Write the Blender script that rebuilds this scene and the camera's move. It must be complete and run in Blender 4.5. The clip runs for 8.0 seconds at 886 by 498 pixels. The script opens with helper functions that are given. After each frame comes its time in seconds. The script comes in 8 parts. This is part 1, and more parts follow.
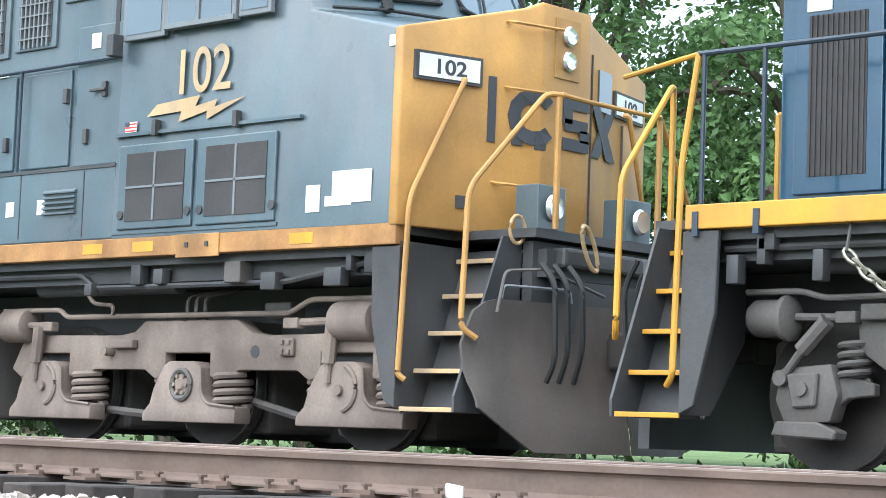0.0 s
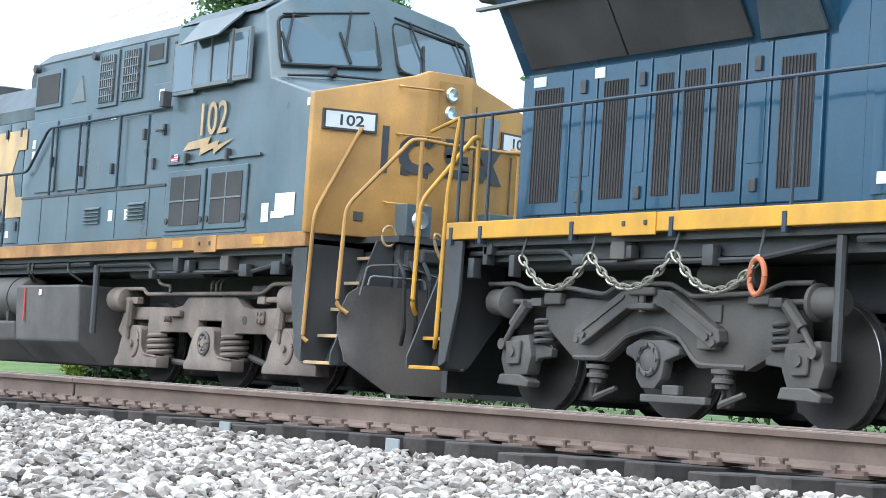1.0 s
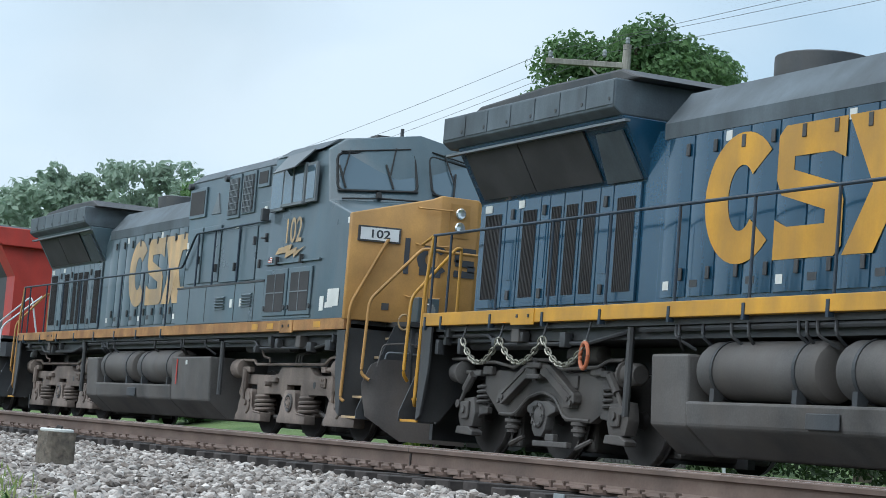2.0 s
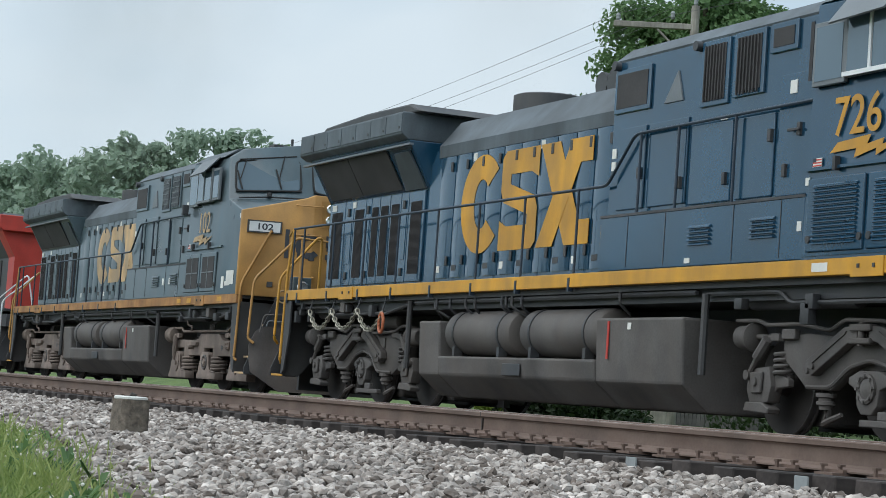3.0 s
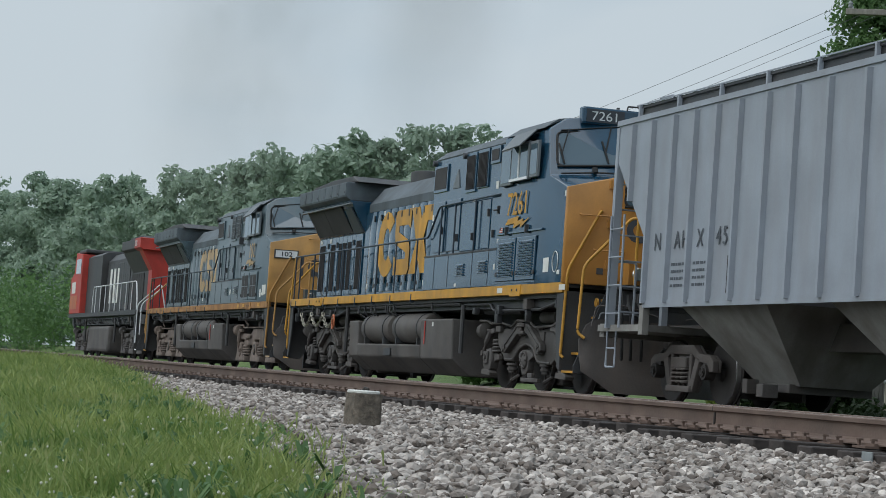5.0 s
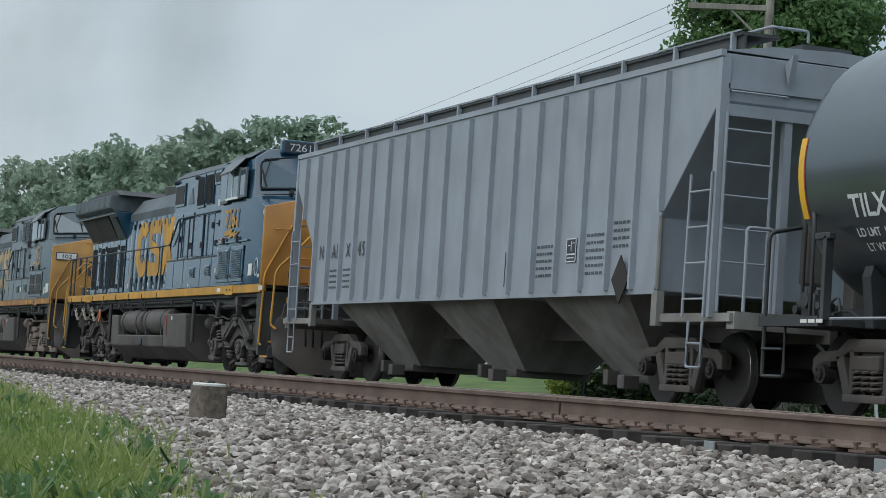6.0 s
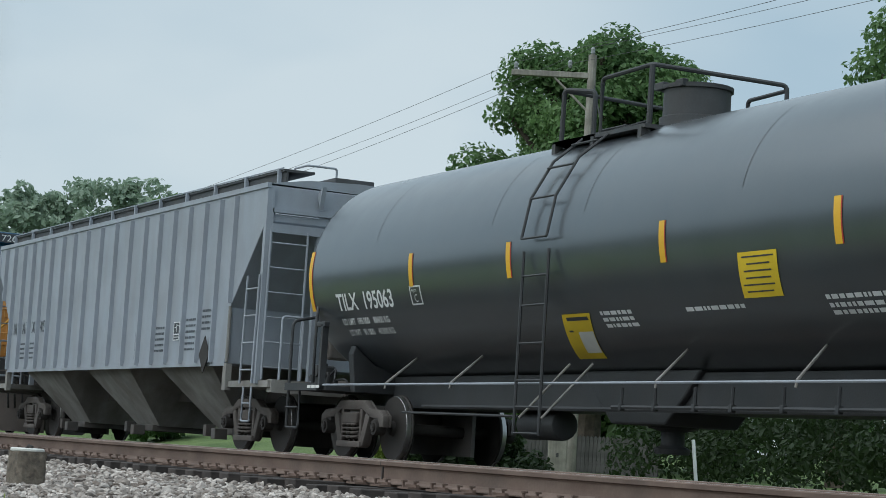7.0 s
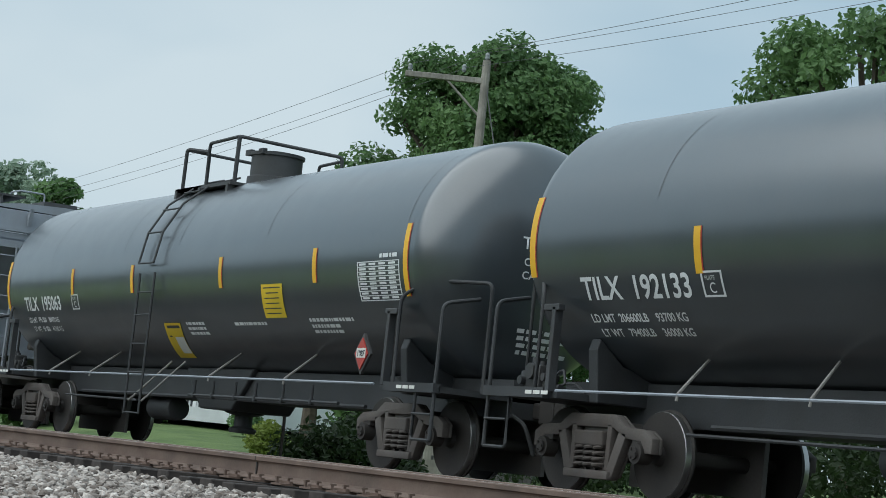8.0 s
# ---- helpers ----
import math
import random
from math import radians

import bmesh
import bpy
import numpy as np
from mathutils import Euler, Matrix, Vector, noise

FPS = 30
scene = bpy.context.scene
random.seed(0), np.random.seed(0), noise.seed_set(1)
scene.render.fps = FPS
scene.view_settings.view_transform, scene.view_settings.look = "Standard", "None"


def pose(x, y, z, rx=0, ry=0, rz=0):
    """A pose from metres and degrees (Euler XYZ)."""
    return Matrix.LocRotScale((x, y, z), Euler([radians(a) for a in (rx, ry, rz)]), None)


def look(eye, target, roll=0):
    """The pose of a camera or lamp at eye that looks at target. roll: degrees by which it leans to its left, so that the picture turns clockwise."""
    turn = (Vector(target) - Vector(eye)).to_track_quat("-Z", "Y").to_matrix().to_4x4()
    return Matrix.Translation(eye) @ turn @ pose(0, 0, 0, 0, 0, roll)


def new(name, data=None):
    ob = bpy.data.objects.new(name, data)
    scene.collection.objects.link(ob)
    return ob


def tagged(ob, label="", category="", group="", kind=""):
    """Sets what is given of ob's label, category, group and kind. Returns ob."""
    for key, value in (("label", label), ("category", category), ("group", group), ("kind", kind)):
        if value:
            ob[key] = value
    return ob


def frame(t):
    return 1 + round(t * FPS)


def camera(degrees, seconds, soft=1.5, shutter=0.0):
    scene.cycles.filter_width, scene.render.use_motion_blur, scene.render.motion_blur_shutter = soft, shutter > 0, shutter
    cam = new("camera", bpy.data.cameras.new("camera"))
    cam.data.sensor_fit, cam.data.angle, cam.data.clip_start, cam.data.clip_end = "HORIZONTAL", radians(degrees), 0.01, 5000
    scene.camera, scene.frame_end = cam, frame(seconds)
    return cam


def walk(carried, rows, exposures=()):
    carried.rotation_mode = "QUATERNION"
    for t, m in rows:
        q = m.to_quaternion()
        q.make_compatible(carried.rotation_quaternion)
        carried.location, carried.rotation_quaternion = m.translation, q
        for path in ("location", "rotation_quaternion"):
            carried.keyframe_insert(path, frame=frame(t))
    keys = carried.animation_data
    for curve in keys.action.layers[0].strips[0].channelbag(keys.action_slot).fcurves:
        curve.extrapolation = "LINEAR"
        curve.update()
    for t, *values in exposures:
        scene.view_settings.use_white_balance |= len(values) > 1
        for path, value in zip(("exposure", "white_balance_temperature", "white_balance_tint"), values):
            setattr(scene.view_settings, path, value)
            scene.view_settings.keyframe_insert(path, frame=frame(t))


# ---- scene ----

# ---- camera: on a tripod-still spot, turned after the train ----
EYE = Vector((0.0, -12.538, 0.119))
FOV = 23.654
cam = camera(FOV, 8.0, soft=0.5)
# seconds, degrees to the left of straight across the track, pitch, roll
AIM = (
    (0.0, 42.67, 5.19, 2.14),
    (0.5, 49.51, 4.42, 3.03),
    (1.0, 55.93, 3.87, 3.66),
    (1.5, 60.69, 4.83, 4.12),
    (1.7, 62.94, 5.35, 4.55),
    (2.8, 67.09, 4.37, 4.19),
    (3.0, 66.94, 4.08, 4.09),
    (3.5, 67.59, 3.83, 3.86),
    (4.0, 69.77, 3.96, 3.86),
    (4.2, 71.98, 4.44, 4.04),
    (5.3, 73.14, 3.41, 4.01),
    (5.5, 72.47, 3.29, 3.86),
    (6.0, 68.96, 3.54, 3.72),
    (6.5, 64.68, 4.98, 3.30),
    (7.0, 64.30, 5.57, 3.60),
    (7.5, 63.77, 5.40, 5.28),
    (8.0, 61.19, 5.84, 6.08),
)


def aim(turn, pitch, roll):
    a, b = radians(turn), radians(pitch)
    way = Vector((-math.sin(a) * math.cos(b), math.cos(a) * math.cos(b), math.sin(b)))
    return look(EYE, EYE + way * 10, roll)


walk(cam, [(t, aim(a, b, c)) for t, a, b, c in AIM],
     exposures=[(0.0, 1.68, 6050, 10), (0.5, 1.82, 5950, 9), (1.0, 1.34, 5800, 8), (1.5, 0.70, 5750, 7), (2.8, 0.24, 6100, 8), (3.5, 0.08, 6200, 9), (5.3, -0.15, 6200, 9), (6.5, -0.05, 6150, 7), (8.0, 0.04, 6100, 5)])

# how far the train has run at each time, metres
RUN = (
    (0.0, 11.356),
    (0.5, 15.675),
    (1.0, 20.125),
    (1.5, 24.365),
    (1.7, 26.062),
    (2.8, 35.421),
    (3.0, 37.133),
    (3.5, 41.423),
    (4.0, 45.762),
    (4.2, 47.500),
    (5.3, 56.936),
    (5.5, 58.624),
    (6.0, 62.849),
    (6.5, 67.208),
    (7.0, 71.836),
    (7.5, 76.256),
    (8.0, 80.653),
)

# ---- world and sun: a hazy, clouded day ----
world = bpy.data.worlds.new("sky")
scene.world = world
world.use_nodes = True
wn, wl = world.node_tree.nodes, world.node_tree.links
wn.clear()
SUN_UP, SUN_TURN = 58.0, 150.0
sky = wn.new("ShaderNodeTexSky")
sky.sky_type, sky.sun_disc = "NISHITA", False
sky.sun_elevation, sky.sun_rotation = radians(SUN_UP), radians(SUN_TURN)
sky.air_density, sky.dust_density = 1.0, 2.0
w_co = wn.new("ShaderNodeTexCoord")
w_map = wn.new("ShaderNodeMapping")
w_map.inputs["Scale"].default_value = (2.2, 2.2, 6.0)
w_noise = wn.new("ShaderNodeTexNoise")
w_noise.inputs["Scale"].default_value, w_noise.inputs["Detail"].default_value = 1.3, 4.0
w_ramp = wn.new("ShaderNodeValToRGB")
w_ramp.color_ramp.elements[0].position, w_ramp.color_ramp.elements[0].color = 0.32, (4.7, 6.1, 7.1, 1)
w_ramp.color_ramp.elements[1].position, w_ramp.color_ramp.elements[1].color = 0.74, (7.45, 8.15, 8.45, 1)
w_mix = wn.new("ShaderNodeMix")
w_mix.data_type = "RGBA"
w_mix.inputs["Factor"].default_value = 0.9
w_bg = wn.new("ShaderNodeBackground")
w_bg.inputs["Strength"].default_value = 0.089
w_out = wn.new("ShaderNodeOutputWorld")
wl.new(w_co.outputs["Generated"], w_map.inputs["Vector"])
wl.new(w_map.outputs["Vector"], w_noise.inputs["Vector"])
w_dot = wn.new("ShaderNodeVectorMath")
w_dot.operation = "DOT_PRODUCT"
w_dot.inputs[1].default_value = (-0.957, 0.203, 0.207)
wl.new(w_co.outputs["Generated"], w_dot.inputs[0])
w_lean = wn.new("ShaderNodeMapRange")
for w_key, w_val in (("From Min", 0.90), ("From Max", 1.0), ("To Min", -0.05), ("To Max", 0.19)):
    w_lean.inputs[w_key].default_value = w_val
wl.new(w_dot.outputs["Value"], w_lean.inputs["Value"])
w_sum = wn.new("ShaderNodeMath")
wl.new(w_noise.outputs["Fac"], w_sum.inputs[0])
wl.new(w_lean.outputs["Result"], w_sum.inputs[1])
wl.new(w_sum.outputs["Value"], w_ramp.inputs["Fac"])
wl.new(sky.outputs["Color"], w_mix.inputs["A"])
wl.new(w_ramp.outputs["Color"], w_mix.inputs["B"])
wl.new(w_mix.outputs["Result"], w_bg.inputs["Color"])
wl.new(w_bg.outputs["Background"], w_out.inputs["Surface"])
sun = new("sun", bpy.data.lights.new("sun", "SUN"))
sun.data.energy, sun.data.angle, sun.data.color = 2.25, radians(100), (1.0, 0.98, 0.95)
sun.matrix_world = look((-20, -60, 90), (-20, 0, 0))

# ---- materials ----
def shader(name):
    m = bpy.data.materials.new(name)
    m.use_nodes = True
    nt = m.node_tree
    return m, nt.nodes, nt.links, nt.nodes["Principled BSDF"]


def noise_node(n, l, vec, scale, detail=4.0, stretch=None):
    t = n.new("ShaderNodeTexNoise")
    t.inputs["Scale"].default_value, t.inputs["Detail"].default_value = scale, detail
    if stretch:
        mp = n.new("ShaderNodeMapping")
        mp.inputs["Scale"].default_value = stretch
        l.new(vec, mp.inputs["Vector"])
        vec = mp.outputs["Vector"]
    l.new(vec, t.inputs["Vector"])
    return t.outputs["Fac"]


def ramp(n, l, fac, a, b, lo=0.35, hi=0.65):
    r = n.new("ShaderNodeValToRGB")
    e = r.color_ramp.elements
    e[0].position, e[0].color, e[1].position, e[1].color = lo, (*a, 1), hi, (*b, 1)
    l.new(fac, r.inputs["Fac"])
    return r.outputs["Color"]


def blend(n, l, fac, a, b, mode="MIX"):
    m = n.new("ShaderNodeMix")
    m.data_type, m.blend_type = "RGBA", mode
    for key, v in (("Factor", fac), ("A", a), ("B", b)):
        if isinstance(v, (int, float)):
            m.inputs[key].default_value = v
        elif isinstance(v, tuple):
            m.inputs[key].default_value = (*v, 1)
        else:
            l.new(v, m.inputs[key])
    return m.outputs["Result"]


def surface(name, col, rough=0.5, metal=0.0, var=0.2, scale=1.5, dirt=None, amount=0.4, stretch=(1, 1, 0.25), bump=0.15, grain=40.0, spec=0.5, coat=0.0,
            by_object=0.0, islands=False, low=(1, 1, 1)):
    """Paint, metal, stone: a base colour that varies, streaks of dirt, and a fine relief."""
    m, n, l, p = shader(name)
    co = n.new("ShaderNodeTexCoord").outputs["Object"]
    big = noise_node(n, l, co, scale)
    dark, light = tuple(c * (1 - var) for c in col), tuple(min(1, c * (1 + var)) for c in col)
    c = ramp(n, l, big, dark, light)
    fine = noise_node(n, l, co, grain, 3.0)
    c = blend(n, l, 0.35 * min(1.0, var * 3), c, ramp(n, l, fine, (0.35, 0.35, 0.35), (0.65, 0.65, 0.65), 0.3, 0.7), "OVERLAY")
    if dirt:
        f1 = noise_node(n, l, co, 2.6, 6.0, stretch)
        mask = ramp(n, l, f1, (0, 0, 0), (amount, amount, amount), 0.38, 0.7)
        c = blend(n, l, mask, c, dirt)
    if by_object or islands:
        if islands:
            rnd = n.new("ShaderNodeNewGeometry").outputs["Random Per Island"]
        else:
            rnd = n.new("ShaderNodeObjectInfo").outputs["Random"]
        k = max(by_object, 0.001)
        c = blend(n, l, 1.0, c, ramp(n, l, rnd, tuple((1 - k) * v for v in low), (1.0,) * 3, 0.0, 1.0), "MULTIPLY")
    l.new(c, p.inputs["Base Color"])
    p.inputs["Roughness"].default_value, p.inputs["Metallic"].default_value = rough, metal
    p.inputs["Specular IOR Level"].default_value = spec
    p.inputs["Coat Weight"].default_value, p.inputs["Coat Roughness"].default_value = coat, 0.16
    rr = n.new("ShaderNodeMapRange")
    rr.inputs["To Min"].default_value, rr.inputs["To Max"].default_value = max(0.02, rough - 0.12), min(1.0, rough + 0.15)
    l.new(big, rr.inputs["Value"])
    l.new(rr.outputs["Result"], p.inputs["Roughness"])
    if bump:
        b = n.new("ShaderNodeBump")
        b.inputs["Strength"].default_value, b.inputs["Distance"].default_value = bump, 0.01
        l.new(fine, b.inputs["Height"])
        l.new(b.outputs["Normal"], p.inputs["Normal"])
    return m


GRIME = (0.10, 0.085, 0.07)
M_BLUE = surface("blue_paint", (0.010, 0.050, 0.094), 0.20, var=0.2, scale=0.8, dirt=(0.05, 0.08, 0.105), amount=0.15, bump=0.0, coat=0.8)
M_BLUE.node_tree.nodes["Principled BSDF"].inputs["Coat Roughness"].default_value = 0.06
M_BLUE_OLD = surface("faded_blue_paint", (0.070, 0.106, 0.124), 0.30, var=0.22, scale=0.9, dirt=(0.16, 0.15, 0.14), amount=0.3, bump=0.03, coat=0.3)
M_ROOF = surface("dark_grey_roof_paint", (0.10, 0.12, 0.135), 0.55, var=0.25, dirt=(0.03, 0.03, 0.03), amount=0.5)
M_GOLD = surface("yellow_sill_paint", (0.62, 0.31, 0.028), 0.45, var=0.12, dirt=GRIME, amount=0.35, bump=0.05)
M_GOLD_OLD = surface("faded_orange_yellow_paint", (0.47, 0.248, 0.066), 0.5, var=0.18, dirt=(0.16, 0.10, 0.06), amount=0.3, bump=0.06)
M_GOLD_PALE = surface("pale_gold_lettering_paint", (0.56, 0.37, 0.18), 0.6, var=0.2, dirt=(0.2, 0.2, 0.19), amount=0.5)
M_NOSE = surface("orange_yellow_nose_paint", (0.45, 0.205, 0.040), 0.4, var=0.14, dirt=(0.2, 0.10, 0.04), amount=0.25, bump=0.04)
M_PLOW = surface("scuffed_brown_plow_steel", (0.070, 0.062, 0.058), 0.7, var=0.35, dirt=(0.12, 0.09, 0.07), amount=0.5)
M_SILL_OLD = surface("worn_orange_sill_paint", (0.38, 0.20, 0.07), 0.7, var=0.35, scale=2.0, dirt=(0.22, 0.08, 0.03), amount=0.6)
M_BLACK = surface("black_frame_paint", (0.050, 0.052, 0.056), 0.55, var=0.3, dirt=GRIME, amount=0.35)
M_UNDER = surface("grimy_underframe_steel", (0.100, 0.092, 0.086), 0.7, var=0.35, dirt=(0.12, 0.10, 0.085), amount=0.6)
M_TRUCK_OLD = surface("dusty_brown_truck_steel", (0.225, 0.178, 0.148), 0.85, var=0.3, dirt=(0.10, 0.08, 0.07), amount=0.5)
M_WHEEL = surface("rusty_wheel_steel", (0.036, 0.031, 0.028), 0.7, 0.2, var=0.3, dirt=(0.05, 0.045, 0.04), amount=0.5)
M_CAST = surface("dusty_cast_truck_steel", (0.100, 0.088, 0.080), 0.8, var=0.3, dirt=(0.07, 0.05, 0.04), amount=0.5)
M_TREAD = surface("polished_wheel_tread", (0.45, 0.44, 0.43), 0.3, 0.9, var=0.15)
M_RAILTOP = surface("polished_rail_head", (0.42, 0.38, 0.35), 0.4, 0.7, var=0.15, dirt=(0.25, 0.16, 0.11), amount=0.5, stretch=(0.3, 6, 6))
M_RAIL = surface("rusty_rail_steel", (0.155, 0.110, 0.088), 0.85, var=0.22, scale=2.0, dirt=(0.10, 0.06, 0.045), amount=0.5, stretch=(1, 1, 3))
M_TIE = surface("creosoted_tie_wood", (0.045, 0.036, 0.032), 0.9, var=0.35, scale=5.0, dirt=(0.12, 0.10, 0.09), amount=0.4, stretch=(6, 0.5, 6), by_object=0.4)
M_TIE_GREY = surface("grey_end_plate_steel", (0.30, 0.32, 0.32), 0.7, 0.2, var=0.15)
M_STONE = surface("ballast_stone", (0.62, 0.56, 0.51), 0.9, var=0.35, scale=9.0, dirt=(0.19, 0.155, 0.13), amount=0.55, stretch=(3, 3, 3), bump=0.6, by_object=0.74, islands=True, low=(1.0, 0.88, 0.80))
# Darker than the stones: the shade in their gaps is in this colour.
M_BED_SHADED = surface("ballast_bed", (0.075, 0.066, 0.058), 0.95, var=0.5, scale=18.0, grain=30.0, bump=1.0)
M_CONCRETE = surface("weathered_concrete", (0.20, 0.165, 0.13), 0.95, var=0.45, scale=14.0, dirt=(0.10, 0.09, 0.07), amount=0.7, stretch=(5, 5, 5), bump=0.8, grain=60.0)
M_HOPPER = surface("light_grey_hopper_paint", (0.325, 0.355, 0.40), 0.6, var=0.07, dirt=(0.22, 0.20, 0.19), amount=0.3, bump=0.04)
# A duller, browner grey than M_HOPPER.
M_HOPPER_DIM = surface("dull_grey_hopper_bay_paint", (0.28, 0.27, 0.25), 0.8, var=0.2, dirt=(0.12, 0.10, 0.085), amount=0.6)
M_TANK = surface("black_tank_paint", (0.035, 0.043, 0.050), 0.36, var=0.12, dirt=(0.05, 0.05, 0.05), amount=0.25, stretch=(1, 1, 0.2), bump=0.0, spec=0.7, coat=1.0)
M_TANK_UNDER = surface("black_tank_frame_paint", (0.042, 0.044, 0.047), 0.6, var=0.25, dirt=(0.05, 0.045, 0.04), amount=0.3)
M_TANK.node_tree.nodes["Principled BSDF"].inputs["Coat Roughness"].default_value = 0.22
M_TANK.node_tree.nodes["Principled BSDF"].inputs["Coat IOR"].default_value = 1.8
M_WHITE = surface("white_lettering_paint", (0.72, 0.73, 0.73), 0.6, var=0.12)
M_LABEL = surface("white_label", (0.72, 0.71, 0.66), 0.7, var=0.12)
M_YELLOW = surface("yellow_reflective_tape", (0.80, 0.46, 0.03), 0.4, var=0.1)
M_PANEL_YELLOW = surface("yellow_placard", (0.78, 0.55, 0.03), 0.5, var=0.1)
M_DARKTEXT = surface("dark_lettering_paint", (0.05, 0.055, 0.065), 0.6, var=0.1)
M_STENCIL = surface("faded_stencil_paint", (0.085, 0.095, 0.11), 0.7, var=0.2)
M_RED = surface("red_paint", (0.50, 0.05, 0.035), 0.5, var=0.15, dirt=GRIME, amount=0.2)
M_ORANGE = surface("red_orange_nose_paint", (0.52, 0.15, 0.06), 0.5, var=0.15, dirt=GRIME, amount=0.25)
M_CHAIN = surface("galvanised_chain", (0.36, 0.34, 0.28), 0.45, 0.7, var=0.25)
M_GRILLE = surface("dark_radiator_grille", (0.045, 0.042, 0.042), 0.75, var=0.25)
M_RUBBER = surface("black_hose_rubber", (0.02, 0.02, 0.02), 0.7, var=0.2)
M_RAILING_BLUE = surface("blue_handrail_paint", (0.028, 0.042, 0.062), 0.4, var=0.15)
M_LIGHTGREY = surface("grey_sunshade_paint", (0.16, 0.175, 0.185), 0.5, var=0.1)
M_POLE = surface("weathered_pole_wood", (0.30, 0.28, 0.24), 0.9, var=0.25, scale=3.0, dirt=(0.16, 0.14, 0.12), amount=0.5, stretch=(8, 8, 0.4))
M_FENCE = surface("dark_weathered_fence_wood", (0.095, 0.092, 0.085), 0.9, var=0.3, scale=3.0, stretch=(8, 8, 0.4), by_object=0.35)
M_WIRE = surface("overhead_wire", (0.10, 0.10, 0.10), 0.6, var=0.1)
M_BARK = surface("tree_bark", (0.10, 0.08, 0.06), 0.95, var=0.3, scale=6.0, bump=0.6)


def leaf_material(name, a, b, shine=0.5, patch=0.35):
    m, n, l, p = shader(name)
    rnd = n.new("ShaderNodeNewGeometry").outputs["Random Per Island"]
    co = n.new("ShaderNodeTexCoord").outputs["Object"]
    c = ramp(n, l, rnd, a, b, 0.0, 1.0)
    c = blend(n, l, 0.55, c, ramp(n, l, noise_node(n, l, co, patch, 3.0), a, b, 0.35, 0.65))
    l.new(c, p.inputs["Base Color"])
    p.inputs["Roughness"].default_value, p.inputs["Specular IOR Level"].default_value = shine, 0.3
    tr = n.new("ShaderNodeBsdfTranslucent")
    l.new(c, tr.inputs["Color"])
    mx = n.new("ShaderNodeMixShader")
    mx.inputs["Fac"].default_value = 0.42
    l.new(p.outputs["BSDF"], mx.inputs[1])
    l.new(tr.outputs["BSDF"], mx.inputs[2])
    l.new(mx.outputs["Shader"], n["Material Output"].inputs["Surface"])
    return m


M_LEAF = leaf_material("broad_leaves", (0.078, 0.150, 0.058), (0.18, 0.295, 0.106))
# Below natural leaf tone: shade under trees is put into this colour.
M_LEAF_SHADED = leaf_material("shade_darkened_leaves", (0.018, 0.034, 0.012), (0.04, 0.066, 0.023))
# Paler and greyer: distance haze is put into this leaf colour.
M_LEAF_HAZED = leaf_material("hazed_far_leaves", (0.25, 0.33, 0.245), (0.37, 0.46, 0.345))
M_GRASS = leaf_material("grass_blades", (0.095, 0.185, 0.038), (0.41, 0.46, 0.16), 0.5, 1.1)
M_STRAW = leaf_material("grass_seed_stalks", (0.22, 0.29, 0.09), (0.46, 0.47, 0.20))
M_CLOVER = surface("clover_blossom", (0.70, 0.68, 0.60), 0.8, var=0.1)


def glass_material():
    m, n, l, p = shader("cab_window_glass")
    # Part of the sky's reflection is put into this pale blue base colour.
    p.inputs["Base Color"].default_value = (0.08, 0.12, 0.15, 1)
    p.inputs["Roughness"].default_value, p.inputs["Specular IOR Level"].default_value = 0.04, 0.7
    p.inputs["IOR"].default_value = 1.65
    p.inputs["Coat Weight"].default_value = 0.6
    return m


M_GLASS = glass_material()


def lamp_material():
    m, n, l, p = shader("headlight_glass")
    p.inputs["Base Color"].default_value = (0.7, 0.72, 0.72, 1)
    p.inputs["Roughness"].default_value, p.inputs["Metallic"].default_value = 0.12, 0.7
    return m


M_LAMP = lamp_material()


def ground_material():
    m, n, l, p = shader("meadow_ground")
    co = n.new("ShaderNodeTexCoord").outputs["Object"]
    a = ramp(n, l, noise_node(n, l, co, 0.5, 6.0), (0.085, 0.136, 0.042), (0.14, 0.20, 0.068))
    b = ramp(n, l, noise_node(n, l, co, 25.0, 3.0), (0.35, 0.35, 0.3), (0.65, 0.65, 0.6))
    l.new(blend(n, l, 0.7, a, b, "OVERLAY"), p.inputs["Base Color"])
    p.inputs["Roughness"].default_value = 0.95
    bm_ = n.new("ShaderNodeBump")
    bm_.inputs["Strength"].default_value, bm_.inputs["Distance"].default_value = 0.8, 0.05
    l.new(noise_node(n, l, co, 40.0, 4.0), bm_.inputs["Height"])
    l.new(bm_.outputs["Normal"], p.inputs["Normal"])
    return m


M_GROUND = ground_material()

# ---- building kit ----
def part(name, bm, material, parent=None, label="", smooth=False, at=None):
    me = bpy.data.meshes.new(name)
    bmesh.ops.recalc_face_normals(bm, faces=bm.faces)
    bm.to_mesh(me)
    bm.free()
    me.materials.append(material)
    if smooth:
        me.shade_smooth()
        me.set_sharp_from_angle(angle=radians(38))
    ob = new(name, me)
    if at is not None:
        ob.matrix_basis = at
    if parent is not None:
        ob.parent = parent
    if label:
        ob["label"] = label
    return ob


def share(name, ob, parent, m):
    """A further piece on the same mesh."""
    o = new(name, ob.data)
    o.matrix_basis = m
    o.parent = parent
    return o


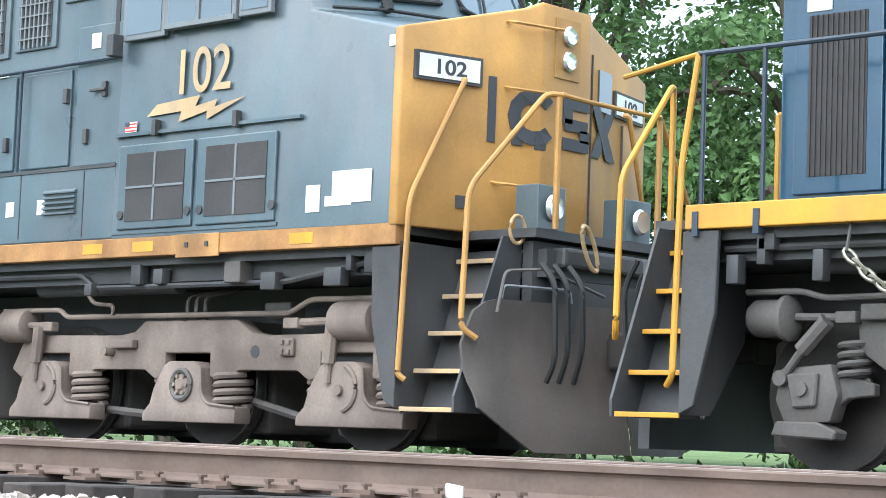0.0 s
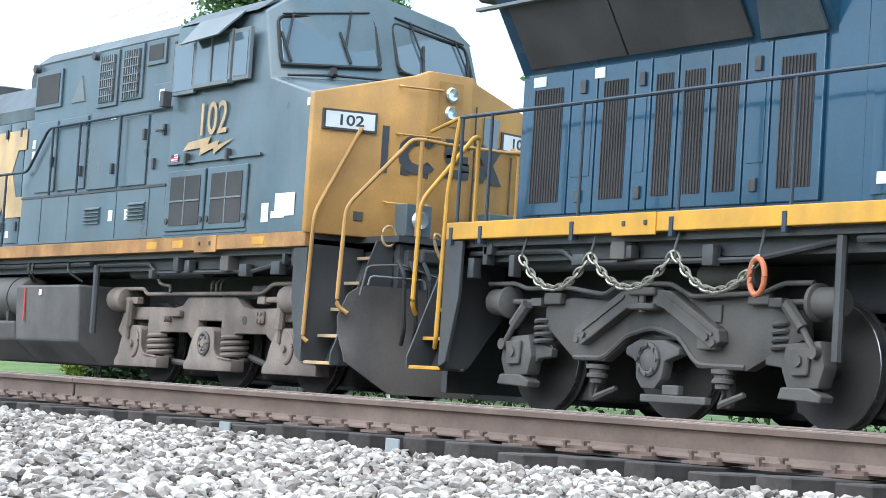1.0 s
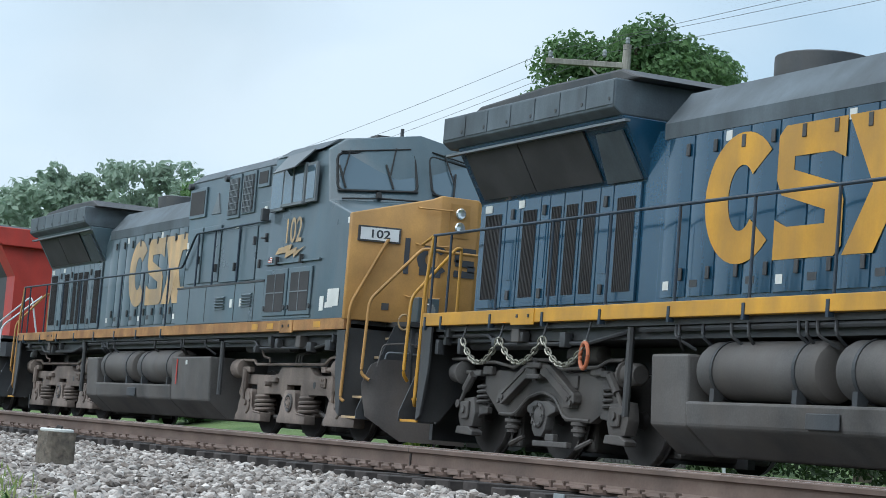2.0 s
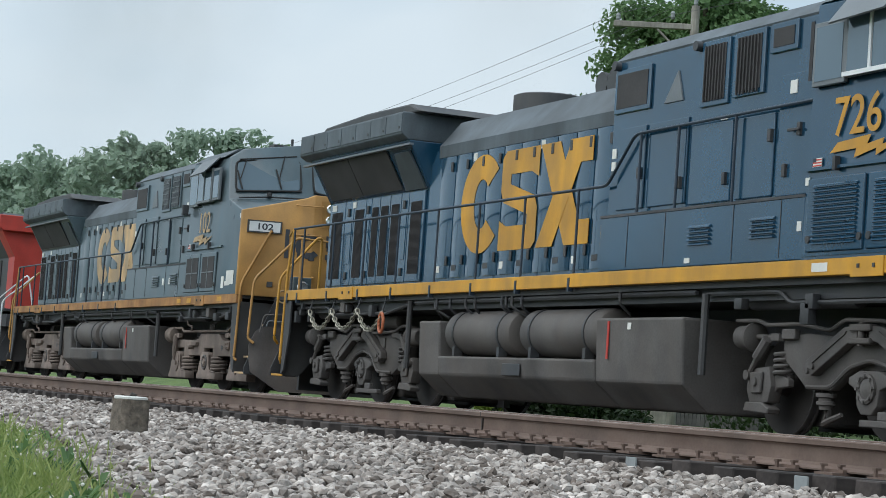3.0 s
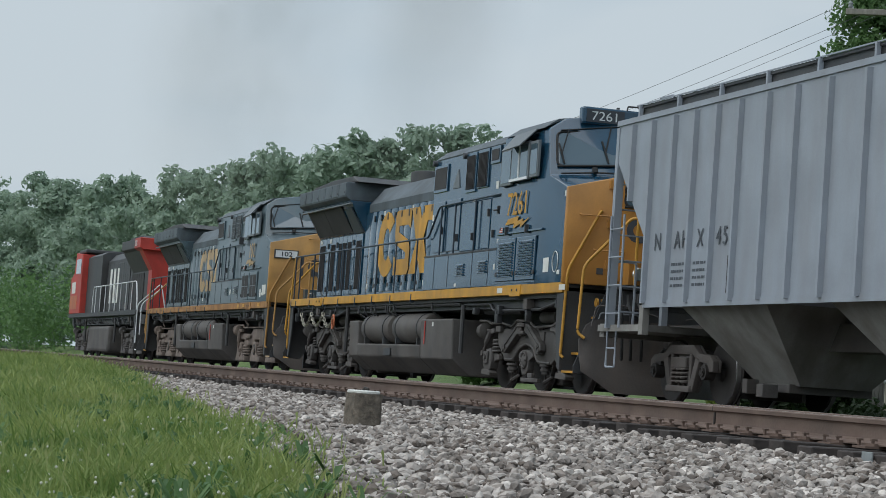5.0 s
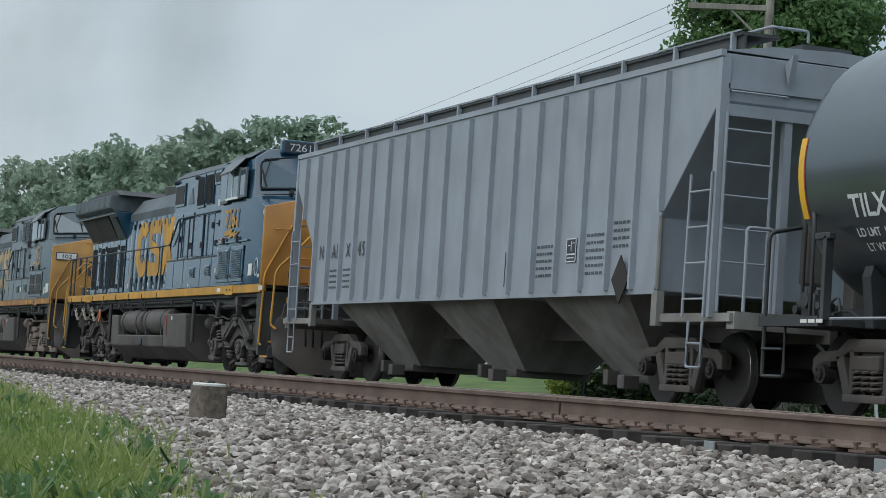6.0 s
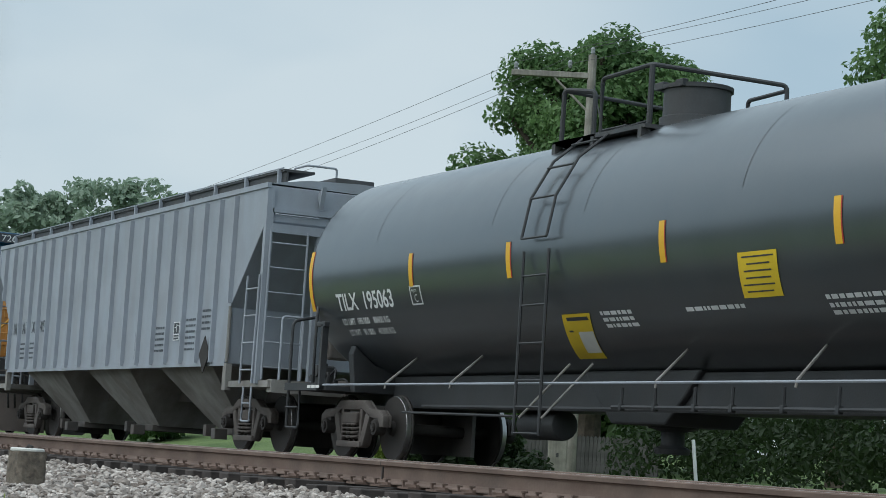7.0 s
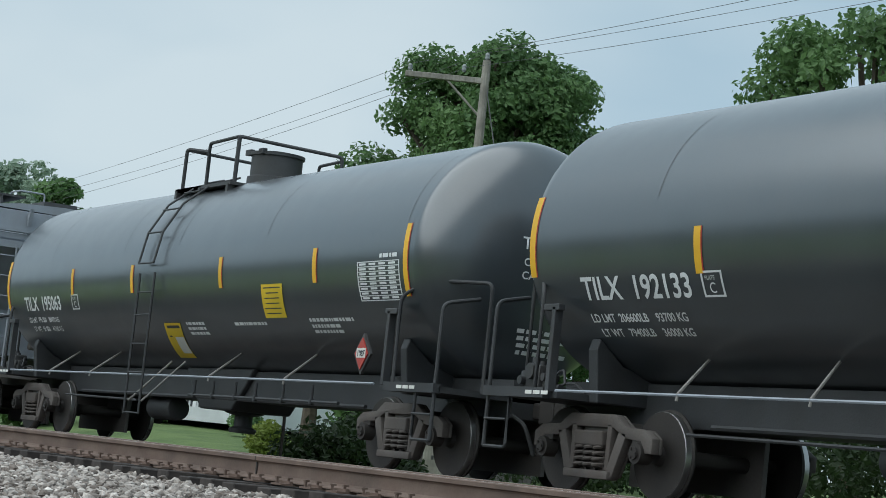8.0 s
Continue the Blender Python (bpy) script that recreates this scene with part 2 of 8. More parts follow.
def box(bm, x0, x1, y0, y1, z0, z1, bevel=0.0):
    xs, ys, zs = sorted((x0, x1)), sorted((y0, y1)), sorted((z0, z1))
    m = Matrix.Translation(((xs[0] + xs[1]) / 2, (ys[0] + ys[1]) / 2, (zs[0] + zs[1]) / 2)) @ Matrix.Diagonal(
        (xs[1] - xs[0], ys[1] - ys[0], zs[1] - zs[0], 1))
    r = bmesh.ops.create_cube(bm, size=1, matrix=m)
    if bevel:
        es = list({e for v in r["verts"] for e in v.link_edges})
        bmesh.ops.bevel(bm, geom=es, offset=bevel, segments=2, affect="EDGES", profile=0.5)
    return bm


def boxes(*specs, bevel=0.0):
    bm = bmesh.new()
    for s in specs:
        box(bm, *s, bevel=bevel)
    return bm


def tube(bm, pts, r, n=8, cap=True):
    """A round bar through points."""
    pts = [Vector(p) for p in pts]
    rings = []
    for i, p in enumerate(pts):
        d = (pts[min(i + 1, len(pts) - 1)] - pts[max(i - 1, 0)]).normalized()
        q = d.to_track_quat("Z", "Y")
        k = 1.0
        if 0 < i < len(pts) - 1:
            c = (pts[i + 1] - p).normalized().dot((p - pts[i - 1]).normalized())
            k = min(1.6, 1 / max(0.4, math.sqrt(max(0.05, (1 + c) / 2))))
        rings.append([bm.verts.new(p + q @ Vector((math.cos(a) * r * k, math.sin(a) * r * k, 0)))
                      for a in (2 * math.pi * j / n for j in range(n))])
    for a, b in zip(rings, rings[1:]):
        for j in range(n):
            bm.faces.new((a[j], a[(j + 1) % n], b[(j + 1) % n], b[j]))
    if cap:
        bm.faces.new(rings[0][::-1])
        bm.faces.new(rings[-1])
    return bm


def tubes(*lines, r=0.02, n=8):
    bm = bmesh.new()
    for pts in lines:
        tube(bm, pts, r, n)
    return bm


def rounded(pts, rad=0.1, steps=4):
    """The same line with its bends rounded."""
    pts = [Vector(p) for p in pts]
    out = [pts[0]]
    for a, b, c in zip(pts, pts[1:], pts[2:]):
        u, v = (a - b), (c - b)
        k = min(rad, u.length * 0.45, v.length * 0.45)
        p, q = b + u.normalized() * k, b + v.normalized() * k
        for i in range(steps + 1):
            t = i / steps
            out.append(p.lerp(b, t).lerp(b.lerp(q, t), t))
    out.append(pts[-1])
    return out


def prism(bm, outline, y0, y1):
    """An outline in x and z, given thickness along y."""
    a = [bm.verts.new((x, y0, z)) for x, z in outline]
    b = [bm.verts.new((x, y1, z)) for x, z in outline]
    bm.faces.new(a)
    bm.faces.new(b[::-1])
    k = len(outline)
    for i in range(k):
        bm.faces.new((a[i], b[i], b[(i + 1) % k], a[(i + 1) % k]))
    return bm


def prism_x(bm, outline, x0, x1):
    """An outline in y and z, given length along x."""
    a = [bm.verts.new((x0, y, z)) for y, z in outline]
    b = [bm.verts.new((x1, y, z)) for y, z in outline]
    bm.faces.new(a[::-1])
    bm.faces.new(b)
    k = len(outline)
    for i in range(k):
        bm.faces.new((a[i], a[(i + 1) % k], b[(i + 1) % k], b[i]))
    return bm


def bevelled(bm, w, seg=2):
    bmesh.ops.recalc_face_normals(bm, faces=bm.faces)
    es = [e for e in bm.edges if len(e.link_faces) == 2 and e.calc_face_angle(0) > 0.5]
    bmesh.ops.bevel(bm, geom=es, offset=w, segments=seg, affect="EDGES", profile=0.5)
    return bm


def lathe(bm, profile, n=32, m=Matrix()):
    """Rings of (radius, along) round the y axis, moved by m."""
    rings = []
    for r, y in profile:
        rings.append([bm.verts.new(m @ Vector((math.cos(a) * r, y, math.sin(a) * r))) for a in (2 * math.pi * j / n for j in range(n))]
                     if r > 1e-6 else [bm.verts.new(m @ Vector((0, y, 0)))])
    for a, b in zip(rings, rings[1:]):
        for j in range(n):
            k = (j + 1) % n
            f = [a[j % len(a)], a[k % len(a)], b[k % len(b)], b[j % len(b)]]
            f = list(dict.fromkeys(f))
            if len(f) > 2:
                bm.faces.new(f)
    for r in (rings[0], rings[-1]):
        if len(r) > 2:
            bm.faces.new(r)
    return bm


ALONG_X = pose(0, 0, 0, 0, 0, -90)  # turns y into x


def cylinder_x(bm, x0, x1, y, z, r, n=20, round_end=0.0):
    e = round_end
    prof = [(0, x0), (r - e * 0.8, x0 + 0.0), (r - e * 0.25, x0 + e * 0.3), (r, x0 + e), (r, x1 - e), (r - e * 0.25, x1 - e * 0.3), (r - e * 0.8, x1), (0, x1)] if e else [
        (0, x0), (r, x0), (r, x1), (0, x1)]
    return lathe(bm, prof, n, Matrix.Translation((0, y, z)) @ ALONG_X)


def cylinder_y(bm, x, y0, y1, z, r, n=20):
    return lathe(bm, [(0, y0), (r, y0), (r, y1), (0, y1)], n, Matrix.Translation((x, 0, z)))


def cylinder_z(bm, x, y, z0, z1, r, n=16):
    return lathe(bm, [(0, z0), (r, z0), (r, z1), (0, z1)], n, Matrix.Translation((x, y, 0)) @ pose(0, 0, 0, 90, 0, 0))


def lettering(name, text, size, m, material, parent, label="", stretch=1.0, bold=0.0, thick=0.002, align="LEFT"):
    """Words as a thin mesh, read in the x and z plane and seen from -y."""
    cu = bpy.data.curves.new(name, "FONT")
    cu.body, cu.size, cu.extrude, cu.offset, cu.align_x = text, size, thick, bold, align
    tmp = bpy.data.objects.new(name, cu)
    scene.collection.objects.link(tmp)
    me = bpy.data.meshes.new_from_object(tmp.evaluated_get(bpy.context.evaluated_depsgraph_get()))
    bpy.data.objects.remove(tmp)
    me.transform(pose(0, 0, 0, 90, 0, 0) @ Matrix.Diagonal((stretch, 1, 1, 1)))
    me.materials.clear()
    me.materials.append(material)
    ob = new(name, me)
    ob.matrix_basis = m
    ob.parent = parent
    if label:
        ob["label"] = label
    return ob


def each(name, specs, material, parent, label="", bevel=0.0):
    """A part of its own for every box."""
    return [part(name, boxes(s, bevel=bevel), material, parent, label) for s in specs]


def thing(name, label, category, group="", m=Matrix(), kind=""):
    ob = new(name)
    ob.empty_display_size = 0.3
    ob.matrix_basis = m
    return tagged(ob, label, category, group, kind)


def pieces(name, bm, material, parent, label="", smooth=False):
    """Every loose piece of a mesh as a part of its own."""
    bm.verts.index_update()
    seen, out = set(), []
    for v in bm.verts:
        if v in seen:
            continue
        isle, todo = [], [v]
        seen.add(v)
        while todo:
            w = todo.pop()
            isle.append(w)
            for e in w.link_edges:
                o = e.other_vert(w)
                if o not in seen:
                    seen.add(o)
                    todo.append(o)
        b = bmesh.new()
        to = {w: b.verts.new(w.co) for w in isle}
        for f in {f for w in isle for f in w.link_faces}:
            b.faces.new([to[w] for w in f.verts])
        out.append(part(name, b, material, parent, label, smooth))
    bm.free()
    return out

# ---- ground and the two tracks ----
NEAR_Y, NEAR_Z = -4.605, 0.05   # middle of the near track, top of its rails
FAR_Y = 0.79                    # middle of the track that carries the train


def hollow(x, y):
    """Height of the ground."""
    prof = ((-400, -2.0), (-30, -1.4), (-16, -1.3), (-12.6, -1.1), (-11.2, -0.62), (-10, -0.45), (-8, -0.35), (-6.5, -0.30), (-5.9, -0.272), (-3, -0.27), (-1.9, -0.42), (-0.6, -0.30),
            (2.3, -0.32), (4.0, -0.65), (6.5, -0.85), (9.0, -0.55), (13, -0.25), (60, 0.2), (400, 4.0))
    for (a, za), (b, zb) in zip(prof, prof[1:]):
        if y <= b:
            z = za + (zb - za) * max(0, y - a) / (b - a)
            break
    else:
        z = prof[-1][1]
    if y > -11.5 and y < -4:
        return z
    if y > 6 and x < -45:
        a, b = min(1.0, (-45 - x) / 35), min(1.0, (y - 6) / 10)
        z += 1.0 * a * a * (3 - 2 * a) * b * b * (3 - 2 * b)
    return z + 0.05 * noise.noise((x * 0.15, y * 0.3, 0))


def make_ground():
    bm = bmesh.new()
    xs = [-900, -500, -300, -200] + [-150 + 3 * i for i in range(64)] + [60, 120, 250, 500]
    ys = [-400, -200, -100, -50, -30, -22, -16, -14, -12.6, -11.8, -11.2, -10.6, -10, -9, -8, -7, -5.9, -3, -1.9, -0.6, 2.3, 3.2, 4, 5, 6.5, 8, 9, 11, 13, 18, 26, 40, 60, 90, 140, 200, 300, 600]
    grid = [[bm.verts.new((x, y, hollow(x, y) - (0.06 if -10.6 < y < 3.3 else 0))) for y in ys] for x in xs]
    for a, b in zip(grid, grid[1:]):
        for j in range(len(ys) - 1):
            bm.faces.new((a[j], b[j], b[j + 1], a[j + 1]))
    return tagged(part("ground", bm, M_GROUND, smooth=True), "green meadow ground with grass on both sides of the tracks", "ground", kind="structure")


def edge_y(x):
    """Where the stones give way to grass on the near side."""
    pts = ((-160, -2.5), (-60, -4.9), (-40, -6.5), (-24, -8.6), (-18, -9.0), (-13.5, -9.45), (-11, -9.9), (-8.5, -10.4), (20, -11.0))
    for (a, ya), (b, yb) in zip(pts, pts[1:]):
        if x <= b:
            return ya + (yb - ya) * max(0, x - a) / (b - a) + 0.35 * noise.noise((x * 0.6, 3.1, 0))
    return -11.0


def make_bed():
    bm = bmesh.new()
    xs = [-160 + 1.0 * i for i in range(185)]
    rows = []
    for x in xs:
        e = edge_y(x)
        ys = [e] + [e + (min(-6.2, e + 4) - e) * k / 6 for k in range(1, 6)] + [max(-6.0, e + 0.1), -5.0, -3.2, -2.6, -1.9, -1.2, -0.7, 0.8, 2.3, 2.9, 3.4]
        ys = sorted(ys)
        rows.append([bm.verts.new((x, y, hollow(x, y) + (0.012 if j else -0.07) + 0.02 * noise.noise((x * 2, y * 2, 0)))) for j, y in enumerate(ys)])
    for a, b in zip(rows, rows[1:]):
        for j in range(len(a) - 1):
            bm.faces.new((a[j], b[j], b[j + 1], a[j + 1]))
    return tagged(part("ballast_bed", bm, M_BED_SHADED, smooth=True), "dark crushed stone bed under two railway tracks, gap shade in its colour", "ballast", kind="structure")


RAIL_SHAPE = [(-0.07, -0.186), (0.07, -0.186), (0.07, -0.176), (0.022, -0.158), (0.0095, -0.14), (0.0085, -0.058), (0.014, -0.046), (0.035, -0.038), (0.036, -0.01),
              (0.028, -0.001), (-0.028, -0.001), (-0.036, -0.01), (-0.035, -0.038), (-0.014, -0.046), (-0.0085, -0.058), (-0.0095, -0.14), (-0.022, -0.158), (-0.07, -0.176)]


def make_rail(parent, y, z, x0, x1):
    bm = prism_x(bmesh.new(), [(y + a, z + b) for a, b in RAIL_SHAPE], x0, x1)
    r = part("rail", bm, M_RAIL, parent, "rust-brown steel rail")
    bm = prism_x(bmesh.new(), [(y - 0.027, z - 0.003), (y - 0.022, z), (y + 0.022, z), (y + 0.027, z - 0.003)], x0, x1)
    part("running_surface", bm, M_RAILTOP, r, "worn pale running surface")
    return r


def make_track(y, z, label, near):
    tr = thing("railway_track", label, "railway track", "railway tracks", kind="structure")
    for s in (-0.755, 0.755):
        make_rail(tr, y + s, z, -160, 25)
    rng = random.Random(4 if near else 5)
    tie = plate = spike = None
    x = 10.4
    count = 0
    while x > (-66 if near else -60):
        w = rng.uniform(-0.03, 0.03)
        m = pose(x + w, y + rng.uniform(-0.03, 0.03), z - 0.206 - rng.uniform(0, 0.012), rng.uniform(-0.6, 0.6), 0, rng.uniform(-1, 1))
        if tie is None:
            tie = part("tie", bevelled(boxes((-0.115, 0.115, -1.3, 1.3, -0.18, 0)), 0.008, 1), M_TIE, tr, at=m)
        else:
            share("tie", tie, tr, m)
        if near:
            m = pose(x + w, y - 0.755, z - 0.186, 0, 0, 0)
            if plate is None:
                bm = boxes((-0.095, 0.095, -0.17, 0.15, -0.02, -0.004))
                box(bm, -0.095, 0.095, -0.10, -0.072, -0.004, 0.016)
                plate = part("tie_plate", bm, M_RAIL, tr, "rusty steel tie plate", at=m)
                bm = boxes((-0.009, 0.009, -0.015, 0.003, -0.03, 0.03), (-0.014, 0.014, -0.02, 0.022, 0.022, 0.036))
                spike = part("spike", bm, M_RAIL, tr, "rusty rail spike", at=pose(x + w + 0.055, y - 0.84, z - 0.176))
            else:
                share("tie_plate", plate, tr, m)
                share("spike", spike, tr, pose(x + w + 0.055, y - 0.84, z - 0.176, 0, 0, rng.uniform(-15, 15)))
            if count % 2 == 0 or count < 60:
                share("spike", spike, tr, pose(x + w - 0.06, y - 0.885, z - 0.186 + rng.uniform(0, 0.012), 0, 0, rng.uniform(-20, 20)))
        x -= 0.4985
        count += 1
    if near:
        for xx in (-12.13, -10.13, -5.64):
            part("end_plate", boxes((xx - 0.075, xx + 0.06, y - 1.345, y - 1.331, z - 0.36, z - 0.21), bevel=0.004), M_TIE_GREY, tr, "grey steel plate on the end of a tie")
        jx = -15.75
        part("rail_joint", boxes((jx - 0.006, jx + 0.006, y - 0.755 - 0.0375, y - 0.755 - 0.036, z - 0.04, z - 0.004), (jx - 0.01, jx + 0.01, y - 0.776, y - 0.764, z - 0.15, z - 0.05)),
             M_TIE, tr, "thin weld mark across the rail")
    return tr


def make_stones():
    """Loose stones over the bed, all in one mesh."""
    rng = np.random.default_rng(7)
    base = []
    for k in range(10):
        b = bmesh.new()
        bmesh.ops.create_icosphere(b, subdivisions=1, radius=1)
        r = random.Random(k)
        planes = [(Vector((r.gauss(0, 1), r.gauss(0, 1), r.gauss(0, 1))).normalized(), r.uniform(0.45, 0.8)) for _ in range(6)]
        for v in b.verts:
            for nrm, d in planes:
                e = v.co.dot(nrm) - d
                if e > 0:
                    v.co -= nrm * e
        base.append((np.array([v.co[:] for v in b.verts]), np.array([[v.index for v in f.verts] for f in b.faces])))
        b.free()
    V, F, at = [], [], 0
    cells = []

    def strew(x0, x1, y0, y1, n, small, big, lift=0.0):
        xs, ys = rng.uniform(x0, x1, n), rng.uniform(y0, y1, n)
        for x, y in zip(xs, ys):
            if y > edge_y(x) - 0.25 * rng.random():
                cells.append((x, y, small + (big - small) * rng.random() ** 1.6, lift))

    strew(-16, -3.5, -11.0, -5.9, 25000, 0.022, 0.048)
    strew(-30, -16, -9.9, -5.9, 18000, 0.024, 0.050)
    strew(-50, -30, -8.5, -5.88, 8000, 0.03, 0.055)
    strew(-85, -50, -6.6, -5.6, 3000, 0.035, 0.06)
    strew(-3.5, 8, -11.0, -5.9, 12000, 0.028, 0.056)
    strew(-40, -4, -5.9, -5.6, 1500, 0.022, 0.04, -0.03)
    strew(-40, -4, -5.6, -3.2, 6000, 0.026, 0.05, -0.01)
    for x, y, s, lift in cells:
        vs, fs = base[rng.integers(10)]
        a, c = rng.uniform(0, 2 * math.pi), rng.uniform(-0.5, 0.5)
        sc = np.array([s * rng.uniform(0.8, 1.3), s * rng.uniform(0.7, 1.1), s * rng.uniform(0.5, 0.85)])
        p = vs * sc
        ca, sa, cc, sn = math.cos(a), math.sin(a), math.cos(c), math.sin(c)
        p = np.stack([p[:, 0] * cc - p[:, 2] * sn, p[:, 1], p[:, 0] * sn + p[:, 2] * cc], 1)
        p = np.stack([p[:, 0] * ca - p[:, 1] * sa, p[:, 0] * sa + p[:, 1] * ca, p[:, 2]], 1)
        p += (x, y, hollow(x, y) + 0.012 + s * 0.9 * rng.random() + lift)
        V.append(p)
        F.append(fs + at)
        at += len(p)
    me = bpy.data.meshes.new("ballast_stones")
    V, F = np.concatenate(V), np.concatenate(F)
    me.from_pydata(V.tolist(), [], F.tolist())
    me.materials.append(M_STONE)
    return tagged(new("ballast_stones", me), "loose pale grey crushed ballast stones beside the rails", "ballast", kind="stuff")


make_ground()
make_bed()
make_track(NEAR_Y, NEAR_Z, "empty railway track with rusty rails on dark wooden ties", True)
make_track(FAR_Y, 0.0, "railway track under the moving train", False)
make_stones()

# ---- the train ----
TRAIN, WHEELS = [], []   # (thing, place in the train), (wheelset, x, z, radius)


def panel(bm, corners, thick):
    """A flat plate on four corners, thickened along its normal on both sides."""
    c = [Vector(p) for p in corners]
    nrm = (c[1] - c[0]).cross(c[3] - c[0]).normalized() * thick / 2
    a = [bm.verts.new(p + nrm) for p in c]
    b = [bm.verts.new(p - nrm) for p in c]
    bm.faces.new(a)
    bm.faces.new(b[::-1])
    for i in range(len(c)):
        bm.faces.new((a[i], b[i], b[(i + 1) % len(c)], a[(i + 1) % len(c)]))
    return bm


def wheelset(parent, x, r, material=None):
    bm = bmesh.new()
    for s in (-1, 1):
        lathe(bm, [(0, s * 0.85), (0.09, s * 0.85), (0.11, s * 0.80), (0.13, s * 0.74), (r * 0.55, s * 0.73), (r - 0.10, s * 0.745), (r - 0.085, s * 0.79), (r - 0.004, s * 0.79),
                   (r, s * 0.72), (r + 0.026, s * 0.70), (r + 0.02, s * 0.675), (r - 0.10, s * 0.675), (0.1, s * 0.66)], 36)
        for k in range(6):   # web marks
            a = k * math.pi / 3
            cylinder_y(bm, math.cos(a) * r * 0.42, s * 0.725, s * 0.742, math.sin(a) * r * 0.42, 0.03, 8)
    cylinder_y(bm, 0, -0.7, 0.7, 0, 0.085, 12)
    w = part("wheelset", bm, material or M_WHEEL, parent, "rusty steel wheels on an axle", smooth=True, at=pose(x, 0, r))
    for s in (-1, 1):
        bm = lathe(bmesh.new(), [(r - 0.075, s * 0.794), (r - 0.007, s * 0.794), (r - 0.007, s * 0.791), (r - 0.075, s * 0.791)], 36)
        part("wheel_rim", bm, M_WHEEL, w, "", smooth=True)
        bm = lathe(bmesh.new(), [(r - 0.008, s * 0.792), (r - 0.001, s * 0.786), (r + 0.003, s * 0.722), (r - 0.02, s * 0.722), (r - 0.02, s * 0.792)], 36)
        part("tread", bm, M_TREAD, w, "bright worn wheel tread", smooth=True)
    WHEELS.append((w, x, r, r))
    return w


def coil(bm, x, y, z0, z1, r, wire=0.02, turns=4):
    n = turns * 10
    tube(bm, [(x + r * math.cos(2 * math.pi * i / 10), y + r * math.sin(2 * math.pi * i / 10), z0 + (z1 - z0) * i / n) for i in range(n + 1)], wire, 6)
    return bm


def truck_middle(parent, x):
    """Motors and gear cases between the frames, and an added black sheet that darkens the gaps."""
    for k in (-1.98, 0, 1.98):
        part("traction_motor", boxes((x + k - 0.62, x + k + 0.55, -0.62, 0.62, 0.12, 0.92), bevel=0.05), M_UNDER, parent)
    part("bolster", boxes((x - 0.5, x + 0.5, -1.0, 1.0, 0.72, 1.1)), M_UNDER, parent)
    # Added black sheet that blocks the bright view through the truck.
    part("underside_guard", boxes((x - 2.75, x + 2.75, 0.15, 0.25, 0.07, 1.3)), M_BLACK, parent)


def arc_bar(bm, x, y, z, r, a0, a1, wire, n=12):
    """A bar bent round a point in the side view."""
    return tube(bm, [(x + r * math.cos(radians(a0 + (a1 - a0) * k / n)), y, z + r * math.sin(radians(a0 + (a1 - a0) * k / n))) for k in range(n + 1)], wire, 6)


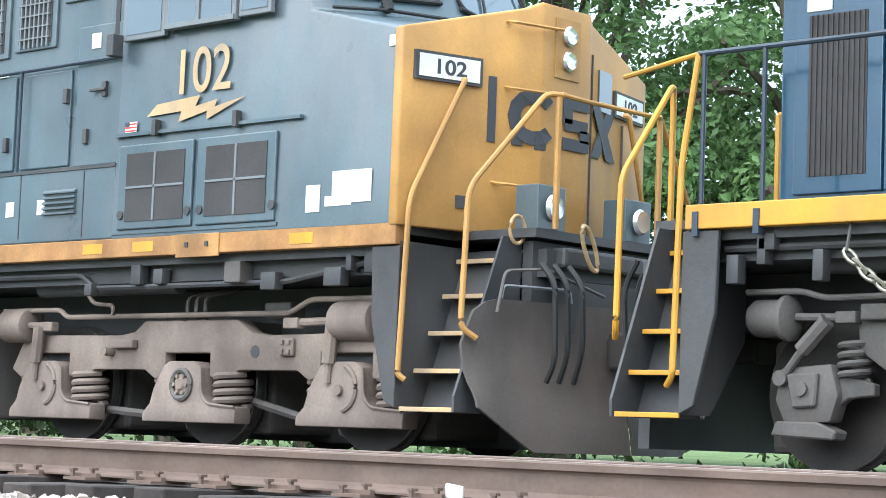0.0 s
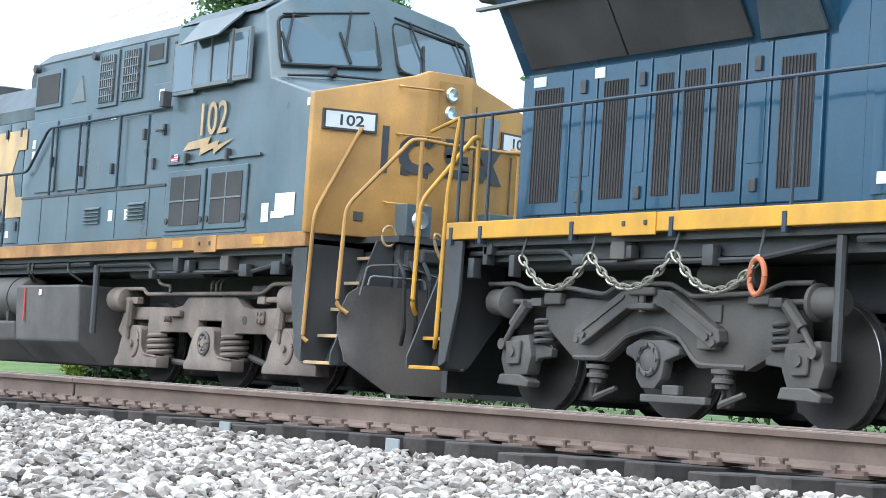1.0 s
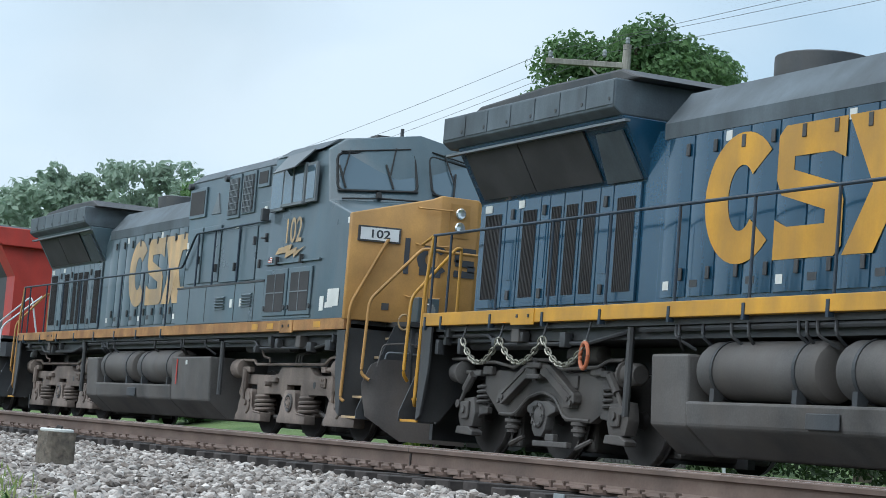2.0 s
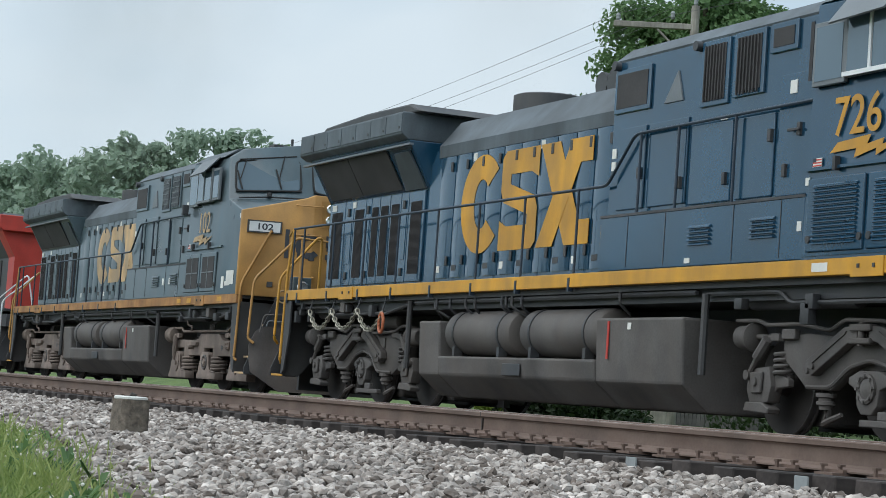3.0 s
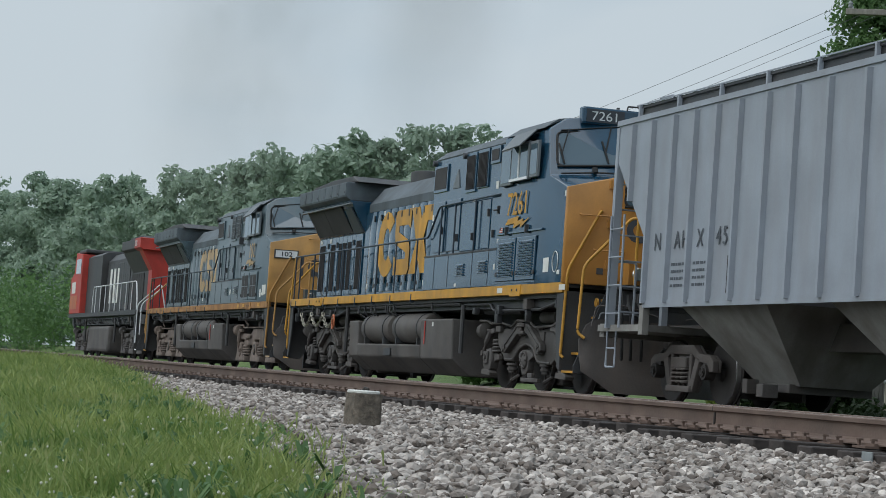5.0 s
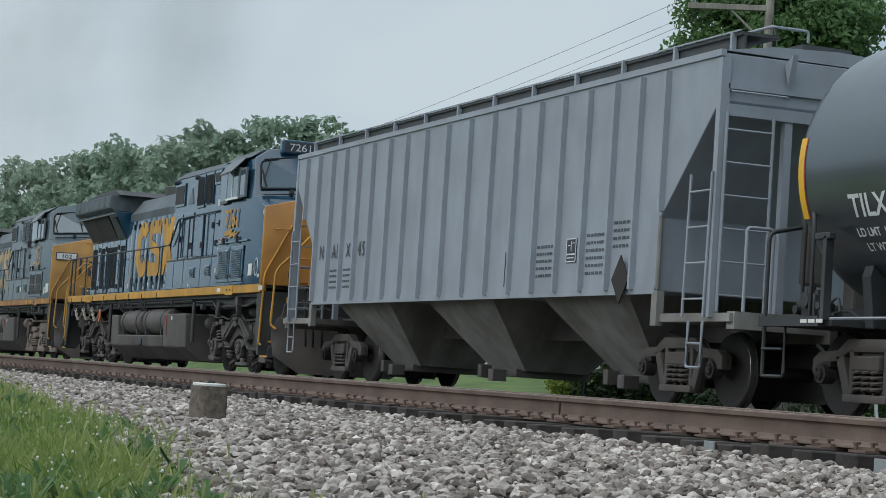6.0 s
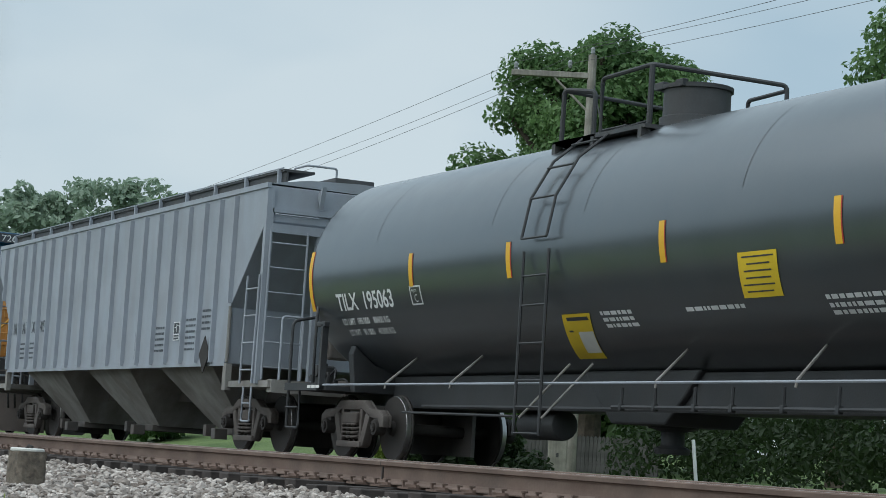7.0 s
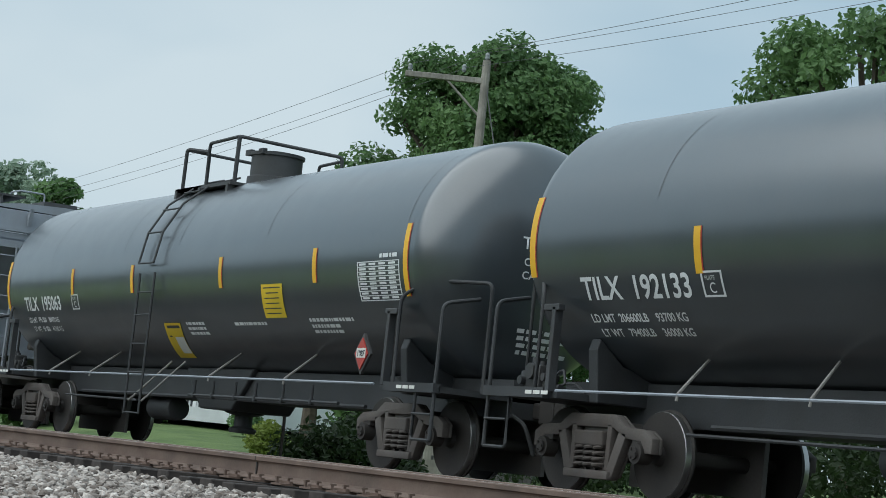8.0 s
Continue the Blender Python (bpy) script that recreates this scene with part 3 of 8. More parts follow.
def steerable_truck(parent, x):
    """Deep side frames with chevron beams over the middle axle, swinging axle boxes and rods."""
    m = M_UNDER
    outline = [(-1.62, 1.04), (-1.2, 1.09), (-0.6, 1.06), (-0.3, 1.12), (0.35, 1.12), (0.65, 1.05), (1.3, 1.09), (1.64, 1.04), (1.9, 0.98), (1.94, 0.74), (1.62, 0.62), (1.26, 0.46), (0.62, 0.47),
               (0.50, 0.58), (0.36, 0.71), (0.18, 0.77), (0.0, 0.79), (-0.18, 0.77), (-0.36, 0.71), (-0.52, 0.60), (-0.68, 0.50), (-1.12, 0.50), (-1.42, 0.70), (-1.60, 0.82)]
    for s in (-1, 1):
        bm = prism(bmesh.new(), [(x + u, z) for u, z in outline], s * 0.98, s * 1.10)
        fr = part("truck_frame", bevelled(bm, 0.018), m, parent, "grimy cast steel truck side frame", smooth=True)
        part("frame_rib", tubes(rounded([(x - 1.12, s * 1.10, 0.53), (x - 0.68, s * 1.10, 0.53), (x - 0.36, s * 1.10, 0.745), (x, s * 1.10, 0.82), (x + 0.36, s * 1.10, 0.745), (x + 0.62, s * 1.10, 0.50), (x + 1.24, s * 1.10, 0.49)], 0.1), r=0.024, n=6), m, fr, smooth=True)
        for k in (-1, 1):
            bm = prism(bmesh.new(), [(x + k * 0.10, 1.16), (x + k * 0.10, 1.02), (x + k * 0.26, 0.98), (x + k * 0.90, 0.64), (x + k * 1.02, 0.70), (x + k * 1.0, 0.80), (x + k * 0.34, 1.14)], s * 1.10, s * 1.21)
            beam = part("chevron_beam", bevelled(bm, 0.012), m, fr)
            for u, z in ((0.86, 0.74), (0.95, 0.69)):
                part("bolt", cylinder_y(bmesh.new(), x + k * u, s * 1.20, s * 1.235, z, 0.032, 8), m, fr)
            part("beam_rib", prism(bmesh.new(), [(x + k * 0.28, 1.10), (x + k * 0.30, 1.07), (x + k * 0.92, 0.745), (x + k * 0.94, 0.77)], s * 1.21, s * 1.225), m, beam)
        part("clevis", bevelled(boxes((x - 0.20, x + 0.16, s * 1.12, s * 1.25, 1.10, 1.17)), 0.012, 1), m, fr)
        part("clevis", bevelled(boxes((x - 0.20, x + 0.16, s * 1.12, s * 1.25, 0.97, 1.03)), 0.012, 1), m, fr)
        part("clevis_pin", cylinder_z(bmesh.new(), x - 0.04, s * 1.2, 0.95, 1.19, 0.035, 10), m, fr, smooth=True)
        part("junction_box", boxes((x + 0.70, x + 0.95, s * 1.10, s * 1.19, 0.63, 0.84), bevel=0.012), m, fr)
        part("cover_plate", boxes((x + 0.72, x + 0.93, s * 1.10, s * 1.125, 0.87, 1.02), bevel=0.006), m, fr)
        # middle axle box with wings and a bolted ring
        bm = prism(bmesh.new(), [(x - 0.34, 0.64), (x - 0.16, 0.71), (x + 0.16, 0.71), (x + 0.40, 0.64), (x + 0.40, 0.58), (x + 0.2, 0.52), (x + 0.17, 0.36), (x + 0.08, 0.27), (x - 0.10, 0.27), (x - 0.18, 0.36), (x - 0.2, 0.52), (x - 0.34, 0.57)], s * 1.0, s * 1.12)
        ab = part("axle_box", bevelled(bm, 0.014), m, fr, "cast axle bearing box", smooth=True)
        part("bearing_ring", arc_bar(bmesh.new(), x, s * 1.135, 0.53, 0.13, 0, 360, 0.028, 18), m, ab, smooth=True)
        part("bearing_cap", lathe(bmesh.new(), [(0, s * 1.165), (0.05, s * 1.165), (0.075, s * 1.15), (0.10, s * 1.145), (0.10, s * 1.10), (0, s * 1.10)], 16, Matrix.Translation((x, 0, 0.53))), m, ab, smooth=True)
        bm = bmesh.new()
        for j in range(8):
            cylinder_y(bm, x + 0.13 * math.cos(j * 0.785), s * 1.15, s * 1.175, 0.53 + 0.13 * math.sin(j * 0.785), 0.02, 6)
        pieces("bolt", bm, m, ab)
        # outer axle boxes, set out from the frame
        for k in (-1, 1):
            xc = x + k * 1.98
            bm = prism(bmesh.new(), [(xc - 0.20, 0.70), (xc + 0.20, 0.73), (xc + 0.26, 0.52), (xc + 0.20, 0.34), (xc - 0.16, 0.32), (xc - 0.24, 0.48)], s * 1.0, s * 1.16)
            ab = part("axle_box", bevelled(bm, 0.02), m, fr, "cast axle bearing box", smooth=True)
            part("box_face", bevelled(prism(bmesh.new(), [(xc - 0.13, 0.66), (xc + 0.12, 0.67), (xc + 0.10, 0.44), (xc - 0.08, 0.43)], s * 1.16, s * 1.20), 0.012, 1), m, ab)
            part("box_lug", cylinder_y(bmesh.new(), xc, s * 1.20, s * 1.225, 0.56, 0.05, 12), m, ab, smooth=True)
            part("box_arm", bevelled(prism(bmesh.new(), [(xc - k * 0.18, 0.68), (xc - k * 0.50, 0.60), (xc - k * 0.50, 0.52), (xc - k * 0.30, 0.50), (xc - k * 0.16, 0.40)], s * 1.02, s * 1.10), 0.01, 1), m, ab)
            part("lower_bracket", bevelled(prism(bmesh.new(), [(xc - 0.22, 0.34), (xc - 0.26, 0.24), (xc + 0.24, 0.22), (xc + 0.26, 0.28), (xc + 0.1, 0.34)], s * 1.02, s * 1.18), 0.012, 1), m, ab)
            part("spring", coil(bmesh.new(), x + k * 1.66, s * 1.05, 0.62, 0.88, 0.10, 0.022), m, fr, smooth=True)
            part("damper", tubes([(x + k * 1.80, s * 1.18, 1.02), (x + k * 2.0, s * 1.18, 0.82)], r=0.058), m, fr, smooth=True)
            part("damper_rod", tubes([(x + k * 1.98, s * 1.18, 0.84), (x + k * 2.14, s * 1.18, 0.64)], r=0.03), m, fr, smooth=True)
            part("damper_eye", cylinder_y(bmesh.new(), x + k * 2.15, s * 1.13, s * 1.22, 0.63, 0.055, 10), m, fr, smooth=True)
            bm = lathe(bmesh.new(), [(0, -0.02), (0.10, -0.02), (0.13, 0.02), (0.13, 0.24), (0.16, 0.25), (0.16, 0.29), (0.09, 0.33), (0, 0.33)], 18, Matrix.Translation((x + k * 2.40, s * 1.14, 1.04)) @ pose(0, 0, 0, 0, 0, 90 * k))
            part("brake_cylinder", bm, m, fr, smooth=True)
            part("push_rod", tubes([(x + k * 2.08, s * 1.14, 1.05), (x + k * 1.74, s * 1.14, 1.04)], r=0.028), m, fr, smooth=True)
            part("rod_clevis", boxes((x + k * 1.74, x + k * 1.58, s * 1.10, s * 1.19, 1.0, 1.08), bevel=0.01), m, fr)
            part("slack_adjuster", boxes((x + k * 1.56, x + k * 1.30, s * 1.10, s * 1.17, 1.02, 1.13), bevel=0.015), m, fr)
            # spring seat under the frame
            xs = x + (-0.82 if k < 0 else 0.92)
            bm = lathe(bmesh.new(), [(0, 0.30), (0.07, 0.30), (0.07, 0.34), (0.10, 0.35), (0.10, 0.38), (0.08, 0.39), (0.08, 0.42), (0.11, 0.43), (0.11, 0.47), (0, 0.47)], 14, Matrix.Translation((xs, s * 1.05, 0)) @ pose(0, 0, 0, 90, 0, 0))
            part("rubber_spring", bm, m, fr, "stacked rubber spring", smooth=True)
            part("brake_hanger", tubes([(xs, s * 1.04, 0.32), (xs - 0.04, s * 1.04, 0.16), (xs + 0.22, s * 1.0, 0.26)], r=0.026, n=6), m, fr, smooth=True)
        line = ((-2.45, 1.22), (-2.0, 1.22), (-1.82, 1.17), (-1.2, 1.18), (-0.62, 1.11), (-0.36, 1.22), (0.33, 1.20), (0.6, 1.09), (1.5, 1.12), (1.76, 1.2), (2.1, 1.2))
        part("brake_pipe", tubes(rounded([(x + u, s * 1.18, z) for u, z in line], 0.06), r=0.022), m, fr, smooth=True)
        part("air_duct", cylinder_x(bmesh.new(), x + 0.55, x + 1.3, s * 1.0, 1.28, 0.11, 14, 0.03), m, fr, smooth=True)
        part("tie_bar", boxes((x - 0.06, x + 0.82, s * 1.08, s * 1.16, 0.15, 0.22), bevel=0.012), m, fr)
        part("tie_bracket", boxes((x + 0.2, x + 0.42, s * 1.06, s * 1.13, 0.22, 0.31), bevel=0.012), m, fr)
    truck_middle(parent, x)
    for k in (-1.98, 0, 1.98):
        wheelset(parent, x + k, 0.533)


def pedestal_truck(parent, x, material):
    """Older side frame: three pedestals with a spring beside each, open jaws over the axle boxes."""
    m = material
    for s in (-1, 1):
        top = [(-2.42, 0.92), (-2.28, 0.98), (-0.98, 0.97), (-0.76, 1.00), (-0.62, 1.10), (0.62, 1.10), (0.80, 0.99), (1.0, 0.96), (2.28, 0.98), (2.42, 0.92)]
        low = []
        for k in (1.98, 0, -1.98):
            low += [(k + 0.44, 0.60), (k + 0.28, 0.60), (k + 0.28, 0.81), (k - 0.32, 0.81), (k - 0.32, 0.60), (k - 0.46, 0.58), (k - 0.60, 0.66)]
            if k > -1:
                low += [(k - 1.30, 0.66)]
        bm = prism(bmesh.new(), [(x + u, z) for u, z in top + low], s * 0.98, s * 1.13)
        fr = part("truck_frame", bevelled(bm, 0.016), m, parent, "dusty cast steel truck side frame", smooth=True)
        for k in (-1.98, 0, 1.98):
            c = x + k
            bm = prism(bmesh.new(), [(c - 0.36, 0.56), (c - 0.26, 0.70), (c - 0.20, 0.735), (c + 0.14, 0.735), (c + 0.22, 0.69), (c + 0.25, 0.44), (c + 0.32, 0.37), (c + 0.70, 0.345), (c + 0.70, 0.20), (c - 0.54, 0.20),
                                     (c - 0.53, 0.28), (c - 0.44, 0.36), (c - 0.40, 0.48)], s * 1.0, s * 1.19)
            pd = part("pedestal", bevelled(bm, 0.018), m, fr, "cast pedestal around an axle box", smooth=True)
            part("pedestal_lip", tubes(rounded([(c + 0.235, s * 1.19, 0.68), (c + 0.255, s * 1.19, 0.45), (c + 0.34, s * 1.19, 0.365), (c + 0.69, s * 1.19, 0.34)], 0.06), r=0.016, n=6), m, pd, smooth=True)
            if k == 0:
                part("bearing_ring", arc_bar(bmesh.new(), c, s * 1.20, 0.53, 0.125, 0, 360, 0.026, 18), M_UNDER, pd, "grimy bearing ring", smooth=True)
                bm = lathe(bmesh.new(), [(0, s * 1.23), (0.045, s * 1.23), (0.06, s * 1.21), (0.09, s * 1.20), (0.09, s * 1.17), (0, s * 1.17)], 14, Matrix.Translation((c, 0, 0.53)))
                part("bearing_cap", bm, m, pd, smooth=True)
                bm = bmesh.new()
                for j in range(6):
                    cylinder_y(bm, c + 0.08 * math.cos(j * 1.047), s * 1.20, s * 1.225, 0.53 + 0.08 * math.sin(j * 1.047), 0.018, 6)
                pieces("bolt", bm, m, pd)
            else:
                part("cover_ring", arc_bar(bmesh.new(), c - 0.02, s * 1.195, 0.52, 0.19, -75, 70, 0.024), m, pd, smooth=True)
                part("bolt", cylinder_y(bmesh.new(), c - 0.02, s * 1.18, s * 1.225, 0.50, 0.045, 10), m, pd, smooth=True)
            part("spring", coil(bmesh.new(), c + 0.49, s * 1.03, 0.345, 0.63, 0.155, 0.030, 4), m, fr, smooth=True)
            part("spring", coil(bmesh.new(), c - 0.44, s * 0.96, 0.30, 0.60, 0.12, 0.026, 4), m, fr, smooth=True)
            # Black plate put in for the shade inside the open jaw.
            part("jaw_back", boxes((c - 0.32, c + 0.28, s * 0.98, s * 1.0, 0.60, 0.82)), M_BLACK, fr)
        part("frame_bracket", boxes((x - 1.02, x - 0.70, s * 1.13, s * 1.20, 0.85, 0.93), bevel=0.015), m, fr)
        part("bracket_pin", cylinder_y(bmesh.new(), x - 1.06, s * 1.12, s * 1.24, 0.82, 0.04, 10), m, fr, smooth=True)
        # Black disc on the frame surface, drawn for the shade in a hole.
        part("frame_hole", lathe(bmesh.new(), [(0, s * 1.134), (0.055, s * 1.134), (0.055, s * 1.12), (0, s * 1.12)], 14, Matrix.Translation((x + 0.86, 0, 0.82))), M_BLACK, fr, "black disc for the shade in a round frame hole")
        part("gusset", bevelled(boxes((x + 1.2, x + 1.36, s * 1.13, s * 1.17, 0.78, 0.93)), 0.012, 1), m, fr)
        pieces("bolt", boxes(*[(x + u, x + u + 0.035, s * 1.17, s * 1.19, z, z + 0.035) for u, z in ((1.22, 0.80), (1.30, 0.80), (1.22, 0.88), (1.30, 0.88))]), m, fr)
        for xa, xb, rod, hang in ((-2.28, -2.66, -1.98, -2.10), (2.33, 1.86, 1.36, 1.84)):
            lo_x, hi_x = sorted((xa, xb))
            part("brake_cylinder", cylinder_x(bmesh.new(), x + lo_x, x + hi_x, s * 1.14, 1.07, 0.165, 18, 0.04), m, fr, smooth=True)
            part("push_rod", tubes([(x + (xa if xa < 0 else xb), s * 1.16, 1.07), (x + rod, s * 1.16, 1.06)], r=0.035), m, fr, smooth=True)
            part("rod_clevis", boxes((x + rod - 0.09, x + rod + 0.09, s * 1.12, s * 1.21, 1.01, 1.10), bevel=0.012), m, fr)
            part("damper", tubes([(x + hang + 0.03, s * 1.21, 1.05), (x + hang, s * 1.21, 0.72)], r=0.058), m, fr, smooth=True)
            part("damper_eye", tubes([(x + hang, s * 1.21, 0.74), (x + hang - 0.01, s * 1.21, 0.56)], r=0.032), m, fr, smooth=True)
        line = ((-2.7, 1.21), (-1.82, 1.21), (-1.72, 1.14), (1.30, 1.14), (1.55, 1.25), (2.4, 1.25))
        part("brake_pipe", tubes(rounded([(x + u, s * 1.16, z) for u, z in line], 0.06), r=0.024), m, fr, smooth=True)
        for u in (-0.08, 0.04, 0.16):
            part("hose", tubes(rounded([(x + u, s * 1.1, 1.10), (x + u, s * 1.1, 1.30), (x + u + 0.08, s * 0.8, 1.38)], 0.06), r=0.018, n=6), M_UNDER, fr, smooth=True)
        part("cable", tubes(rounded([(x - 1.0, s * 1.2, 1.15), (x - 1.0, s * 1.2, 1.24), (x - 1.3, s * 1.2, 1.26), (x - 1.42, s * 1.2, 1.42), (x - 1.25, s * 1.2, 1.50)], 0.12), r=0.02, n=6), m, fr, smooth=True)
        part("snubber", boxes((x + 0.9, x + 1.22, s * 0.9, s * 1.08, 1.10, 1.24), bevel=0.012), M_UNDER, fr)
        part("brake_link", tubes([(x + 0.62, s * 0.9, 0.40), (x + 1.40, s * 0.9, 0.24)], r=0.04, n=6), M_UNDER, fr, smooth=True)
        part("brake_link", tubes([(x - 1.36, s * 0.9, 0.30), (x - 0.66, s * 0.9, 0.26)], r=0.04, n=6), M_UNDER, fr, smooth=True)
    truck_middle(parent, x)
    for k in (-1.98, 0, 1.98):
        wheelset(parent, x + k, 0.533)


def fuel_tank(parent):
    """A deep tank with two air reservoirs lying in a bay of its upper edge."""
    low = [(-1.15, 0.18), (1.15, 0.18), (1.52, 0.48), (1.56, 0.74), (-1.56, 0.74), (-1.52, 0.48)]
    full = [(-1.15, 0.18), (1.15, 0.18), (1.52, 0.48), (1.56, 1.24), (-1.56, 1.24), (-1.52, 0.48)]
    tk = part("fuel_tank", bevelled(prism_x(bmesh.new(), low, -12.75, -7.95), 0.03), M_UNDER, parent, "dark grey steel fuel tank")
    for a, b in ((-13.5, -12.752), (-7.948, -5.85)):
        part("tank_end", bevelled(prism_x(bmesh.new(), full, a, b), 0.03), M_UNDER, tk)
    part("tank_core", boxes((-12.8, -7.9, -0.85, 0.85, 0.7, 1.3)), M_UNDER, tk)
    for a, b in ((-12.68, -10.5), (-10.22, -7.98)):
        bm = cylinder_x(bmesh.new(), a, b, -1.22, 1.08, 0.31, 28, 0.1)
        r = part("air_reservoir", bm, M_UNDER, tk, "cylindrical air reservoir", smooth=True)
        bm = bmesh.new()
        for xx in (a + 0.35, b - 0.35):
            lathe(bm, [(0.313, xx - 0.025), (0.322, xx - 0.025), (0.322, xx + 0.025), (0.313, xx + 0.025)], 28, Matrix.Translation((0, -1.22, 1.08)) @ ALONG_X)
            box(bm, xx - 0.04, xx + 0.04, -1.5, -1.38, 0.72, 0.88)
        pieces("strap", bm, M_BLACK, r)
    part("fuel_gauge", boxes((-7.62, -7.58, -1.57, -1.558, 0.75, 1.2)), M_RED, tk, "red stripe beside the fuel gauge")
    part("tag", boxes((-7.12, -7.04, -1.568, -1.558, 1.1, 1.18)), M_LABEL, tk)
    part("filler", boxes((-10.55, -10.0, -1.568, -1.55, 0.5, 0.66), bevel=0.01), M_BLACK, tk)
    return tk


def slats(bm, x0, x1, y, z0, z1, n, depth=0.03):
    h = (z1 - z0) / n
    for i in range(n):
        z = z0 + h * i
        prism_x(bm, [(y, z), (y - depth, z + h * 0.1), (y - depth, z + h * 0.35), (y, z + h * 0.85)], x0, x1)
    return bm


def bars(bm, x0, x1, y, z0, z1, n, w=0.018, depth=0.02):
    for i in range(n):
        x = x0 + (x1 - x0) * (i + 0.5) / n
        box(bm, x - w / 2, x + w / 2, y - depth, y, z0, z1)
    return bm


def emblem(parent, x0, x1, y, z0, z1, material):
    """Three plain gold forms: an open ring, a bent band and a crossed bar."""
    w = (x1 - x0) / 3.0
    h = z1 - z0
    zc = (z0 + z1) / 2
    bm = bmesh.new()
    n = 28
    ring = []
    for i in range(n + 1):
        a = radians(42) + radians(276) * i / n
        ring.append((math.cos(a), math.sin(a)))
    cx, rx, rz = x0 + w * 0.53, w * 0.54, h * 0.51
    for (a, b), (c, d) in zip(ring, ring[1:]):
        panel(bm, [(cx + a * rx, y, zc + b * rz), (cx + a * rx * 0.36, y, zc + b * rz * 0.5), (cx + c * rx * 0.36, y, zc + d * rz * 0.5), (cx + c * rx, y, zc + d * rz)], 0.003)
    bmesh.ops.remove_doubles(bm, verts=bm.verts, dist=0.001)
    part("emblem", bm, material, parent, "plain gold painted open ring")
    bm = bmesh.new()
    a, b, t = x0 + w * 1.03, x0 + w * 1.93, h * 0.23
    pts = [(a, z1 - t * 0.3), (a + 0.12, z1), (b, z1), (b, z1 - h * 0.3), (b - 0.22, z1 - h * 0.24), (a + 0.30, z1 - h * 0.24), (a + 0.30, z1 - h * 0.34), (b - 0.1, z1 - h * 0.48), (b, zc - h * 0.1),
           (b, z0 + t * 0.3), (b - 0.12, z0), (a, z0), (a, z0 + h * 0.3), (a + 0.22, z0 + h * 0.24), (b - 0.30, z0 + h * 0.24), (b - 0.30, z0 + h * 0.34), (a + 0.1, z0 + h * 0.48), (a, zc + h * 0.1)]
    prism(bm, pts, y - 0.0015, y + 0.0015)
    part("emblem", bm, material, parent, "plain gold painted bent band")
    bm = bmesh.new()
    a, b = x0 + w * 1.95, x1 + 0.05
    for e, p in ((0.0, [(a, z1), (a + 0.58, z1), (b, z0), (b - 0.58, z0)]), (0.003, [(b - 0.5, z1), (b, z1), (a + 0.5, z0), (a, z0)])):
        prism(bm, p, y - 0.0015 - e, y + 0.0015)
    for p in ([(b - 0.55, z1), (b + 0.12, z1), (b + 0.12, z1 - t), (b - 0.4, z1 - t)], [(b - 0.55, z0), (b + 0.12, z0), (b + 0.12, z0 + t), (b - 0.4, z0 + t)]):
        prism(bm, p, y - 0.0065, y + 0.0005)
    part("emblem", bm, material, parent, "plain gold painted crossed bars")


def bolt_mark(bm, x, y, z, w, h):
    """A lightning flash."""
    pts = [(x + a * w, z + b * h) for a, b in ((0.0, 0.35), (0.10, 0.78), (0.55, 0.95), (0.50, 0.55), (0.72, 0.72), (0.70, 0.45), (1.0, 0.72), (0.62, 0.0), (0.62, 0.32), (0.33, 0.02), (0.36, 0.42))]
    return prism(bm, pts, y - 0.002, y + 0.002)


CAB_Y = 1.56


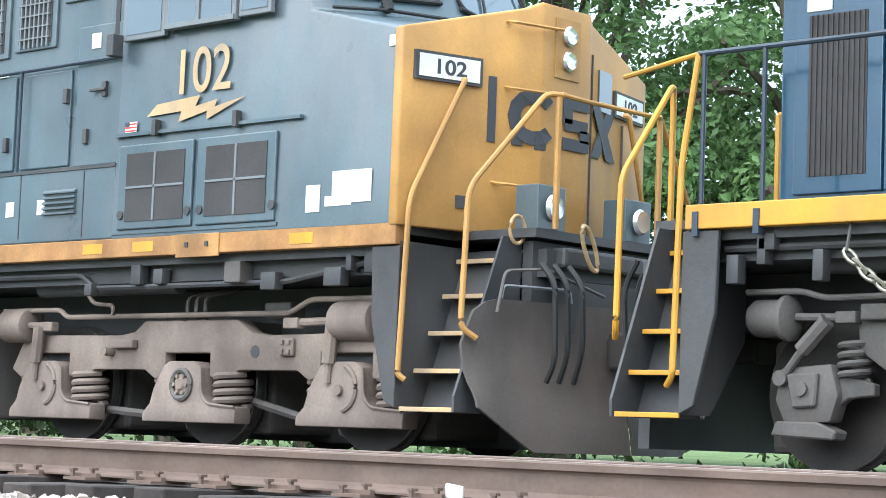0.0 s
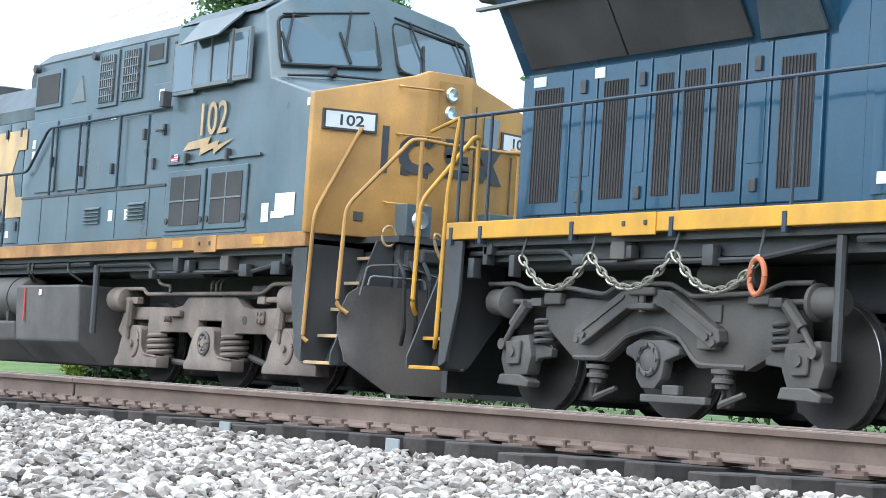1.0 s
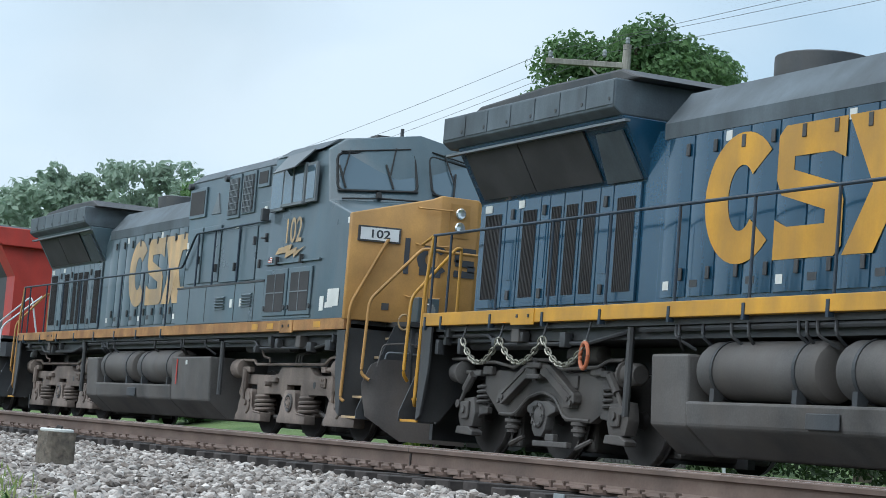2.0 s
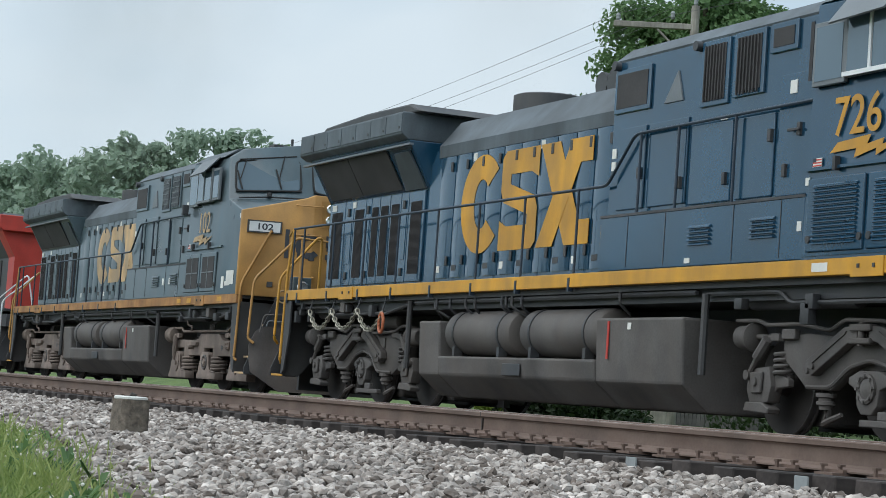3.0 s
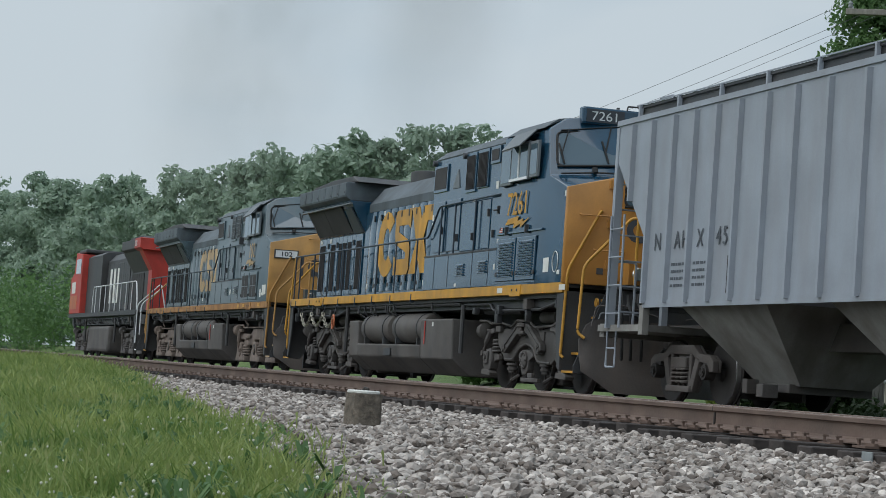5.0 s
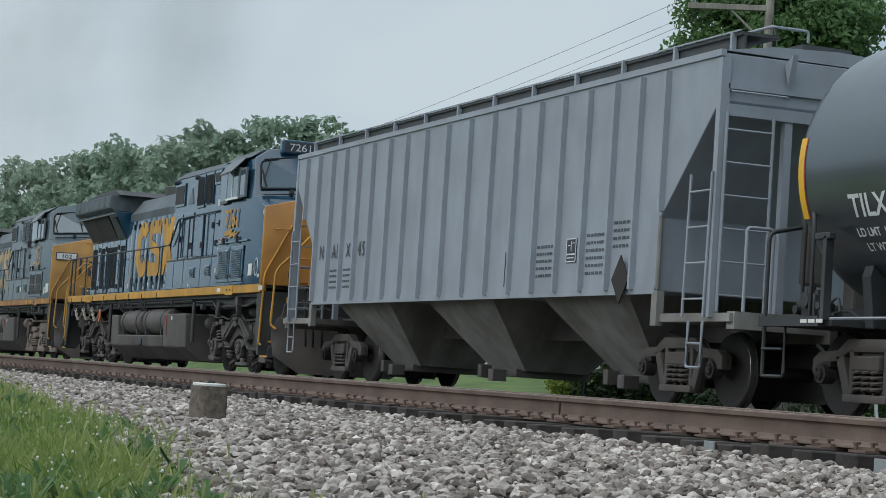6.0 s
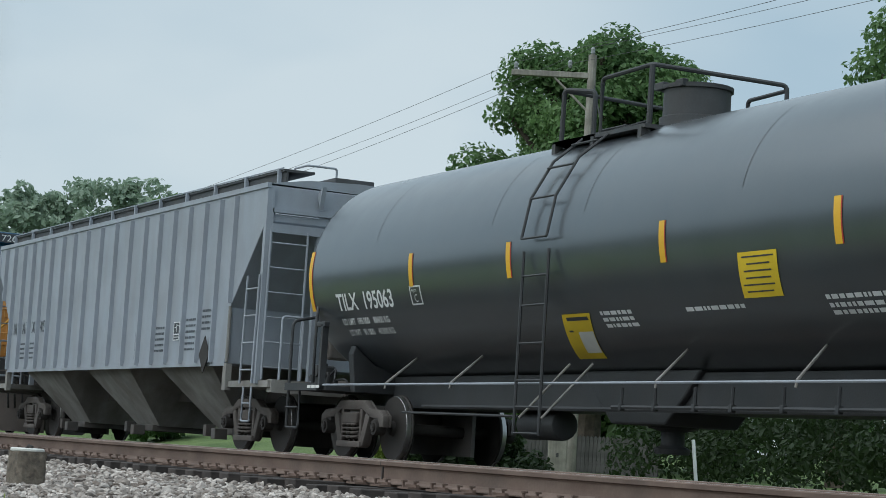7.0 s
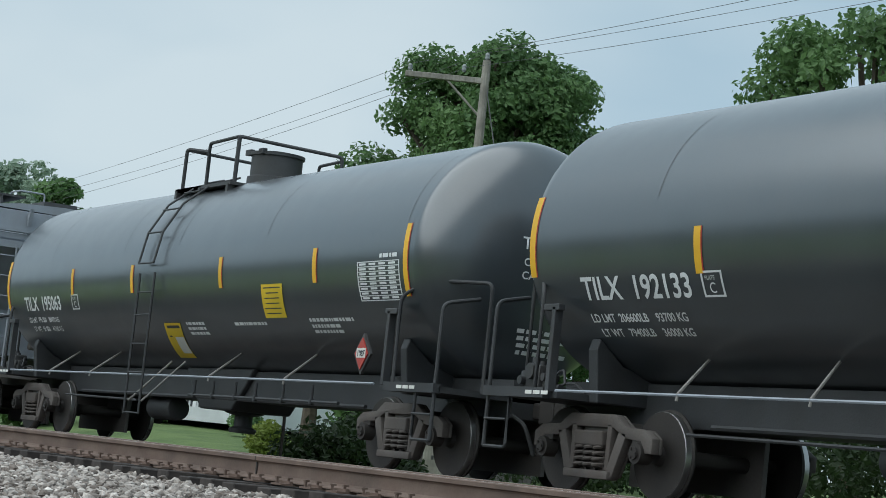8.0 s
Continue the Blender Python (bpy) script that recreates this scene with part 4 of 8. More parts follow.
def cab_shell(parent, paint, nose_paint):
    bm = bmesh.new()
    half = {"a": (-3.5, 1.56, 1.8), "b": (-0.02, 1.56, 1.8), "c": (-0.02, 1.56, 3.34), "d": (-1.12, 1.5, 3.62), "e": (-1.42, 1.45, 4.44), "f": (-3.5, 1.52, 4.44),
            "g": (-3.5, 1.25, 4.61), "h": (-1.38, 1.18, 4.63)}
    mid = {"i": (-3.5, 0, 4.80), "j": (-1.26, 0, 4.82), "k": (-0.88, 0, 3.72), "l": (0.30, 0, 3.70), "m": (0.30, 0, 1.8)}
    vm = {k: bm.verts.new(v) for k, v in mid.items()}
    for s in (-1, 1):
        v = {k: bm.verts.new((x, y * s, z)) for k, (x, y, z) in half.items()}
        for names in (("a", "b", "c", "d", "e", "f"), ("f", "e", "h", "g")):
            bm.faces.new([v[k] for k in names])
        bm.faces.new([v["g"], v["h"], vm["j"], vm["i"]])
        bm.faces.new([v["d"], v["e"], v["h"], vm["j"], vm["k"]])
        bm.faces.new([v["c"], v["d"], vm["k"], vm["l"]])
        bm.faces.new([v["b"], v["c"], vm["l"], vm["m"]])
    bmesh.ops.remove_doubles(bm, verts=bm.verts, dist=0.001)
    bevelled(bm, 0.025)
    cab = part("cab", bm, paint, parent, "", smooth=True)
    # the nose shell: a shallow wedge over the front
    bm = bmesh.new()
    front = ((0.0, -1.575, 1.78), (0.0, -1.575, 3.35), (0.30, -0.42, 3.66), (0.37, -0.30, 3.72), (0.37, 0.30, 3.72), (0.30, 0.42, 3.66), (0.0, 1.575, 3.35), (0.0, 1.575, 1.78))
    f = [bm.verts.new((x + 0.01, y, z)) for x, y, z in front]
    lowf = [bm.verts.new((x, y, 1.78)) for x, y in ((0.31, -0.42), (0.38, -0.30), (0.38, 0.30), (0.31, 0.42))]
    bm.faces.new((f[0], f[1], f[2], lowf[0]))
    bm.faces.new((lowf[0], f[2], f[3], lowf[1]))
    bm.faces.new((lowf[1], f[3], f[4], lowf[2]))
    bm.faces.new((lowf[2], f[4], f[5], lowf[3]))
    bm.faces.new((lowf[3], f[5], f[6], f[7]))
    g = bmesh.ops.extrude_face_region(bm, geom=bm.faces[:])
    for v in g["geom"]:
        if isinstance(v, bmesh.types.BMVert):
            v.co.x -= 0.09 if abs(v.co.y) > 1.5 else 0.08
    bevelled(bm, 0.022)
    nose = part("nose", bm, nose_paint, parent, "orange-yellow painted nose", smooth=True)
    return cab, nose


def nose_x(y):
    a = abs(y)
    if a > 0.42:
        return 0.01 + 0.30 * (1.575 - a) / 1.155
    return 0.31 + 0.07 * min(1.0, (0.42 - a) / 0.12)


def front_plate(bm, y0, y1, z0, z1, out=0.02):
    """A plate lying on the nose."""
    a, b = nose_x(y0), nose_x(y1)
    vs = [bm.verts.new((x + o, y, z)) for o in (0, out) for x, y, z in ((a, y0, z0), (b, y1, z0), (b, y1, z1), (a, y0, z1))]
    for q in ((0, 1, 2, 3), (7, 6, 5, 4), (0, 4, 5, 1), (1, 5, 6, 2), (2, 6, 7, 3), (3, 7, 4, 0)):
        bm.faces.new([vs[i] for i in q])
    return bm


def on_nose(y, z, out=0.03):
    return (nose_x(y) + out, y, z)


def windshield(parent):
    """Two panes with dark gaskets, wiper arms over them."""
    dn, up = Vector((-1.12, 1.5, 3.62)), Vector((-1.42, 1.45, 4.42))
    dm, um = Vector((-0.88, 0, 3.72)), Vector((-1.26, 0, 4.64))

    def at(u, v, s, out=0.0):
        p = dn.lerp(dm, u).lerp(up.lerp(um, u), v)
        p = Vector((p.x, p.y * s, p.z))
        nrm = Vector((0.9, 0.15 * s, 0.42)).normalized()
        return p + nrm * out

    for s in (-1, 1):
        bm = panel(bmesh.new(), [at(0.10, 0.20, s, 0.012), at(0.90, 0.20, s, 0.012), at(0.90, 0.84, s, 0.012), at(0.10, 0.90, s, 0.012)], 0.03)
        w = part("windshield", bevelled(bm, 0.01), M_GLASS, parent, "dark glass windshield pane")
        line = [at(0.08, 0.18, s, 0.03), at(0.92, 0.18, s, 0.03), at(0.92, 0.86, s, 0.03), at(0.08, 0.92, s, 0.03)]
        part("gasket", tubes(rounded(line + line[:2], 0.12), r=0.020, n=6), M_RUBBER, w, "black rubber gasket", smooth=True)
        bm = bmesh.new()
        for u in (0.22, 0.72):
            tube(bm, [at(u, 0.95, s, 0.06), at(u - 0.09, 0.42, s, 0.06)], 0.012, 6)
            tube(bm, [at(u - 0.12, 0.66, s, 0.05), at(u - 0.06, 0.22, s, 0.05)], 0.016, 6)
        tube(bm, [at(0.12, 0.0, s, 0.06), at(0.5, 0.02, s, 0.07), at(0.95, 0.0, s, 0.06)], 0.016, 6)
        tube(bm, [at(0.5, 0.02, s, 0.06), at(0.5, 0.12, s, 0.06)], 0.05, 6)
        tube(bm, [at(0.12, 0.93, s, 0.06), at(0.88, 0.93, s, 0.06)], 0.012, 6)
        pieces("wiper_arm", bm, M_RUBBER, w, "", True)


def side_windows(parent, visor, old):
    fr = boxes((-3.44, -2.86, -1.60, -1.55, 3.56, 4.22), (-2.84, -1.92, -1.62, -1.55, 3.60, 4.26), (-1.90, -1.50, -1.60, -1.55, 3.62, 4.24), bevel=0.008)
    f = part("side_window", fr, M_LIGHTGREY, parent, "side windows in a pale metal frame")
    pieces("pane", boxes((-3.39, -2.91, -1.606, -1.6, 3.61, 4.17), (-2.79, -2.42, -1.626, -1.62, 3.65, 4.21), (-2.36, -1.97, -1.626, -1.62, 3.65, 4.21), (-1.86, -1.54, -1.606, -1.6, 3.67, 4.19)), M_GLASS, f)
    pieces("glazing_bar", boxes((-2.41, -2.37, -1.64, -1.62, 3.62, 4.24), (-2.84, -1.92, -1.645, -1.62, 3.60, 3.645)), M_LIGHTGREY if old else M_WHITE, f, "pale glazing bars")
    bm = panel(bmesh.new(), [(-2.92, -1.53, 4.44), (-1.78, -1.53, 4.46), (-1.98, -1.78, 4.16), (-2.92, -1.78, 4.13)], 0.02)
    part("sunshade", bm, visor, parent, "grey folding sunshade over the window")
    if old:
        part("mirror", boxes((-3.52, -3.42, -1.72, -1.60, 3.42, 3.62), bevel=0.01), M_BLACK, parent, "black folding mirror")


def bowed_door(x0, x1, z0, z1, bow=0.017, edge=0.011):
    """A pressed door leaf, slightly bowed between its upright edges."""
    pts = [(x0, 0.0)] + [(x0 + (x1 - x0) * k / 8, -edge - bow * (1 - (k / 4 - 1) ** 2)) for k in range(9)] + [(x1, 0.0)]
    bm = bmesh.new()
    a, b = [bm.verts.new((x, y, z0)) for x, y in pts], [bm.verts.new((x, y, z1)) for x, y in pts]
    for j in range(len(pts) - 1):
        bm.faces.new((a[j], a[j + 1], b[j + 1], b[j]))
    bm.faces.new(a[::-1])
    bm.faces.new(b)
    return bm


def rear_hood(parent, paint, roof):
    # engine hood
    bm = prism_x(bmesh.new(), [(-1.03, 1.8), (1.03, 1.8), (1.03, 3.92), (0.72, 4.30), (-0.72, 4.30), (-1.03, 3.92)], -14.4, -8.1)
    hood = part("engine_hood", bevelled(bm, 0.02), paint, parent)
    part("hood_roof", prism_x(bmesh.new(), [(-1.045, 3.74), (-1.05, 3.92), (-0.73, 4.32), (0.73, 4.32), (1.05, 3.92), (1.045, 3.74), (1.035, 3.74), (-1.035, 3.74)], -14.4, -8.1), roof, hood, "grey hood roof")
    latch = bmesh.new()
    x = -14.3
    k = 0
    leaf = None
    while x < -8.7:
        w = 0.56
        if leaf is None:
            leaf = part("hood_door", bowed_door(0.018, w - 0.018, 1.92, 3.73), paint, hood, at=pose(x, -1.03, 0), smooth=True)
        else:
            share("hood_door", leaf, hood, pose(x, -1.03, 0))
        box(latch, x + w - 0.13, x + w - 0.06, -1.075, -1.058, 3.5, 3.64, 0.006)
        box(latch, x + w - 0.13, x + w - 0.06, -1.075, -1.058, 2.1, 2.24, 0.006)
        if k % 2:
            box(latch, x + 0.1, x + 0.26, -1.061, -1.058, 2.02, 2.1)
        x += w
        k += 1
    pieces("latch", latch, M_BLACK, hood)
    bm = boxes(*[(-14.2 + 1.12 * i, -14.08 + 1.12 * i, -1.062, -1.058, 3.6 if i % 2 else 2.0, 3.71 if i % 2 else 2.1) for i in range(5)])
    pieces("notice", bm, M_LABEL, hood, "small white notice")
    # radiator end
    bm = prism_x(bmesh.new(), [(-1.0, 1.8), (1.0, 1.8), (1.0, 3.3), (1.42, 4.02), (-1.42, 4.02), (-1.0, 3.3)], -19.15, -14.75)
    rad = part("radiator_hood", bevelled(bm, 0.015), paint, parent)
    part("radiator_cheek", prism(bmesh.new(), [(-14.75, 1.8), (-14.38, 1.8), (-14.38, 3.86), (-14.55, 3.86), (-14.75, 3.62)], -1.02, 1.02), paint, rad)
    bm = bmesh.new()
    for a, b in ((-18.95, -17.46), (-17.43, -15.75)):
        panel(bm, [(a, -1.055, 3.36), (b, -1.055, 3.36), (b, -1.405, 3.96), (a, -1.405, 3.96)], 0.02)
    pieces("radiator_grille", bm, M_GRILLE, rad, "sloping dark radiator screen")
    bm = panel(bmesh.new(), [(-15.65, -1.04, 3.33), (-14.85, -1.04, 3.33), (-14.85, -1.36, 3.86), (-15.45, -1.36, 3.86)], 0.03)
    part("cover", bm, roof, rad, "grey cover plate")
    part("ledge", boxes((-19.4, -14.6, -1.47, -1.40, 3.925, 3.955)), M_LIGHTGREY, rad, "thin pale ledge under the radiator housing")
    bm = prism_x(bmesh.new(), [(-1.54, 4.10), (-1.42, 4.02), (1.42, 4.02), (1.54, 4.10), (1.54, 4.44), (-1.54, 4.44)], -19.4, -14.77)
    wing = part("radiator_wing", bevelled(bm, 0.02), roof, parent, "overhanging grey radiator housing")
    hk = bmesh.new()
    for i in range(7):
        a = -19.34 + i * 0.655
        each("access_panel", [(a + 0.01, a + 0.63, -1.552, -1.538, 4.13, 4.41)], roof, wing, bevel=0.005)
        cylinder_y(hk, a + 0.55, -1.56, -1.55, 4.2, 0.025, 8)
    pieces("latch", hk, M_BLACK, wing)
    bm = prism(bmesh.new(), [(-19.0, 4.44), (-18.7, 4.56), (-16.8, 4.62), (-15.0, 4.60), (-14.5, 4.44)], -1.35, 1.35)
    part("fan_cowl", bevelled(bm, 0.03), M_BLACK, wing, "black fan housing on top")
    # radiator doors: grey frames with dark mesh
    ht = bmesh.new()
    for a, b, screen in ((-19.02, -18.32, True), (-18.30, -17.92, False), (-17.90, -17.36, True), (-17.34, -17.12, False), (-17.10, -16.74, True), (-16.72, -16.30, True), (-16.28, -15.84, True),
                         (-15.82, -15.52, False), (-15.50, -14.88, True)):
        d = each("radiator_door", [(a, b, -1.035, -1.0, 1.9, 3.3)], paint, rad, bevel=0.008)[0]
        if screen:
            g = (b - a) * 0.17
            bm = bars(boxes((a + g, b - g, -1.04, -1.034, 2.02, 3.14)), a + g, b - g, -1.04, 2.02, 3.14, max(6, int((b - a) * 17)), 0.012, 0.012)
            pieces("screen_bar", bm, M_GRILLE, d)
        else:
            c = (a + b) / 2
            box(ht, c - 0.04, c + 0.04, -1.06, -1.035, 3.05, 3.18, 0.006)
            box(ht, c - 0.04, c + 0.04, -1.06, -1.035, 2.0, 2.12, 0.006)
            part("door_pressing", boxes((a + 0.05, b - 0.05, -1.043, -1.034, 2.25, 2.95), bevel=0.003), paint, d)
    pieces("latch", ht, M_BLACK, rad)
    pieces("notice", boxes((-18.92, -18.72, -1.045, -1.035, 3.17, 3.27), (-17.95, -17.8, -1.045, -1.035, 3.18, 3.28)), M_LABEL, rad, "small white notice")
    # stack and silencer
    bm = lathe(bmesh.new(), [(0.0, 4.2), (0.55, 4.2), (0.55, 4.62), (0.50, 4.64), (0.48, 4.5), (0, 4.5)], 24, Matrix.Translation((-12.85, 0.0, 0)) @ pose(0, 0, 0, 90, 0, 0))
    part("exhaust_pipe", bm, M_BLACK, parent, "sooty exhaust stack", smooth=True)
    bm = bmesh.new()
    for k, xx in enumerate((-10.2, -9.85, -9.5, -9.15, -8.8)):
        cylinder_y(bm, xx, -0.55, 0.35, 4.47, 0.17 + 0.02 * (k % 2), 12)
    pieces("air_filter", bm, M_BLACK, parent, "dark round filter on the roof", True)
    # end wall
    part("end_door", boxes((-19.19, -19.15, -0.35, 0.35, 1.85, 3.6), bevel=0.01), paint, rad)


def mid_body(parent, paint, roof, old):
    bm = prism_x(bmesh.new(), [(-1.42, 1.8), (1.42, 1.8), (1.42, 4.40), (1.20, 4.57), (-1.20, 4.57), (-1.42, 4.40)], -8.1, -3.48)
    mid = part("equipment_room", bevelled(bm, 0.02), paint, parent)
    bm = boxes((-8.0, -3.5, -1.555, -1.2, 1.8, 2.46), bevel=0.015)
    cab = part("side_cabinet", bm, paint, mid)
    bm = slats(bmesh.new(), -5.84, -5.36, -1.555, 2.03, 2.27, 5)
    slats(bm, -4.52, -4.04, -1.555, 2.05, 2.29, 5)
    pieces("louvre", bm, paint, cab, "pressed louvres")
    bm = boxes(*[(x, x + 0.012, -1.56, -1.553, 1.84, 2.44) for x in (-7.3, -6.4, -4.9, -3.95)], (-8.0, -3.5, -1.565, -1.553, 2.45, 2.48))
    pieces("seam", bm, M_BLACK, cab)
    pieces("notice", boxes((-5.1, -4.98, -1.562, -1.555, 2.06, 2.2), (-4.62, -4.5, -1.562, -1.555, 2.06, 2.2)) if old else boxes((-3.62, -3.54, -1.562, -1.555, 2.1, 2.2), (-5.9, -5.78, -1.562, -1.555, 1.84, 1.9)), M_LABEL, cab, "small white notice")
    # grilles high on the wall
    for a, b, z0, z1 in ((-8.05, -7.15, 3.74, 4.28), (-5.97, -5.36, 3.62, 4.37), (-5.26, -4.62, 3.66, 4.38), (-4.52, -3.98, 4.06, 4.38), (-3.80, -3.60, 3.62, 4.36)):
        g = each("vent_frame", [(a, b, -1.450, -1.420, z0, z1)], paint, mid, bevel=0.008)[0]
        each("vent_mesh", [(a + 0.07, b - 0.07, -1.457, -1.450, z0 + 0.06, z1 - 0.06)], M_GRILLE, g, "dark vent mesh")
    bm = bmesh.new()
    for a, b in ((-5.89, -5.44), (-5.18, -4.70)):
        bars(bm, a, b, -1.457, 3.68, 4.31, 7, 0.02, 0.02)
        if old:
            for z in (3.76, 3.87, 3.98, 4.09, 4.2):
                box(bm, a, b, -1.480, -1.465, z, z + 0.014)
    part("vent_bar", bm, M_LIGHTGREY if old else M_GRILLE, mid)
    # door leaves on the wall
    each("equipment_door", [(-7.85, -7.2, -1.445, -1.420, 2.55, 3.55), (-7.1, -6.2, -1.445, -1.420, 2.55, 3.55), (-6.1, -5.2, -1.450, -1.420, 2.52, 3.42), (-5.1, -4.35, -1.445, -1.420, 2.52, 3.42),
                            (-4.25, -3.58, -1.455, -1.420, 2.5, 3.8)], paint, mid, bevel=0.01)
    bm = boxes(*[(x, x + 0.06, -1.490, -1.440, z, z + 0.14) for x, z in ((-7.3, 2.9), (-6.32, 2.72), (-5.32, 2.7), (-4.42, 3.1), (-3.85, 3.12), (-4.1, 2.7))], (-4.0, -3.78, -1.510, -1.480, 3.17, 3.2), bevel=0.006)
    pieces("latch", bm, M_BLACK, mid)
    bm = prism(bmesh.new(), [(-6.82, 3.76), (-6.38, 3.76), (-6.52, 4.12)], -1.438, -1.420)
    part("stiffener", bm, M_LIGHTGREY, mid, "pale triangular panel")
    pieces("notice", boxes((-8.05, -7.95, -1.432, -1.420, 3.2, 3.32), (-8.05, -7.95, -1.432, -1.420, 3.05, 3.16), (-4.05, -3.92, -1.465, -1.455, 3.58, 3.72), (-5.5, -5.36, -1.432, -1.420, 3.44, 3.48)), M_LABEL, mid, "small white notice")
    bm = bmesh.new()
    for xx in (-8.02, -6.05):
        cylinder_y(bm, xx, -1.50, -1.40, 4.34, 0.06, 12)
    pieces("marker_light", bm, M_BLACK, mid, "", True)
    # roof over it
    part("room_roof", prism_x(bmesh.new(), [(-1.43, 4.405), (-1.21, 4.582), (1.21, 4.582), (1.43, 4.405), (1.42, 4.38), (-1.42, 4.38)], -8.1, -3.48), roof, mid)


def handrails(parent, paint):
    """Side handrail with posts, stepping up past the raised cabinet."""
    y = -1.50
    bm = tubes(rounded([(-19.5, y, 2.86), (-8.0, y, 2.86), (-7.35, y, 3.44), (-3.52, y, 3.46)], 0.12), r=0.02)
    hr = part("handrail", bm, paint, parent, "painted steel handrail", smooth=True)
    first = None
    for x in (-19.45, -18.95, -17.5, -16.1, -14.7, -13.2, -11.75, -10.3, -8.75):
        if first is None:
            bm = tubes([(0, 0, 0), (0, 0, 1.16)], r=0.018)
            box(bm, -0.024, 0.024, -0.072, 0.0, -0.12, 0.05)
            first = part("post", bm, paint, hr, at=pose(x, y, 1.70))
        else:
            share("post", first, hr, pose(x, y, 1.70))
    first = None
    for x in (-7.2, -6.3, -5.05):
        if first is None:
            first = part("upper_post", tubes([(0, 0, 0), (0, 0, 0.99)], r=0.018), paint, hr, at=pose(x, y, 2.46))
        else:
            share("upper_post", first, hr, pose(x, y, 2.46))
    return hr


def end_steps(parent, x0, x1, edge, plate):
    """Five treads that climb inwards between a side plate and the frame."""
    outer, inner = (x1, x0) if x0 < -10 else (x0, x1)
    sgn = 1 if x0 > -10 else -1
    half = abs(x1 - x0) / 2
    levels = (0.37, 0.67, 0.97, 1.27, 1.56)
    for s in (1, -1):
        bm = bmesh.new()
        prism(bm, [(outer - sgn * 0.30, 1.62), (outer - sgn * 0.28, 1.05), (outer - sgn * 0.12, 0.42), (outer - sgn * 0.0, 0.36), (outer, 1.62)], s * 1.50, s * 1.54)
        st = part("step_well", bevelled(bm, 0.006, 1), plate, parent, "black step well")
        side = [(s * 1.52, 0.34), (s * 1.52, 0.46), (s * 1.02, 1.72), (s * 0.80, 1.72), (s * 0.80, 0.9), (s * 1.2, 0.34)]
        part("inner_cheek", prism_x(bmesh.new(), side, inner - 0.012, inner + 0.012), plate, st)
        part("outer_cheek", prism_x(bmesh.new(), [(s * 1.50, 0.36), (s * 1.50, 1.66), (s * 0.80, 1.66), (s * 0.80, 0.9), (s * 1.2, 0.36)], outer - sgn * 0.03, outer - sgn * 0.006), plate, st)
        part("well_back", panel(bmesh.new(), [(x0, s * 1.22, 0.34), (x1, s * 1.22, 0.34), (x1, s * 0.76, 1.62), (x0, s * 0.76, 1.62)], 0.02), plate, st)
        for i, z in enumerate(levels):
            y = 1.49 - 0.15 * i
            part("tread", boxes((x0 + 0.02, x1 - 0.02, s * y, s * (y - 0.24), z - 0.03, z - 0.002)), plate, st)
            part("tread_edge", boxes((x0 + 0.02, x1 - 0.02, s * (y + 0.013), s * (y - 0.011), z - 0.032, z + 0.004), bevel=0.004), edge, st, "yellow edge of a step")
    return st


def coupler(parent, x, sgn):
    bm = boxes((x - sgn * 0.5, x + sgn * 0.12, -0.12, 0.12, 0.78, 0.98), (x + sgn * 0.1, x + sgn * 0.42, -0.2, 0.02, 0.72, 1.02), (x + sgn * 0.22, x + sgn * 0.44, 0.05, 0.2, 0.74, 1.0), bevel=0.03)
    return part("coupler", bm, M_WHEEL, parent, "rusty knuckle coupler")


def plow_half(s):
    """Half of the plow: a bowed plate whose outer top corner is round and whose foot slopes down to the middle."""
    bm = bmesh.new()
    cols = []
    for i in range(15):
        u = i / 14
        y = 1.46 - 1.44 * u
        d = max(0.0, y - 1.12)
        top = 0.86 + 0.36 * math.sqrt(max(0.0, 1 - (d / 0.34) ** 2))
        low = 0.38 - 0.32 * min(1.0, u / 0.35)
        cols.append([(0.74 + 0.34 * u + 0.16 * math.cos(v * math.pi) * (v < 0.5) * 0.6 - 0.10 * v, s * y, low + (top - low) * v) for v in (0, 0.12, 0.25, 0.4, 0.6, 0.8, 1.0)])
    grid = [[[bm.verts.new((x + e, y, z)) for x, y, z in c] for c in cols] for e in (0.0, -0.025)]
    k = len(cols[0])
    for g in grid:
        for a, b in zip(g, g[1:]):
            for j in range(k - 1):
                bm.faces.new((a[j], b[j], b[j + 1], a[j + 1]))
    rim = lambda g: [c[0] for c in g] + g[-1][1:] + [c[-1] for c in g[-2::-1]] + g[0][-2:0:-1]
    p, q = rim(grid[0]), rim(grid[1])
    for j in range(len(p)):
        bm.faces.new((p[j], p[(j + 1) % len(p)], q[(j + 1) % len(p)], q[j]))
    return bm


